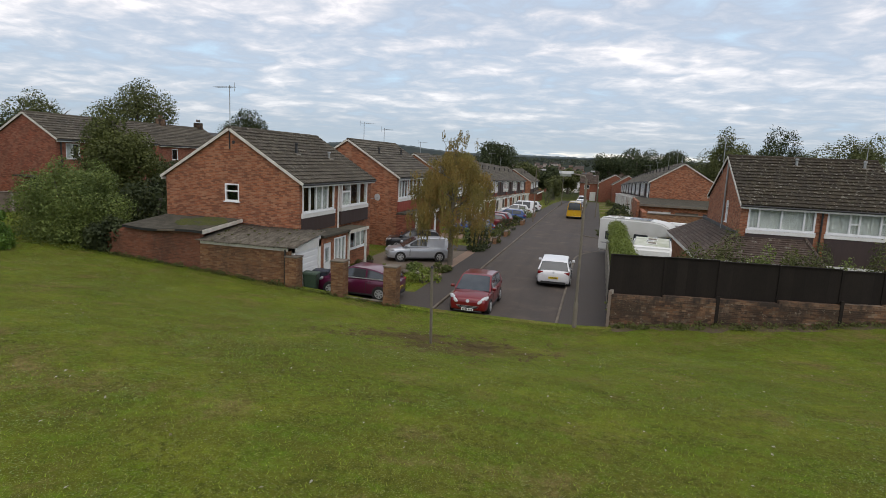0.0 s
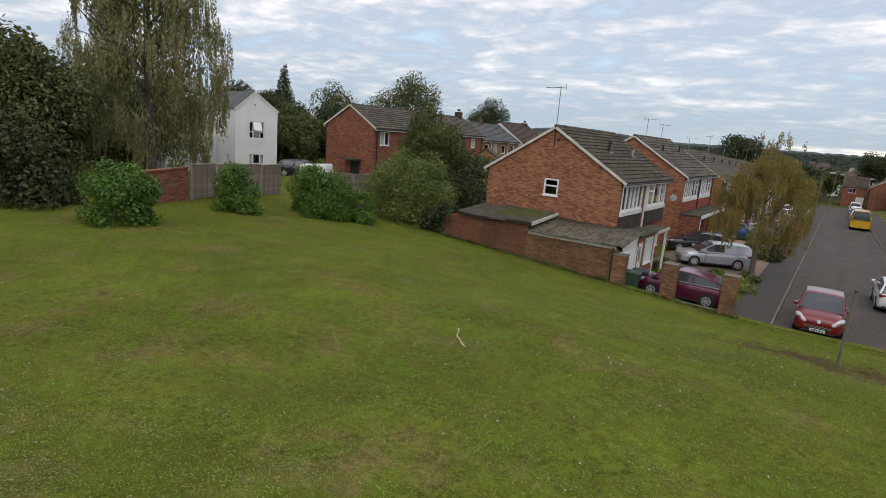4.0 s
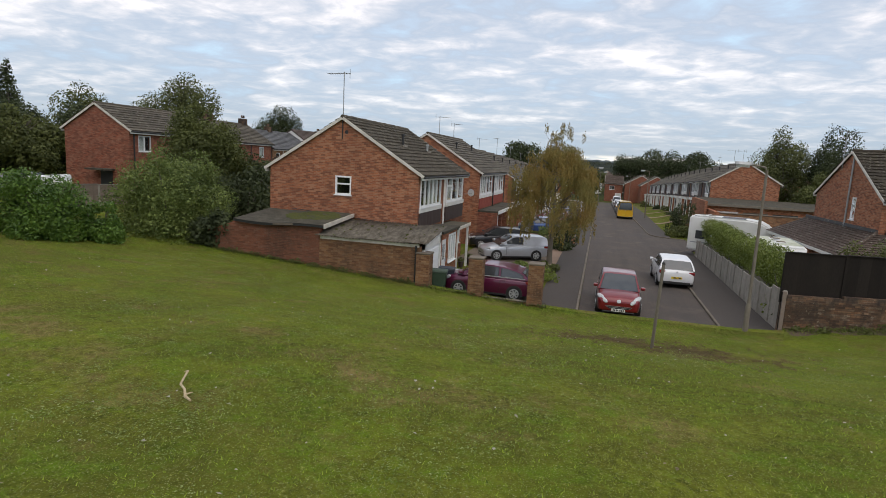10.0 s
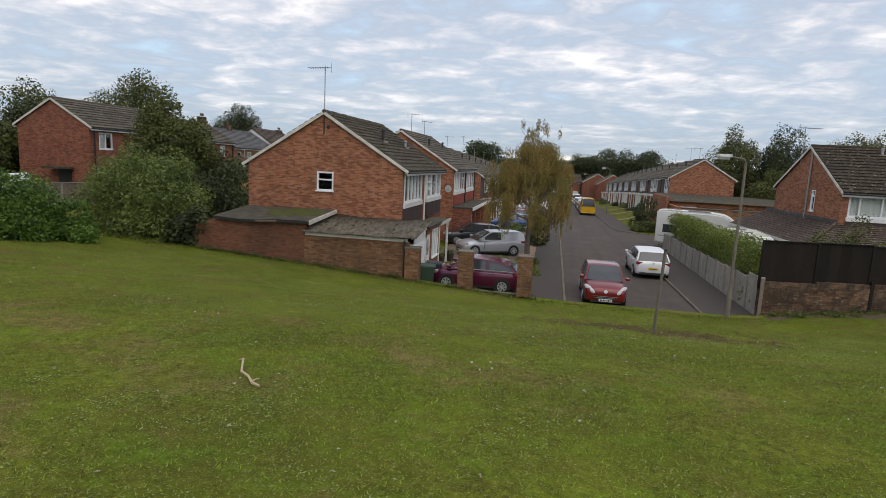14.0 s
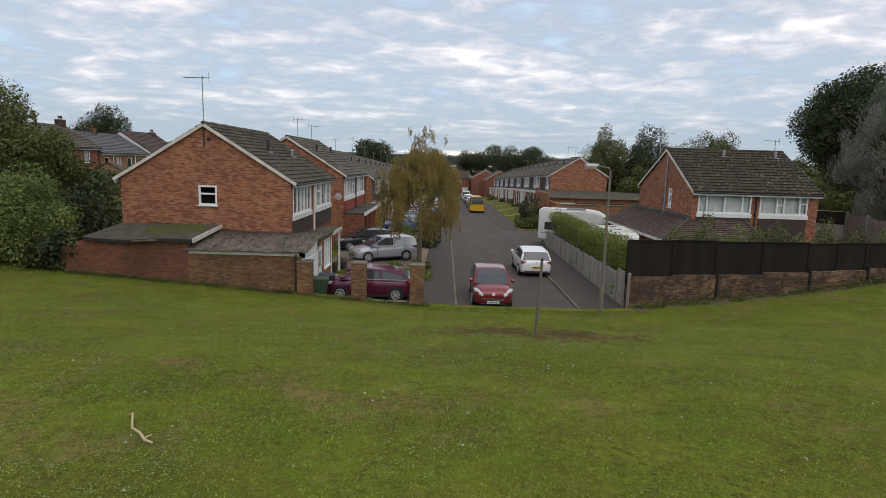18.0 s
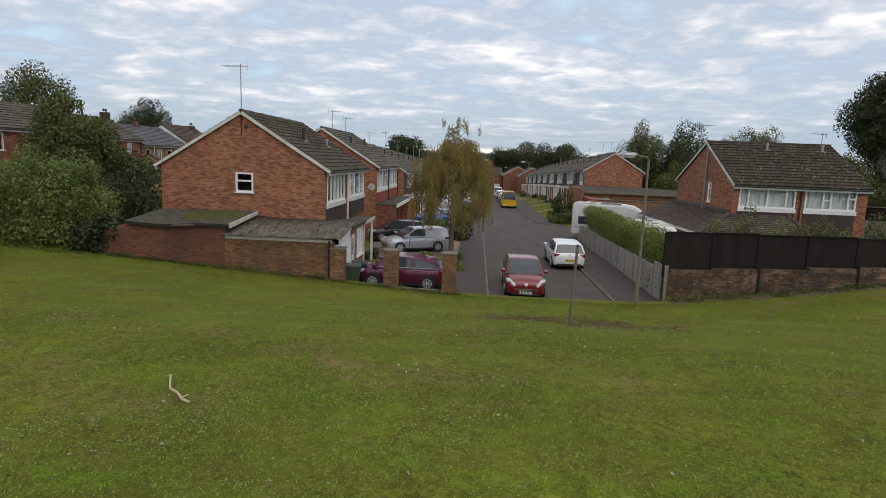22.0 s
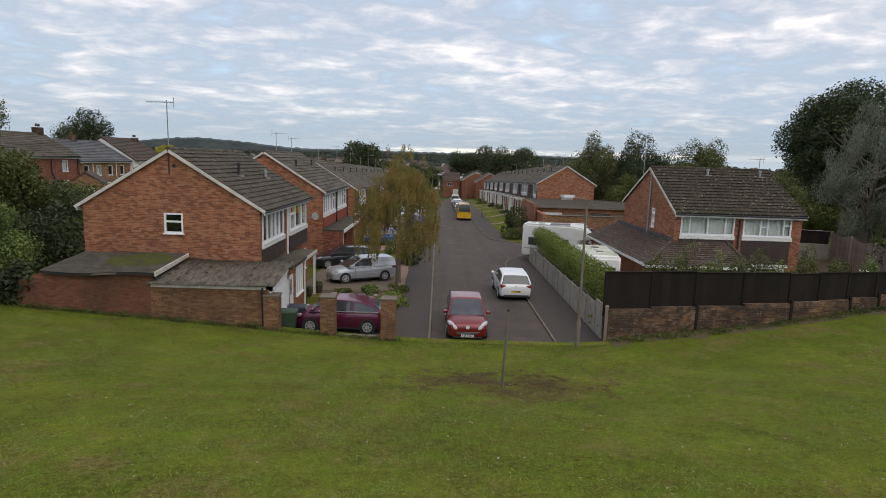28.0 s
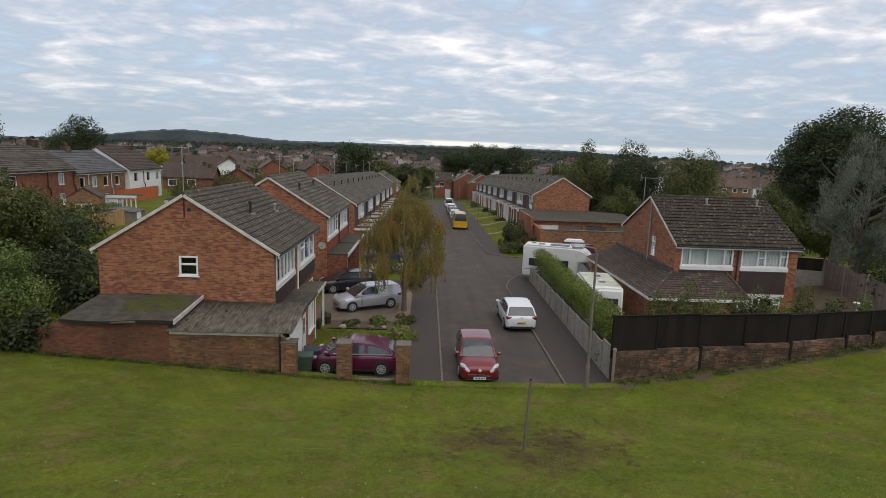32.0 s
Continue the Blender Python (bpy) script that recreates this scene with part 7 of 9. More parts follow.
for i, (x, y, r, h, m, lab) in enumerate(((-8.35, 27.6, 0.95, 0.8, M_LEAF_HEDGE, "leafy green border plant beside the pillar"), (-9.6, 30.2, 0.55, 0.6, M_LEAF_SHRUB, "low border shrub on the front garden"), (-8.2, 30.6, 0.6, 0.6, M_LEAF_MID, "low border shrub by the birch"),
                                      (-11.3, 30.2, 0.6, 0.4, M_LEAF_MID, "low border shrub before the drive"), (-7.9, 44.9, 0.9, 1.6, M_LEAF_MID, "rounded leafy front garden shrub"), (-9.6, 45.4, 1.0, 1.3, M_LEAF_SHRUB, "rounded leafy front garden shrub"), (-7.9, 51.0, 0.8, 1.4, M_LEAF_MID, "rounded leafy front garden shrub"),
                                      (-8.2, 56.0, 1.0, 1.5, M_LEAF_DARK, "dark evergreen front garden shrub"), (-8.6, 106.0, 1.5, 4.4, M_LEAF_DARK, "tall clipped evergreen beside the footway"), (-9.0, 118.0, 1.3, 3.6, M_LEAF_OLIVE, "leafy front garden shrub"), (-8.0, 61.6, 0.7, 1.2, M_LEAF_MID, "rounded leafy front garden shrub"), (-8.3, 72.5, 1.0, 1.4, M_LEAF_SHRUB, "rounded leafy front garden shrub"))):
    shrub("garden_shrub", lab, x, y, road_z(y) - 0.05, r, r, h, m, 900, 0.07, 30 + i, 9, group="front garden shrubs")

# corner planting at the turning
for i, (x, y, r, h, m, n, lab) in enumerate(((2.6, 61.0, 1.5, 3.4, M_LEAF_DARK, 2600, "dark conifer shrub at the corner of the turning"), (4.0, 58.6, 1.3, 1.7, M_LEAF_RUST, 1800, "rusty low shrub at the corner"), (2.6, 57.4, 2.0, 1.1, M_LEAF_MID, 3000, "low spreading shrub at the kerb"), (3.6, 63.4, 1.3, 2.0, M_LEAF_MID, 1800, "garden shrub by the garages"),
                                          (4.4, 57.6, 1.5, 1.4, M_LEAF_OLIVE, 2400, "spreading shrub at the corner of the turning"), (4.2, 84.0, 0.9, 1.2, M_LEAF_DARK, 700, "small dark shrub on the lawn"), (4.4, 95.0, 0.9, 1.3, M_LEAF_MID, 700, "small shrub on the lawn"), (4.0, 104.0, 0.9, 1.2, M_LEAF_DARK, 700, "small shrub on the lawn"), (2.9, 118.0, 1.3, 1.6, M_LEAF_MID, 800, "shrub at the end of the lawns"))):
    shrub("corner_shrub", lab, x, y, road_z(y) - 0.05, r, r, h, m, n, 0.10, 50 + i, 11, group="corner planting")

# clipped hedge over the concrete wall
rng = np.random.default_rng(12)
hedge = group_of("hedge", pose(0, 0, 0), "bright green privet hedge above the concrete wall", "hedge")
hb = []
for y in np.arange(24.2, 42.4, 0.42):
    for k in range(3):
        hb.append((CW(y) + (0.74, 0.72, 0.55)[k] + rng.uniform(-0.15, 0.15), y, road_z(y) + (0.75, 1.65, 2.45)[k] + rng.uniform(-0.14, 0.18) - 0.004 * (y - 24), 0.56, 0.45, 0.45))
part("foliage", leaf_mesh("foliage", hb, 44000, 0.048, M_LEAF_HEDGE, rng, 0, 0.7), M_LEAF_HEDGE, hedge)
part("woody_base", Mesh().box(CW(25) + 0.4, CW(25) + 0.7, 25, 30, 0, 1.2).box(CW(36) + 0.4, CW(36) + 0.7, 30, 41, -0.1, 1.2), M_BARK, hedge)
for i, (x, y, r, h, m) in enumerate(((1.95, 23.3, 0.75, 2.05, M_LEAF_MID), (2.0, 24.6, 0.9, 2.5, M_LEAF_HEDGE), (3.0, 24.4, 0.8, 1.8, M_LEAF_OLIVE), (2.2, 26.0, 0.8, 2.6, M_LEAF_HEDGE))):
    shrub("ivy_bush", "overgrown ivy bush at the end of the wall", x, y, 0.1, r, r, h, m, 1600, 0.075, 90 + i, 12, group="ivy bushes")
# climbers showing over the black fence
rng = np.random.default_rng(14)
for i in range(9):
    x = 4.8 + i * 1.2
    shrub("border_shrub", "straggling green border shrub behind the black fence", x, 25.4 + rng.uniform(-0.4, 0.8), 0.3, 0.95, 0.7, 3.25 + rng.uniform(-0.25, 0.35), (M_LEAF_MID, M_LEAF_OLIVE, M_LEAF_SHRUB)[i % 3], 4200, 0.055, 100 + i, 10, group="border shrubs")
weeds = group_of("wall_weeds", pose(0, 0, 0), "rough weeds and ivy along the foot of the old wall", "weeds")
wb = []
for i in range(130):
    x = rng.uniform(1.3, 17.2)
    y = fence_y(x) - 0.3 - rng.random() * 0.5
    wb.append((x, y, gz(x, y) + rng.uniform(-0.02, 0.12), 0.22, 0.15, rng.uniform(0.06, 0.26)))
tagged(part("leaves", leaf_mesh("leaves", wb, 5600, 0.045, M_LEAF_MID, rng), M_LEAF_MID, weeds), kind="stuff")
wb = [(x, 21.22 - rng.random() * 0.15, bank_edge(x) + rng.uniform(0.0, 0.12), 0.3, 0.1, rng.uniform(0.06, 0.18)) for x in rng.uniform(-23, -7.6, 110)]
weeds2 = group_of("wall_weeds", pose(0, 0, 0), "long grass and weeds at the foot of the garage wall", "weeds")
tagged(part("leaves", leaf_mesh("leaves", wb, 3600, 0.045, M_LEAF_MID, rng), M_LEAF_MID, weeds2), kind="stuff")

# right side: tall dark tree and silver tree behind the garden fence
tree("broadleaf_tree", "tall dense dark green tree behind the garden", 24.3, 40.8, 0.5, 14.0, 5.0, 5.0, M_LEAF_DARK, 85000, 0.075, 5, 0.4, 120, taper=0.12, share=0.27)
tree("silver_tree", "tall silvery grey-leaved tree with bare twigs", 20.6, 33.7, 1.6, 11.8, 3.6, 5.4, M_LEAF_SILVER, 24000, 0.062, 6, 0.2, 85, taper=0.3, share=0.15, limbs=26, droop=0.35, bark=M_BARK)
shrub("large_bush", "dark green bush against the end of the black fence", 18.8, 24.4, 1.4, 1.9, 1.7, 3.5, M_LEAF_LAUREL, 6000, 0.10, 61, 20)
shrub("round_evergreen", "large round dark evergreen behind the grey fence", 21.6, 29.6, 0.8, 2.7, 2.4, 4.9, M_LEAF_DARK, 9000, 0.11, 63, 28)
shrub("garden_shrub", "pale leafy shrub behind the garden fence", 22.8, 33.0, 0.8, 2.2, 2.0, 5.2, M_LEAF_HEDGE, 4000, 0.11, 64, 20)
shrub("garden_shrub", "leafy green shrub behind the garden fence", 26.5, 33.5, 0.8, 3.0, 2.4, 4.6, M_LEAF_MID, 5000, 0.12, 65, 22)
shrub("garden_shrub", "leafy green shrub beyond the garden fence", 25.0, 27.0, 1.2, 3.0, 2.4, 4.2, M_LEAF_MID, 5000, 0.12, 66, 22)
shrub("conifer_hedge", "clipped green conifer hedge behind the garden", 18.5, 41.5, 0.0, 3.6, 1.5, 4.2, M_LEAF_DARK, 9000, 0.10, 62, 18)
for i, (x, y, h, r, m, lab) in enumerate(((16.8, 82, 12.6, 4.0, M_LEAF_OLIVE, "pale leafy tree behind the terrace"), (22.5, 80, 12.4, 4.4, M_LEAF_DARK, "dark tree behind the mossy-roofed house"), (28.0, 74, 12.2, 4.6, M_LEAF_OLIVE, "olive green tree behind the mossy-roofed house"), (18.0, 70, 7.0, 3.0, M_LEAF_MID, "shrubby tree by the garages"),
                                       (36.0, 66, 9.0, 4.5, M_LEAF_OLIVE, "leafy tree beyond the gardens"), (33, 54, 8.0, 4.0, M_LEAF_MID, "leafy tree beyond the gardens"), (44, 60, 9, 4.5, M_LEAF_MID, "leafy tree beyond the gardens"))):
    tree("garden_tree", lab, x, y, -0.6, h, r, h * 0.45, m, 32000, 0.088, 200 + i, 0.25, 44, taper=0.3, group="garden trees")
for i, (x, y, h, r, m) in enumerate(((3.5, 215, 14, 7, M_LEAF_DARK), (13, 212, 17.0, 8.5, M_LEAF_DARK), (25, 208, 15.5, 8.5, M_LEAF_DARK), (-26.5, 150, 15.2, 7.0, M_LEAF_DARK), (-8.5, 178, 8, 4, M_LEAF_OLIVE), (-14, 172, 8, 5, M_LEAF_DARK), (-20, 160, 8.5, 5, M_LEAF_OLIVE), (-10.2, 143, 6.0, 2.2, M_LEAF_OLIVE), (34, 170, 10, 6, M_LEAF_OLIVE), (20, 150, 7.5, 4.5, M_LEAF_MID))):
    tree("tall_tree", "tall dark tree beyond the end of the road", x, y, -1.8, h, r, h * 0.42, m, 7000, 0.24, 230 + i, 0.35, 34, taper=0.25, group="distant trees")

# left: the shrubbery at the top of the bank
shrub("laurel_bush", "glossy green laurel bush on the grass bank", -27.4, 16.4, gz(-27.4, 16.4) - 0.15, 1.75, 1.6, 2.85, M_LEAF_LAUREL, 24000, 0.062, 70, 34, share=0.40)
shrub("laurel_bush", "smaller bright laurel bush beside the large one", -26.0, 18.0, gz(-26.0, 18.0) - 0.15, 0.9, 0.9, 1.9, M_LEAF_LAUREL, 10000, 0.058, 71, 20, share=0.42)
shrub("large_shrub", "broad rounded olive-green shrub above the old wall", -26.2, 22.4, gz(-26.2, 22.4) - 0.35, 3.1, 2.4, 4.5, M_LEAF_SHRUB, 42000, 0.06, 72, 48, share=0.36)
shrub("ivy_mound", "ivy hanging over the end of the brick wall", -23.4, 21.7, 1.2, 1.0, 0.9, 1.9, M_LEAF_DARK, 2600, 0.10, 73, 14)
tree("garden_tree", "full green garden tree behind the shrubs", -29.5, 28.7, 1.9, 7.0, 2.9, 3.4, M_LEAF_MID, 30000, 0.066, 74, 0.22, 50, taper=0.45, share=0.30)
shrub("dark_shrub", "dark evergreen shrubs behind the brick store", -25.3, 27.0, 1.0, 2.3, 1.8, 3.9, M_LEAF_DARK, 4200, 0.12, 75, 20)
shrub("dark_shrub", "dark evergreen shrubs along the side garden", -29.6, 33.5, 1.4, 2.4, 2.4, 4.0, M_LEAF_DARK, 6000, 0.13, 82, 22)
shrub("dark_shrub", "dark evergreen shrub against the house", -23.6, 30.5, 0.6, 1.6, 2.4, 3.4, M_LEAF_DARK, 3000, 0.12, 76, 16)
shrub("round_bush", "round dark green bush on the grass bank", -27.9, 11.5, gz(-27.9, 11.5) - 0.1, 1.25, 1.15, 2.15, M_LEAF_LAUREL, 8000, 0.062, 77, 20, share=0.42)
shrub("round_bush", "round dark green bush before the red wall", -25.5, 5.0, gz(-25.5, 5.0) - 0.1, 1.45, 1.3, 2.2, M_LEAF_LAUREL, 9000, 0.065, 78, 22, share=0.42)
# the weeping birch: curtains of thin hanging strands from a domed crown
rng = np.random.default_rng(79)
wt = group_of("weeping_tree", pose(-35.1, 11.4, 2.6), "large weeping birch with hanging curtains of leaves", "tree")
part("trunk", trunk_mesh(rng, 12.6, 0.3, 3.2, 18), M_BARK, wt, smooth=True)
strands, core = [], []
for i in range(150):
    h = 2.6 + 12.0 * rng.random() ** 0.8
    reach = 3.7 * math.sqrt(max(0.06, 1 - ((h - 6.5) / 8.4) ** 2)) * rng.uniform(0.55, 1.05)
    a = rng.uniform(0, 2 * math.pi)
    px, py = reach * math.cos(a), reach * math.sin(a)
    for k in range(8):
        ln = rng.uniform(0.5, 1.35)
        strands.append((px + rng.normal() * 0.26, py + rng.normal() * 0.26, max(1.0, h - ln * 0.8 + rng.normal() * 0.25), 0.10, 0.10, ln))
    core.append((px * 0.5, py * 0.5, h - 0.6, 0.8, 0.8, 1.1))
part("crown", leaf_mesh("crown", strands, 90000, 0.062, M_LEAF_WILLOW, rng, 0.35, 0.2), M_LEAF_WILLOW, wt)
part("inner_crown", leaf_mesh("inner_crown", core, 20000, 0.10, M_LEAF_WILLOW, rng, 0.35, 0.4), M_LEAF_WILLOW, wt)
tree("broadleaf_tree", "dark overgrown tree at the edge of the bank", -34.6, 5.0, 2.8, 7.0, 3.4, 3.5, M_LEAF_OLIVE, 26000, 0.088, 80, 0.28, 40, taper=0.3)
shrub("overgrown_thicket", "dark thicket under the trees", -31.0, 3.6, 2.7, 2.6, 2.2, 3.6, M_LEAF_DARK, 8000, 0.10, 81, 24)
for i, (x, y, h, r, m, lab) in enumerate(((-57.0, 60, 13.6, 5.6, M_LEAF_OLIVE, "broad tree behind the brick houses"), (-60.5, 50, 10.5, 4.8, M_LEAF_OLIVE, "broad tree behind the brick houses"), (-64, 38, 9.6, 5.0, M_LEAF_DARK, "dark tree behind the white house"), (-56, 31, 8.8, 4.4, M_LEAF_DARK, "dark tree beside the white house"),
                                       (-59.5, 87, 12.4, 4.2, M_LEAF_DARK, "round dark tree behind the terrace"), (-50.5, 40, 8.0, 4.0, M_LEAF_DARK, "dark leafy back garden tree"), (-74, 30, 9, 6, M_LEAF_DARK, "dark tree behind the white house"), (-60, 22, 8, 5, M_LEAF_DARK, "dark tree beside the white house"), (-57, 37, 8.4, 4.6, M_LEAF_DARK, "dark tree behind the white house"), (-51, 34, 7.4, 3.6, M_LEAF_MID, "leafy tree between the white and brick houses"), (-68, 45, 9.8, 6, M_LEAF_DARK, "dark tree behind the roofs"), (-47, 15, 9.5, 5.5, M_LEAF_DARK, "dark tree behind the weeping birch"), (-42, 6, 9.0, 5.0, M_LEAF_DARK, "dark tree behind the red wall"))):
    tree("garden_tree", lab, x, y, 1.2, h, r, h * 0.42, m, 17000, 0.105, 260 + i, 0.3, 36, taper=0.25, group="garden trees")
# tall pointed conifer
rng = np.random.default_rng(33)
con = group_of("conifer", pose(-60, 40.5, 1.2), "tall pointed dark conifer behind the white house", "tree")
part("trunk", Mesh().tube([(0, 0, -0.3), (0, 0, 11.2)], [0.3, 0.04], 8), M_BARK, con)
cb = [(2.4 * (1 - z / 12.2) * math.cos(a), 2.4 * (1 - z / 12.2) * math.sin(a), z, 1.1 * (1.1 - z / 12.2), 1.1 * (1.1 - z / 12.2), 0.7) for z in np.arange(0.8, 11.8, 0.5) for a in rng.uniform(0, 6.28, 7)]
part("crown", leaf_mesh("crown", cb, 11000, 0.13, M_LEAF_DARK, rng), M_LEAF_DARK, con)
tree("garden_tree", "bright yellow-leaved tree among the far roofs", -63.4, 120, 1.5, 8.0, 2.2, 2.3, M_LEAF_YELLOW, 6000, 0.11, 300, 0.2, 20)

random.seed(17)
for i in range(5):
    x = -11.6 + i * 0.75 + random.uniform(-0.1, 0.1)
    r = random.uniform(0.10, 0.22)
    ring = lambda k, z: [(r * k * math.cos(6.283 * j / 7) * (1 + 0.15 * ((j * 5 + i) % 3)), r * k * math.sin(6.283 * j / 7), z) for j in range(7)]
    thing("border_stone", Mesh().loft([ring(0.9, -0.05), ring(1.0, r * 0.4), ring(0.6, r * 0.8)]), (M_CONCRETE, M_KERB, M_BARK)[i % 3], "rough pale stone edging the flower bed", "stone", "bed edging", bevel=0.02, m=pose(x, 29.5 + 0.15 * (i % 2), road_z(29.5) + 0.04))
for x, y, r, h in ((-12.9, 29.3, 0.16, 0.3), (-12.6, 30.4, 0.2, 0.35), (-13.0, 31.2, 0.14, 0.28)):
    p = group_of("plant_pot", pose(x, y, road_z(y)), "brown plant pot beside the porch", "pot", "pots")
    part("pot", Mesh().tube([(0, 0, 0), (0, 0, h), (0, 0, h + 0.03)], [r * 0.75, r, r * 1.08], 12), M_PANEL_BROWN, p)
    part("plant", leaf_mesh("plant", [(0, 0, h + 0.12, r, r, 0.16)], 120, 0.05, M_LEAF_MID, np.random.default_rng(int(x * -10))), M_LEAF_MID, p)
# ---- houses on the left behind the shrubs ----
l0 = group_of("house", pose(-37.2, 31.2, 2.1, 0, 0, 90), "red brick house with white bargeboards behind the shrubs", "house")
house_shell(l0, 9.5, 5.6, 4.75, 6.4, M_BRICK_RED, M_TILE, front_holes=[(0.8, 2.0, 3.3, 4.4), (6.5, 8.0, 3.3, 4.4)])
window(l0, 0.8, 2.0, 3.3, 4.4, 0.02, (1, 1), None, 0.5)
window(l0, 6.5, 8.0, 3.3, 4.4, 0.02, (1, 1, 1), None, 0.5)
drainpipe(l0, [(0.35, -0.08, 4.6), (0.35, -0.08, 0)], 0.05)
part("porch_roof", Mesh().box(-0.9, -0.002, 1.3, 3.0, 1.9, 2.02), M_FELT, l0, "dark canopy over the side door")
part("side_door", Mesh().box(-0.05, -0.002, 1.5, 2.5, 0, 1.85), M_BLACK, l0)

wh = group_of("white_house", pose(-45.26, 23.66, 2.1, 0, 0, 73) @ Matrix.Diagonal((0.87, 1.0, 1.0, 1.0)), "white rendered cottage with gable and open window", "house")
WHG = [(1.25, 2.75, 3.05, 4.45), (1.25, 2.75, 0.4, 1.85)]
part("gable_wall", holed_wall(0, 4.0, -0.8, 5.35, WHG, 0, 0.26, (1.8, 6.7)), M_RENDER, wh)
part("side_wall", Mesh().box(3.74, 4.0, 0.26, 8, -0.8, 5.35), M_RENDER, wh)
sw = holed_wall(0.26, 8, -0.8, 5.35, [(1.5, 2.5, 0.4, 1.7), (4.5, 5.5, 3.0, 4.2)], 0, 0.26)
sw.v = [(y, x, z) for x, y, z in sw.v]
sw.f = [tuple(reversed(q)) for q in sw.f]
part("side_wall", sw, M_RENDER, wh)
# near-black block fills the cottage in place of shaded rooms
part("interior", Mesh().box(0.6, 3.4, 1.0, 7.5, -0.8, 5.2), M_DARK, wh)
for z0, z1 in ((3.05, 4.45), (0.4, 1.85)):
    window(wh, 1.25, 2.75, z0, z1, 0.04, (1, 2, 1), (0.4, 0.42, 0.4), 0.5, bar=0.09)
window(wh, 1.5, 2.5, 0.4, 1.7, 0.04, (1, 1), None, 0.5, f=lambda x, y, z: (y, x, z))
window(wh, 4.5, 5.5, 3.0, 4.2, 0.04, (1, 1), None, 0.5, f=lambda x, y, z: (y, x, z))
part("open_sash", Mesh().prism([(1.62, -0.02, 4.36), (2.38, -0.02, 4.36), (2.38, -0.34, 3.72), (1.62, -0.34, 3.72)], [(1.62, -0.06, 4.38), (2.38, -0.06, 4.38), (2.38, -0.38, 3.74), (1.62, -0.38, 3.74)]), M_UPVC, wh, "top-hung sash standing open")
for a, b in (((4.1, 5.28), (1.8, 6.72)), ((1.8, 6.72), (-0.12, 5.26))):
    part("roof", Mesh().prism([(a[0], -0.04, a[1] + 0.04), (b[0], -0.04, b[1] + 0.04), (b[0], -0.04, b[1] + 0.14), (a[0], -0.04, a[1] + 0.14)], [(a[0], 8.1, a[1] + 0.04), (b[0], 8.1, b[1] + 0.04), (b[0], 8.1, b[1] + 0.14), (a[0], 8.1, a[1] + 0.14)]), M_SLATE, wh)
    part("verge", Mesh().prism([(a[0], -0.08, a[1] - 0.04), (b[0], -0.08, b[1] - 0.04), (b[0], -0.08, b[1] + 0.10), (a[0], -0.08, a[1] + 0.10)], [(a[0], -0.042, a[1] - 0.04), (b[0], -0.042, b[1] - 0.04), (b[0], -0.042, b[1] + 0.10), (a[0], -0.042, a[1] + 0.10)]), M_WHITE, wh)
part("vent", Mesh().disc((1.8, -0.01, 5.75), (0, 1, 0), 0.09, 0.03, 12), M_STEEL, wh)
ww = group_of("white_wing", pose(-49.2, 17.6, 2.2, 0, 0, 45), "lower white wing of the cottage under the weeping tree", "house")
part("wall", holed_wall(0, 4.4, -0.8, 4.2, [(2.2, 3.4, 0.3, 1.7), (0.6, 1.8, 2.8, 3.9)], 0, 0.26), M_RENDER, ww)
part("wall_back", Mesh().box(0, 4.4, 5, 5.2, -0.8, 4.2), M_RENDER, ww)
part("roof", Mesh().prism([(-0.2, -0.2, 4.2), (4.5, -0.2, 4.2), (4.5, 2.6, 5.6), (-0.2, 2.6, 5.6)], [(-0.2, -0.1, 4.32), (4.5, -0.1, 4.32), (4.5, 2.6, 5.74), (-0.2, 2.6, 5.74)]), M_SLATE, ww)
window(ww, 2.2, 3.4, 0.3, 1.7, 0.04, (1, 1))
window(ww, 0.6, 1.8, 2.8, 3.9, 0.04, (1, 1))

random.seed(31)
fence_run("panel_fence", "weathered brown panel fence with concrete posts", [(-31.0, 11.2), (-32.0, 14.6), (-32.6, 18.0)], lambda x, y: gz(x, y) + 1.75, lambda x, y: gz(x, y) + 0.02, "h", M_FENCE_GREY, post_mat=M_CONCRETE, batten=0.14)
fence_run("panel_fence", "low weathered panel fence beside the brick house", [(-33.4, 22.4), (-32.2, 26.4)], lambda x, y: gz(x, y) + 1.15, lambda x, y: gz(x, y) + 0.02, "h", M_FENCE_GREY, post_mat=M_CONCRETE, batten=0.14)
car("dark_saloon", "dark car parked beside the white cottage", pose(-41.6, 27.6, 2.3, 0, 0, 30), M_PAINT_BLACK, 4.2, 1.74, 1.45, 0.93, HATCH, HATCH_CAB, hatch_cuts)
rw = group_of("red_wall", pose(0, 0, 0), "low red brick wall with panel gate under the trees", "wall")
part("courses", Mesh().prism([(-28.6, 6.9, 2.5), (-30.9, 11.0, 2.5), (-31.1, 10.9, 2.5), (-28.8, 6.8, 2.5)][::-1], [(-28.6, 6.9, 4.2), (-30.9, 11.0, 4.2), (-31.1, 10.9, 4.2), (-28.8, 6.8, 4.2)][::-1]), M_BRICK_RED, rw)
part("coping", Mesh().prism([(-28.55, 6.9, 4.202), (-30.85, 11.0, 4.202), (-31.15, 10.9, 4.202), (-28.85, 6.8, 4.202)][::-1], [(-28.55, 6.9, 4.28), (-30.85, 11.0, 4.28), (-31.15, 10.9, 4.28), (-28.85, 6.8, 4.28)][::-1]), M_BRICK_RED, rw)
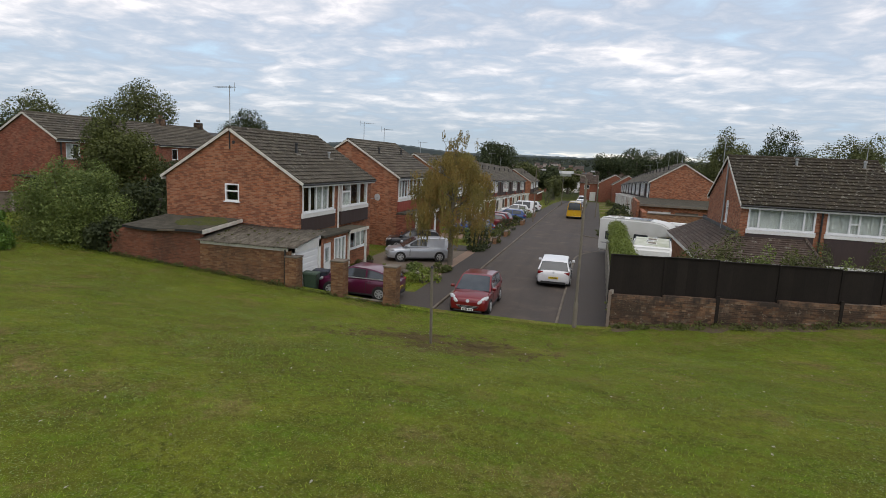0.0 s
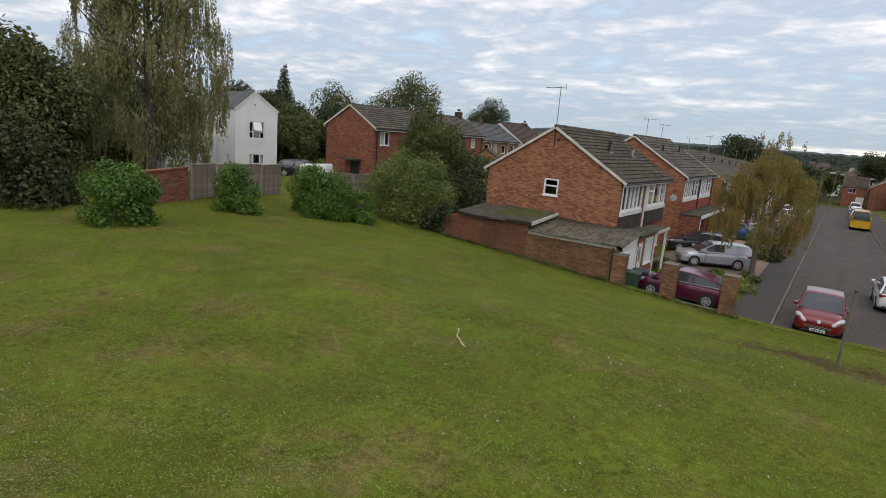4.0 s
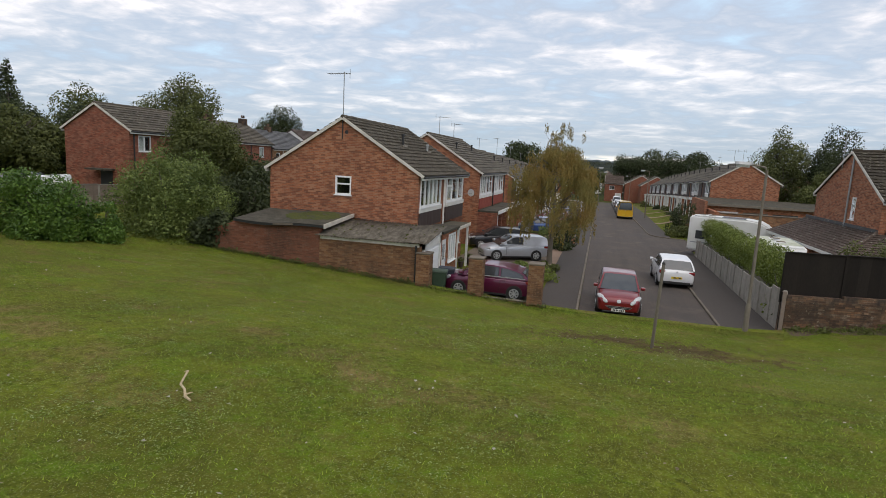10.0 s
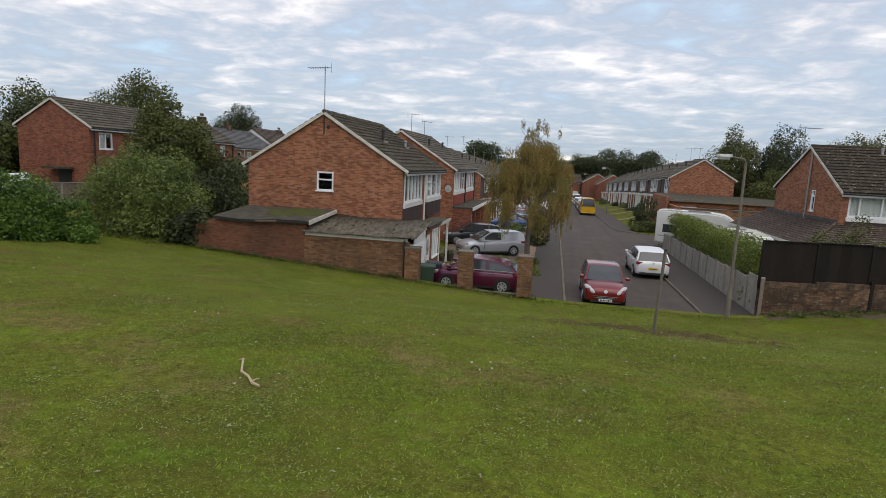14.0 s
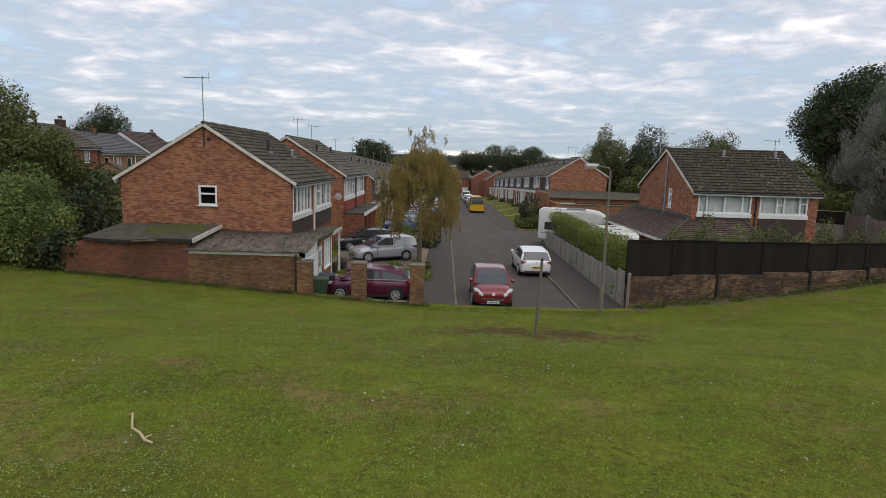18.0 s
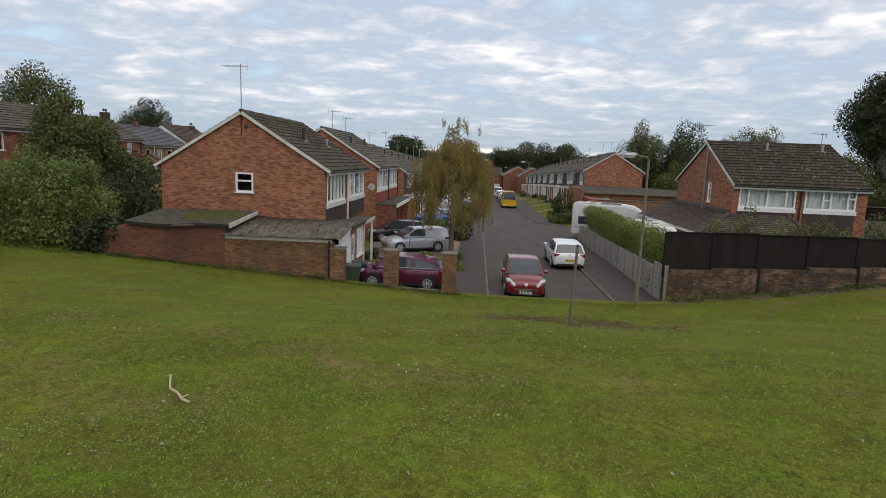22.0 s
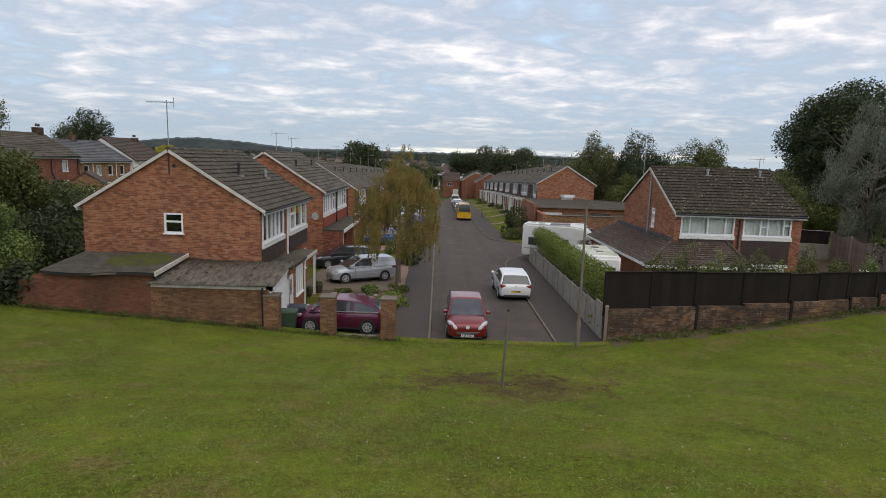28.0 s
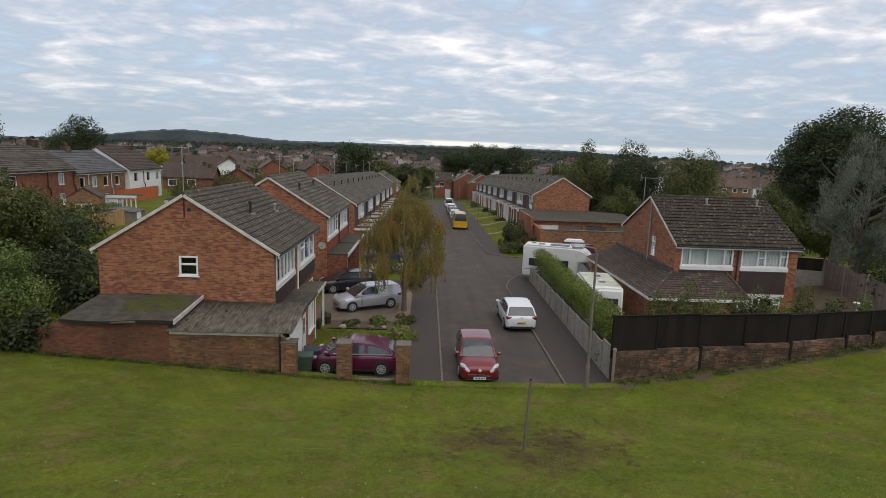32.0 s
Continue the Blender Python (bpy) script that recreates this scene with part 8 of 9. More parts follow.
thing("white_oil_tank", Mesh().prism([(-38.6, 24.4, 2.2), (-36.2, 25.2, 2.2), (-36.6, 26.4, 2.2), (-39.0, 25.6, 2.2)], [(-38.5, 24.5, 3.7), (-36.4, 25.2, 3.9), (-36.7, 26.2, 3.9), (-38.8, 25.5, 3.7)]), M_UPVC, "pale covered trailer beside the house wall", "trailer", bevel=0.08)

# terrace of older houses up the left, with slate and tiled roofs
def old_house(x, y, L, D, eave, ridge, wall, roof, label, wins, zb=1.2):
    h = group_of("house", pose(x, y, zb, 0, 0, 90), label, "house", "old terrace")
    holes = [(u, u + w, z, z + hh) for u, w, z, hh in wins]
    house_shell(h, L, D, eave, ridge, wall, roof, front_holes=holes, barge=False)
    for u, w, z, hh in wins:
        window(h, u, u + w, z, z + hh, 0.03, (1, 1) if w > 1 else (1,), None, 0.4)
    return h


ow = lambda *us: [(u, 1.0, 2.35, 1.2) for u in us] + [(u, 1.0, 0.2, 1.2) for u in us]
oa = old_house(-46.4, 51.5, 12.0, 7.5, 4.0, 6.2, M_BRICK_RED, M_TILE, "brick house with brown tiled roof in the old terrace", ow(2.0, 9.2), 2.8)
ob_ = old_house(-46.4, 63.6, 10.5, 7.5, 4.1, 6.3, M_BRICK_BUFF, M_SLATE, "brick terrace houses with pale slate roof", ow(0.8, 3.2, 5.6, 8.2), 2.2)
oc = old_house(-45.9, 74.3, 8.8, 8.2, 4.0, 6.7, M_RENDER, M_TILE_BROWN, "white rendered house with dark brown roof", ow(1.2, 4.6, 7.2), 2.4)
for h, u in ((oa, 4.8), (oa, 11.4), (ob_, 5.0), (oc, 7.6)):
    part("chimney", Mesh().box(u - 0.5, u + 0.3, 3.4, 4.2, 5.6, 7.0), M_BRICK_OLD, h, bevel=0.02)
    for k in (-0.3, 0.1):
        part("chimney_pot", Mesh().tube([(u + k, 3.8, 7.1), (u + k, 3.8, 7.4)], [0.12, 0.10], 8), M_BRICK_OLD, h)
for h, us in ((oa, (7.4, 11.7)), (ob_, (2.4, 7.2)), (oc, (3.6,))):
    for u in us:
        drainpipe(h, [(u, -0.08, 3.9), (u, -0.08, 2.2), (u + 0.35, -0.08, 1.9), (u + 0.35, -0.08, -0.4)], 0.05, M_WHITE if h is ob_ else M_BLACK)
yard = group_of("brick_outhouse", pose(-42.2, 55.0, 2.3, 0, 0, 24), "small orange brick outhouse with gable and white window", "outbuilding")
part("wall", holed_wall(0, 2.9, -0.6, 2.0, [(0.7, 2.2, 0.75, 1.45)], 0, 0.2, (1.45, 2.95)), M_BRICK_BUFF, yard)
part("side_wall", Mesh().box(0, 0.2, 0.202, 4.0, -0.6, 2.0), M_BRICK_BUFF, yard)
part("side_wall", Mesh().box(2.7, 2.9, 0.202, 4.0, -0.6, 2.0), M_BRICK_BUFF, yard)
window(yard, 0.7, 2.2, 0.75, 1.45, 0.03, (1, 1, 1), None, 0.3, True, bar=0.08)
for a, b in (((-0.12, 1.93), (1.45, 3.0)), ((3.02, 1.93), (1.45, 3.0))):
    part("roof", Mesh().prism([(a[0], -0.08, a[1]), (b[0], -0.08, b[1]), (b[0], -0.08, b[1] + 0.1), (a[0], -0.08, a[1] + 0.1)], [(a[0], 4.1, a[1]), (b[0], 4.1, b[1]), (b[0], 4.1, b[1] + 0.1), (a[0], 4.1, a[1] + 0.1)]), M_TILE_BROWN, yard)
con_ = group_of("conservatory", pose(-43.2, 60.6, 2.3, 0, 0, 12), "long white lean-to conservatory with flat grey roof", "conservatory")
part("roof", Mesh().box(-0.1, 4.6, -0.1, 2.6, 1.72, 1.82), M_FELT, con_)
part("fascia", Mesh().box(-0.12, 4.62, -0.14, -0.102, 1.6, 1.86), M_WHITE, con_)
part("wall", Mesh().box(0, 2.6, 0, 2.4, -0.6, 1.7), M_RENDER, con_)
window(con_, 2.62, 4.5, 0.2, 1.58, 0.0, (1, 1, 1, 1), None, 0.2, True, bar=0.08)
part("dwarf_wall", Mesh().box(2.62, 4.5, 0.0, 0.2, -0.6, 0.14), M_RENDER, con_)
# back yards: rendered wall, sheds, timber fence
M_ORANGE = plain("orange_painted_wall", (0.50, 0.14, 0.05), (0.42, 0.11, 0.045), 1.0, 0.9, 0.2, 40)
thing("orange_yard_wall", Mesh().box(-45.2, -44.95, 71, 80, 0.8, 4.0).box(-45.9, -45.21, 70.8, 71.0, 0.8, 4.0), M_ORANGE, "orange rendered yard wall behind the terrace", "wall")
for i, (x, y, w, d, h, m, lab) in enumerate(((-36.9, 54.6, 3.6, 2.4, 1.35, M_FENCE_GREY, "low grey garden shed with flat roof"), (-33.0, 60.0, 3.0, 2.4, 2.3, M_RENDER, "pale rendered garden shed"))):
    s = group_of("garden_shed", pose(x, y, gz(x, y) - 0.1), lab, "shed", "garden sheds")
    part("wall", Mesh().box(-w / 2, w / 2, -d / 2, d / 2, 0, h * 0.8), m, s)
    part("roof", Mesh().prism([(-w / 2 - 0.15, -d / 2 - 0.1, h * 0.78), (w / 2 + 0.15, -d / 2 - 0.1, h * 0.78), (0, -d / 2 - 0.1, h * 0.98)], [(-w / 2 - 0.15, d / 2 + 0.1, h * 0.78), (w / 2 + 0.15, d / 2 + 0.1, h * 0.78), (0, d / 2 + 0.1, h * 0.98)]), M_SLATE, s)
    part("door", Mesh().box(w / 2, w / 2 + 0.04, -0.4, 0.4, 0.05, h * 0.72), M_UPVC, s)
fence_run("timber_fence", "new yellow timber fence in the back gardens", [(-34.4, 43.6), (-34.9, 51.6)], lambda x, y: gz(x, y) + 1.45, lambda x, y: gz(x, y), "v", M_FENCE_NEW, batten=0.3)
for i, (x, y, r, h, m) in enumerate(((-36, 47, 2.2, 2.6, M_LEAF_MID), (-27, 58, 2.0, 3.0, M_LEAF_DARK), (-33, 66, 2.4, 3.0, M_LEAF_MID), (-29, 72, 2.4, 3.5, M_LEAF_OLIVE), (-38, 41, 2.0, 3.0, M_LEAF_DARK), (-34, 78, 2.6, 3.4, M_LEAF_RUST), (-43, 84, 2.4, 3.0, M_LEAF_OLIVE), (-37, 88, 2.6, 3.2, M_LEAF_MID), (-41, 95, 2.8, 3.2, M_LEAF_DARK), (-34, 98, 2.6, 3.4, M_LEAF_OLIVE), (-47, 113, 2.6, 3.0, M_LEAF_MID), (-39, 112, 2.8, 3.2, M_LEAF_OLIVE), (-52, 118, 2.4, 2.8, M_LEAF_DARK), (-31.5, 36.5, 2.4, 3.2, M_LEAF_DARK), (-33.5, 41.5, 2.2, 2.8, M_LEAF_MID), (-40.5, 46.0, 2.4, 3.0, M_LEAF_DARK), (-43.5, 42.0, 2.6, 3.6, M_LEAF_DARK), (-41.5, 52.0, 2.2, 2.6, M_LEAF_OLIVE))):
    shrub("garden_shrub", "leafy shrub in the back gardens", x, y, gz(x, y) - 0.1, r, r, h, m, 1500, 0.14, 330 + i, 12, group="back garden shrubs")

# ---- the town beyond ----
rnd = random.Random(44)
M_TILE_RED = tilework("faded_red_roof_tile", (0.105, 0.066, 0.052), (0.150, 0.094, 0.072), (0.13, 0.10, 0.07), 0.3)
far_mats = [(M_BRICK_RED, M_TILE_RED), (M_BRICK_RED, M_TILE_BROWN), (M_RENDER, M_TILE_BROWN), (M_BRICK, M_SLATE), (M_RENDER, M_SLATE), (M_BRICK_BUFF, M_TILE_RED)]
far_cache = {}


def far_house(x, y, z, rot, kind, w, d, e, r):
    wm, rm = far_mats[kind]
    h = group_of("house", pose(x, y, z, 0, 0, rot), ("white rendered house in the distant town" if wm is M_RENDER else "brick house in the distant town"), "house", "distant town")
    near = math.hypot(x, y) < 300
    key = (kind, w, d, e, near)
    if key not in far_cache:
        walls = Mesh().prism([(0, 0, -2), (0, d, -2), (0, d, e), (0, d / 2, r), (0, 0, e)], [(w, 0, -2), (w, d, -2), (w, d, e), (w, d / 2, r), (w, 0, e)]).data("wall")
        walls.materials.append(wm)
        roof = Mesh()
        for s in (0, 1):
            y0, y1 = (-0.3, d / 2) if s == 0 else (d + 0.3, d / 2)
            z0 = e - 0.3 * (r - e) / (d / 2)
            roof.prism([(-0.3, y0, z0 + 0.02), (-0.3, y1, r + 0.02), (-0.3, y1, r + 0.2), (-0.3, y0, z0 + 0.2)], [(w + 0.3, y0, z0 + 0.02), (w + 0.3, y1, r + 0.02), (w + 0.3, y1, r + 0.2), (w + 0.3, y0, z0 + 0.2)])
        roof = roof.data("roof")
        roof.materials.append(rm)
        wins = []
        for zz in (e - 1.5,):
            for k in range(int(w / 3) if near else 0):
                q = Mesh().box(0.8 + k * 3, 2.2 + k * 3, -0.05, -0.01, zz, zz + 1.2).data("window")
                q.materials.append(M_UPVC)
                # opaque far panes, the darkness of the room put into their colour
                g = Mesh().box(0.95 + k * 3, 2.05 + k * 3, -0.07, -0.055, zz + 0.15, zz + 1.05).data("pane")
                g.materials.append(M_DARK)
                wins.append((q, g))
        ch = Mesh().box(w - 1.2, w - 0.5, d / 2 - 0.4, d / 2 + 0.4, r - 0.8, r + 0.7).data("chimney")
        ch.materials.append(M_BRICK_OLD)
        far_cache[key] = (walls, roof, wins, ch)
    walls, roof, wins, ch = far_cache[key]
    part("wall", walls, None, h)
    part("roof", roof, None, h)
    for q, g in wins:
        part("pane", g, None, part("window", q, None, h))
    part("chimney", ch, None, h)


spots = []
for i in range(110):
    y = 170 + 130 * rnd.random()
    x = -0.78 * y + 1.65 * y * rnd.random()
    if -30 < x < 42 and y < 205 or (y < 140 and -24 < x < 40):
        continue
    if any((x - a) ** 2 + (y - b) ** 2 < 12 ** 2 for a, b in spots):
        continue
    spots.append((x, y))
for i, (x, y) in enumerate(spots):
    w, d = rnd.choice(((8, 7), (12, 7), (9, 8)))
    far_house(x, y, ground_z(x, y) + 0.8, rnd.choice((0, 90, 10, 100, -12, 78)), rnd.randrange(6), w, d, 4.9, 7.6)
for i, (x, y, k, rot, w) in enumerate(((-55.2, 130.0, 2, -70, 8), (-46.5, 133.0, 0, -70, 9), (-38.5, 138.0, 1, -66, 9), (-63, 133.0, 1, 15, 8), (-72, 128, 2, 12, 9), (-80, 142, 1, 20, 9), (-54, 152, 1, 14, 9), (-43, 156, 2, 12, 8), (-66, 158, 0, 18, 9), (-33, 162, 1, 10, 9), (-90, 156, 1, 12, 9))):
    far_house(x, y, ground_z(x, y) + 0.6, rot, k, w, 5.4, 2.4, 4.3)
for x, y, rot, k, w in ((-51.5, 96.0, 8, 1, 8), (-44.0, 104.0, -74, 1, 7), (-57.0, 108.0, 12, 1, 8)):
    far_house(x, y, ground_z(x, y) + 0.1, rot, k, w, 5.0, 1.9, 3.5)
for i, (x, y, k) in enumerate(((46, 96, 2), (38, 112, 1), (54, 84, 0), (30, 98, 3))):
    far_house(x, y, ground_z(x, y) - 3.2, 85 + 4 * (i % 4), k, 9, 8, 4.6, 7.2)

walls, roofs = Mesh(), Mesh()
for i in range(750):
    y = 330 + 1100 * rnd.random() ** 1.2
    x = (-0.95 + 1.9 * rnd.random()) * y
    m = pose(x, y, ground_z(x, y) + 1.0, 0, 0, rnd.choice((0, 8, 84, 96, -14)))
    w, d, e = rnd.choice((8, 12, 18)), 8, rnd.choice((2.8, 5.0, 5.2))
    r = e + 2.9
    put = lambda pts: [tuple(m @ Vector(p)) for p in pts]
    walls.prism(put([(0, 0, -4), (0, d, -4), (0, d, e), (0, d / 2, r), (0, 0, e)]), put([(w, 0, -4), (w, d, -4), (w, d, e), (w, d / 2, r), (w, 0, e)]))
    for y0, y1 in ((-0.3, d / 2), (d + 0.3, d / 2)):
        roofs.prism(put([(-0.3, y0, e - 0.1), (-0.3, y1, r + 0.1), (-0.3, y1, r + 0.35), (-0.3, y0, e + 0.15)]), put([(w + 0.3, y0, e - 0.1), (w + 0.3, y1, r + 0.1), (w + 0.3, y1, r + 0.35), (w + 0.3, y0, e + 0.15)]))
M_TOWN_WALL = leafage("town_wall", (0.26, 0.13, 0.09), (0.62, 0.58, 0.53), (0.30, 0.17, 0.12), 0.9, 0.02)
M_TOWN_ROOF = leafage("town_roof", (0.085, 0.068, 0.058), (0.165, 0.115, 0.092), (0.12, 0.11, 0.10), 0.9, 0.02)
thing("town_walls", walls, M_TOWN_WALL, "walls of the close-built houses of the distant town", "houses", kind="stuff")
thing("town_roofs", roofs, M_TOWN_ROOF, "tiled roofs of the close-built houses of the distant town", "roofs", kind="stuff")

box_hedge = group_of("garden_hedge", pose(-40.6, 58.2, gz(-40.6, 58.2) - 0.2), "clipped bright green garden hedge", "hedge")
part("foliage", leaf_mesh("foliage", [(x * 0.5, 0.2 * math.sin(x), 0.8, 0.6, 0.6, 0.75) for x in range(-3, 4)], 5000, 0.06, M_LEAF_HEDGE, np.random.default_rng(5), 0, 0.7), M_LEAF_HEDGE, box_hedge)

# woods and gardens of the far town
rng = np.random.default_rng(91)
def far_woods(name, label, n_clumps, y0, y1, size, hgt, leaf, per, power=1.4):
    bl = []
    while len(bl) < n_clumps:
        y = y0 + (y1 - y0) * rng.random() ** power
        x = (-0.95 + 2.0 * rng.random()) * y
        if (-22 < x < 20 and y < 185) or (y < 95 and -52 < x < 34):
            continue
        h = hgt * rng.uniform(0.5, 1.25)
        bl.append((x, y, ground_z(x, y) + h * 0.45, h * rng.uniform(0.45, 0.8), h * 0.6, h * 0.55))
    ob = thing(name, leaf_mesh(name, bl, n_clumps * per, size, leaf, rng, 0, 0.75), leaf, label, "woods", kind="stuff")
    return ob


far_woods("garden_trees", "leafy gardens and trees among the town roofs", 420, 130, 420, 0.40, 4.6, M_LEAF_OLIVE, 110)
# both woods below take the leaf colour with haze painted in
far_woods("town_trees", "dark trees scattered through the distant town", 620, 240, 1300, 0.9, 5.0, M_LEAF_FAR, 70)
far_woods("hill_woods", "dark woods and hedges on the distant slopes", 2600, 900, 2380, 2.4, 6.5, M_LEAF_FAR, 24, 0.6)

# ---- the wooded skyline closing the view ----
# aerial haze is mixed into the hill colour: paler and bluer than the woods
M_RIDGE = plain("haze_tinted_wooded_hill", (0.062, 0.078, 0.088), (0.130, 0.148, 0.138), 0.010, 0.95, spec=0.0, fine=0.045, squash=(1, 1, 2))


def ridge_height(a):
    """Height of the skyline by bearing in degrees."""
    z = 40 + 24 * math.exp(-((a + 23.5) / 3.6) ** 2) + 12 * math.exp(-((a + 19.0) / 3.0) ** 2) - 44 * ss(11, 31, a) - 22 * ss(-27, -34, a)
    return z + 0.6 * math.sin(a * 7.1) + 0.5 * math.sin(a * 17.3 + 1) + 3 * noise.noise((a * 2.1, 0.3, 0.0)) + 1.2 * abs(noise.noise((a * 14.0, 4.3, 0.0)))


rows = []
for i in range(900):
    a = -75 + 150 * i / 899
    x, y = math.sin(math.radians(a)), math.cos(math.radians(a))
    h = ridge_height(a)
    rows.append([(x * r, y * r, z) for r, z in ((2400, -60), (2400, h - 6), (2420, h), (2600, h - 30), (2700, -60))])
thing("backdrop", Mesh().loft(rows, False), M_RIDGE, "wooded hills on the skyline with blue-green haze in their colour", "hills", kind="structure", smooth=True)
# ---- blades, clover and fallen leaves on the bank ----
rng = np.random.default_rng(101)


def blades(n, x0, x1, y0, y1, h, w, seed, near, strip=0.0):
    """Tufts of leaning blades, denser towards the top of the bank."""
    g = np.random.default_rng(seed)
    y = y0 + (y1 - y0) * g.random(n) ** near
    x = x0 + (x1 - x0) * g.random(n)
    rim = np.array([fence_y(a) - 0.15 if a > 1.2 else 21.3 for a in x])
    if strip:
        y = rim - strip * g.random(n) ** 2
    keep = (y < rim) & (np.minimum(np.hypot((x + 5.0) * 0.52, (y - 15.3) * 0.54), np.hypot((x + 2.6) * 0.50, (y - 14.6) * 0.50)) > g.uniform(0.0, 1.45, n))
    x, y, n = x[keep], y[keep], int(keep.sum())
    z = np.array([ground_z(a, b) for a, b in zip(x, y)])
    a = g.uniform(0, 2 * np.pi, n)
    hh = h * g.uniform(0.5, 1.5, n)
    ln = hh * g.uniform(0.9, 2.6, n)
    d = np.stack([np.cos(a), np.sin(a)], 1)
    p = np.stack([-d[:, 1], d[:, 0]], 1) * (w * g.uniform(0.6, 1.4, n))[:, None]
    v = np.zeros((n, 3, 3))
    v[:, 0, 0], v[:, 0, 1], v[:, 0, 2] = x - p[:, 0], y - p[:, 1], z - 0.01
    v[:, 1, 0], v[:, 1, 1], v[:, 1, 2] = x + p[:, 0], y + p[:, 1], z - 0.01
    v[:, 2, 0], v[:, 2, 1], v[:, 2, 2] = x + d[:, 0] * ln, y + d[:, 1] * ln, z + hh
    me = bpy.data.meshes.new("grass_blades")
    me.vertices.add(3 * n)
    me.vertices.foreach_set("co", v.ravel())
    me.loops.add(3 * n)
    me.loops.foreach_set("vertex_index", np.arange(3 * n, dtype=np.int32))
    me.polygons.add(n)
    me.polygons.foreach_set("loop_start", np.arange(0, 3 * n, 3, dtype=np.int32))
    me.update(calc_edges=True)
    me.materials.append(M_BLADE)
    return me


thing("grass_blades", blades(520000, -32, 18, -4.0, 23.5, 0.022, 0.008, 5, 1.0), M_BLADE, "short mown grass blades over the bank", "grass", kind="stuff")
thing("rough_grass", blades(15000, -30, 17.5, 19.6, 21.35, 0.075, 0.010, 6, 0.6, 0.8), M_BLADE, "longer grass along the foot of the walls", "grass", kind="stuff")
M_CLOVER = leafage("clover_leaf", (0.120, 0.175, 0.035), (0.33, 0.38, 0.16), (0.100, 0.145, 0.02), 0.95, 0.7)
cb = []
while len(cb) < 1700:
    x, y = rng.uniform(-24, 12), -3 + 23 * rng.random()
    if noise.noise((x * 0.22, y * 0.3, 4.0)) + 0.4 * noise.noise((x * 0.9, y * 1.1, 7.0)) > -0.02:
        cb.append((x, y, ground_z(x, y) + 0.012, rng.uniform(0.2, 0.75), rng.uniform(0.15, 0.55), 0.01))
thing("clover", leaf_mesh("clover", cb, 95000, 0.014, M_CLOVER, rng, 0, 0.05, 0.8), M_CLOVER, "pale clover and weeds in patches through the grass", "weeds", kind="stuff")
M_DEAD = leafage("fallen_leaf", (0.33, 0.30, 0.24), (0.42, 0.40, 0.34), (0.20, 0.15, 0.07), 0.8)
cb = [(x, y, ground_z(x, y) + 0.04, 0.02, 0.02, 0.01) for x, y in zip(rng.uniform(-24, 12, 1500), -3 + 23 * rng.random(1500))]
thing("fallen_leaves", leaf_mesh("fallen_leaves", cb, 1500, 0.024, M_DEAD, rng, 0, 0.1, 0.8), M_DEAD, "small pale fallen leaves scattered on the grass", "leaves", kind="stuff")


def lawn(x0, x1, y0, y1, n, seed):
    """Short blades on a level front lawn."""
    g = np.random.default_rng(seed)
    x, y = g.uniform(x0, x1, n), g.uniform(y0, y1, n)
    bl = np.stack([x, y, 0.02 - 0.0085 * (y - 22) + 0.02, np.full(n, 0.02), np.full(n, 0.02), np.full(n, 0.02)], 1)
    return leaf_mesh("lawn_grass", bl, n, 0.03, M_BLADE, g, 0, 0.5, 0.3)


thing("lawn_grass", lawn(-13.0, -8.7, 25.1, 29.3, 14000, 8), M_BLADE, "rough green front lawn before the flower bed", "grass", kind="stuff")
M_CLOD = leafage("brown_soil_crumb", (0.105, 0.080, 0.036), (0.16, 0.118, 0.055), (0.065, 0.052, 0.022), 0.95, 1.5)
cb = []
while len(cb) < 420:
    x, y = rng.normal(-3.8, 1.7), rng.normal(15.0, 1.3)
    if noise.noise((x * 0.9, y * 0.9, 2.0)) > -0.12:
        cb.append((x, y, ground_z(x, y) + 0.015, rng.uniform(0.06, 0.2), rng.uniform(0.06, 0.2), 0.02))
thing("loose_soil", leaf_mesh("loose_soil", cb, 9000, 0.026, M_CLOD, rng, 0, 0.1, 0.7), M_CLOD, "crumbs of loose brown soil round the sign post", "soil", kind="stuff")
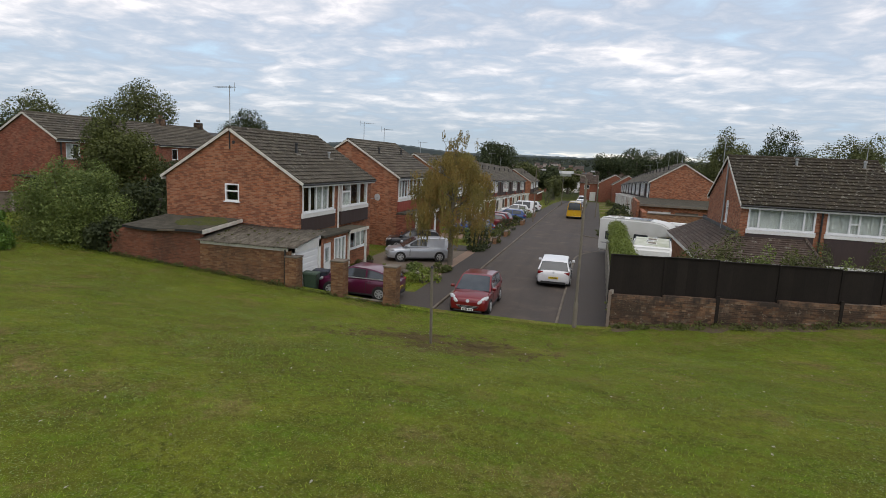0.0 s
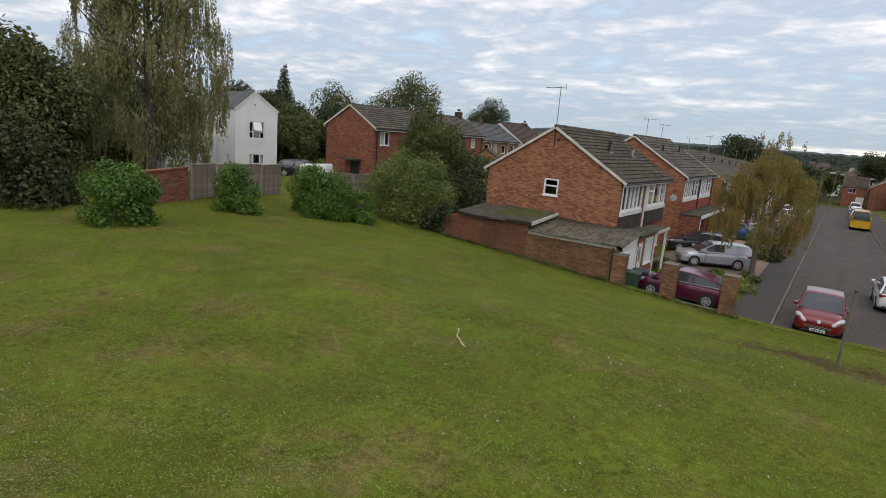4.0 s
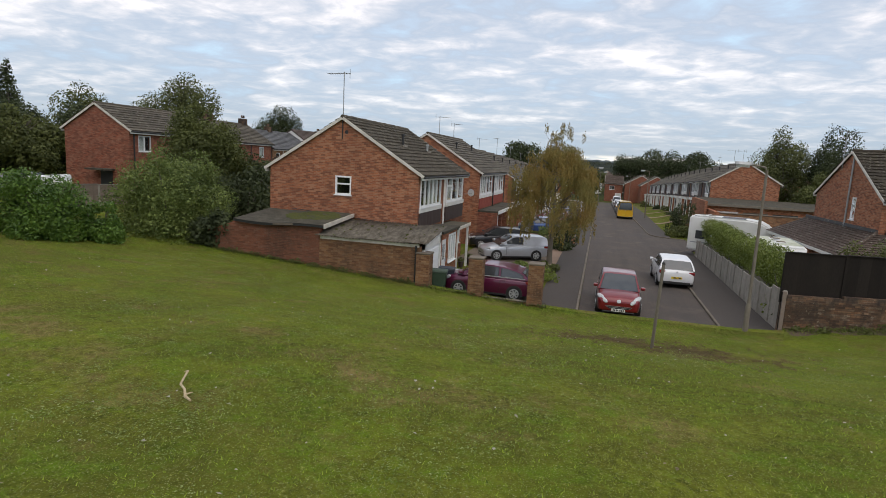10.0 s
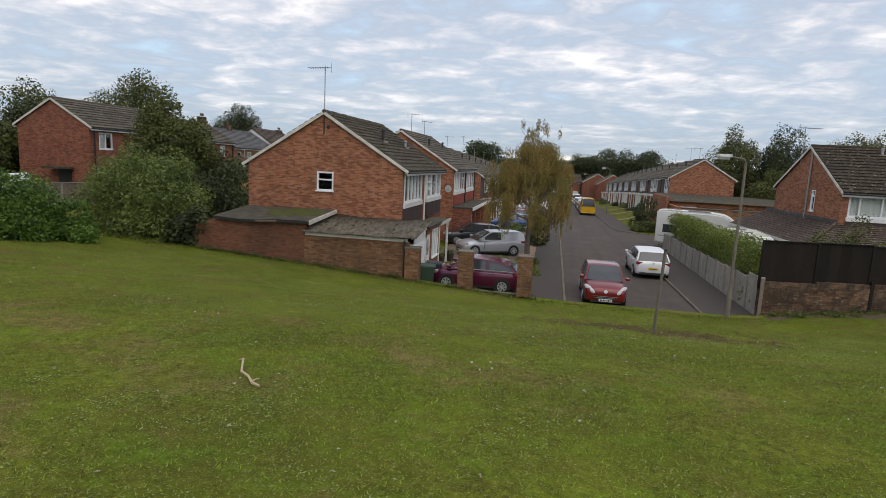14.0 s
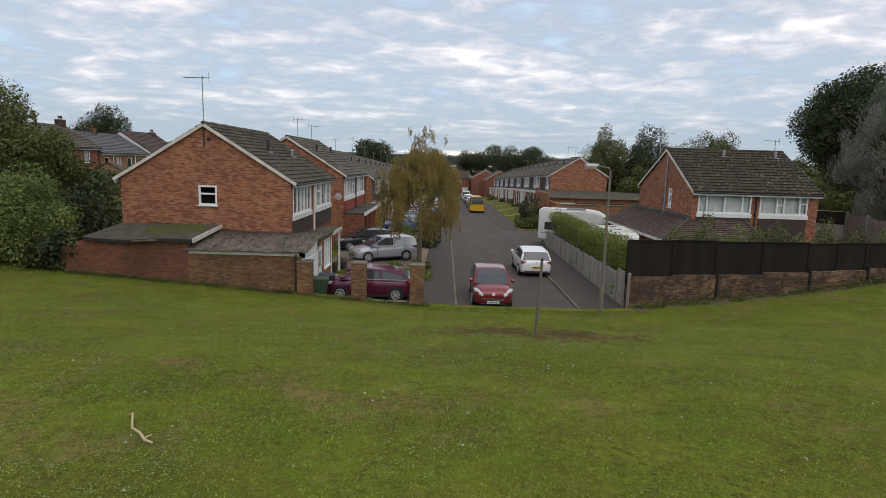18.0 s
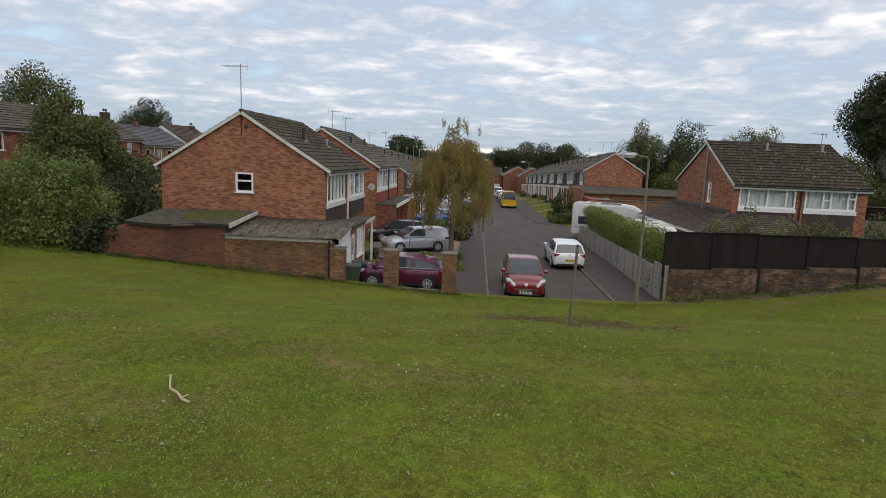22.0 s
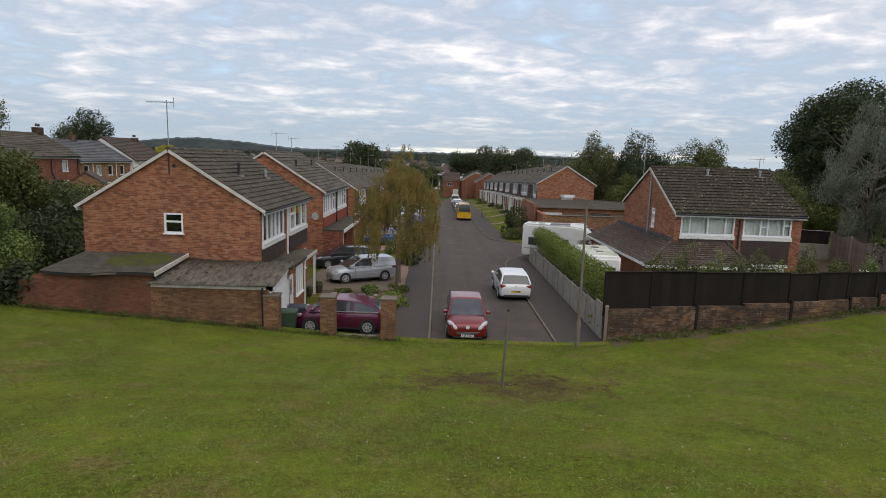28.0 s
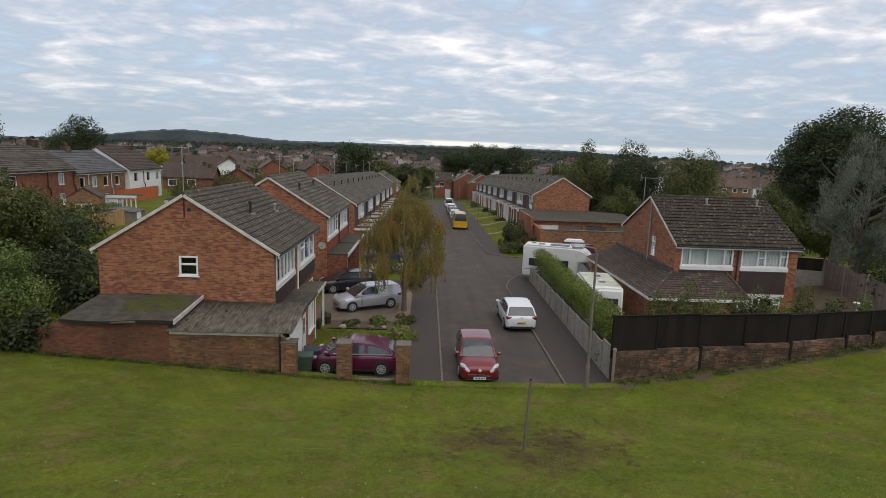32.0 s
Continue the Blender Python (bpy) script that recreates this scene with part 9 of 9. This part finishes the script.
# ---- single bricks of the near walls ----
def brick_tones(name, tones, mortar, low=0.46, high=0.66):
    m, b, n, l = shader(name, 0.9, 0, 0.15)
    g = n.new("ShaderNodeNewGeometry")
    o = n.new("ShaderNodeObjectInfo")
    each = nmath(n, l, "FRACT", nmath(n, l, "ADD", g.outputs["Random Per Island"], o.outputs["Random"]))
    ramp = n.new("ShaderNodeValToRGB")
    e = ramp.color_ramp.elements
    while len(e) < len(tones):
        e.new(0.5)
    for i, (k, c) in enumerate(zip(e, tones)):
        k.position, k.color = i / (len(tones) - 1), (*c, 1)
    l.new(each, ramp.inputs[0])
    pos = g.outputs["Position"]
    grit = nramp(n, l, nnoise(n, l, 45.0, 4, 0.7, pos), 0.35, 0.7)
    col = nmix(n, l, nmath(n, l, "MULTIPLY", grit, 0.3), ramp.outputs[0], tuple(0.5 * v for v in tones[0]))
    stain = nramp(n, l, nnoise(n, l, 1.1, 5, 0.65, pos, (1.0, 1.0, 0.6)), low, high)
    col = nmix(n, l, nmath(n, l, "MULTIPLY", stain, mortar), col, (0.06, 0.045, 0.034))
    soot = nramp(n, l, nnoise(n, l, 0.42, 4, 0.6, pos, (1.0, 1.0, 0.35)), low + 0.04, high - 0.02)
    col = nmix(n, l, nmath(n, l, "MULTIPLY", soot, mortar * 0.75), col, (0.045, 0.034, 0.026))
    lime = nramp(n, l, nnoise(n, l, 6.0, 5, 0.7, pos), 0.60, 0.68)
    col = nmix(n, l, nmath(n, l, "MULTIPLY", lime, mortar * 0.6), col, (0.34, 0.29, 0.22))
    l.new(col, b.inputs["Base Color"])
    nbump(n, l, b, nnoise(n, l, 60.0, 3, 0.6, pos), 0.4, 0.006)
    return m


M_PIECE_BUFF = brick_tones("buff_brick_piece", ((0.16, 0.08, 0.044), (0.22, 0.115, 0.06), (0.29, 0.16, 0.08), (0.19, 0.108, 0.065), (0.33, 0.205, 0.115)), 0.5)
M_PIECE_RED = brick_tones("red_brick_piece", ((0.15, 0.066, 0.042), (0.20, 0.086, 0.052), (0.25, 0.108, 0.064), (0.18, 0.085, 0.055), (0.25, 0.135, 0.09)), 0.45)
M_PIECE_OLD = brick_tones("old_brick_piece", ((0.075, 0.050, 0.036), (0.20, 0.105, 0.058), (0.31, 0.185, 0.105), (0.11, 0.066, 0.044), (0.34, 0.25, 0.17)), 0.9, 0.42, 0.58)
BRICK = Mesh().box(0.0, 0.215, -0.010, 0.02, 0.0, 0.065)


def lay_bricks(parent, m, width, z0, z1, material, top=None, singles=280, gap=0.0, seed=1):
    """Stretcher courses on the face v = 0 of a wall, from z0 up to z1 or to top(u)."""
    rnd = random.Random(seed)
    data = BRICK.data("brick")
    data.materials.append(material)
    spots = []
    for r in range(int((z1 - z0) / 0.075)):
        u = -0.1125 * (r % 2)
        while u < width - 0.03:
            a, b = max(0.004, u), min(width - 0.004, u + 0.215)
            z = z0 + r * 0.075
            if b - a > 0.05 and rnd.random() >= gap and (top is None or z + 0.07 < top((a + b) / 2)):
                spots.append((a, b, z))
            u += 0.225
    start = max(0, len(spots) - singles)
    rest = Mesh()
    for i, (a, b, z) in enumerate(spots):
        at = m @ pose(a, rnd.uniform(-0.003, 0.003), z, rnd.uniform(-0.5, 0.5), 0, rnd.uniform(-0.4, 0.4)) @ Matrix.Diagonal(((b - a) / 0.215, 1, 1, 1))
        if i >= start:
            ob = new("brick", data)
            ob.parent = parent
            ob.matrix_basis = at
        else:
            rest.box(0.0, 0.215, -0.010, 0.02, 0.0, 0.065, at)
    if rest.v:
        tagged(part("lower_bricks", rest, material, parent), kind="stuff")


for p in [o for o in scene.objects if o.name.startswith("brick_pillar")]:
    for k, ang in enumerate((0, 90, -90)):
        face = pose(0, 0, 0, 0, 0, ang) @ pose(-0.28, -0.282, 0)
        lay_bricks(p, face, 0.56, 0.12, 1.95, M_PIECE_BUFF, seed=20 + k)
lay_bricks(garage, pose(-17.5, 21.346, 0), 4.7, 0.225, 2.19, M_PIECE_BUFF, seed=31)
lay_bricks(store, pose(-23.3, 21.346, 0), 5.8, 0.75, 2.64, M_PIECE_RED, top=lambda u: 2.64 if u > 1.5 else 2.42 if u > 1.0 else 2.1 + 0.32 * u, seed=32)
for i, ((x0, y0), (x1, y1)) in enumerate(zip(BF, BF[1:])):
    ln = math.hypot(x1 - x0, y1 - y0)
    face = pose(x0, y0 - 0.02, 0, 0, 0, math.degrees(math.atan2(y1 - y0, x1 - x0))) @ pose(0, -0.205, 0)
    lay_bricks(old_wall, face, ln, 0.15, 2.0, M_PIECE_OLD, top=lambda u: 1.46 + 0.028 * (x0 + (x1 - x0) * u / ln - 1) + 0.03 * max(0, x0 + (x1 - x0) * u / ln - 11), singles=75, gap=0.05, seed=41 + i)
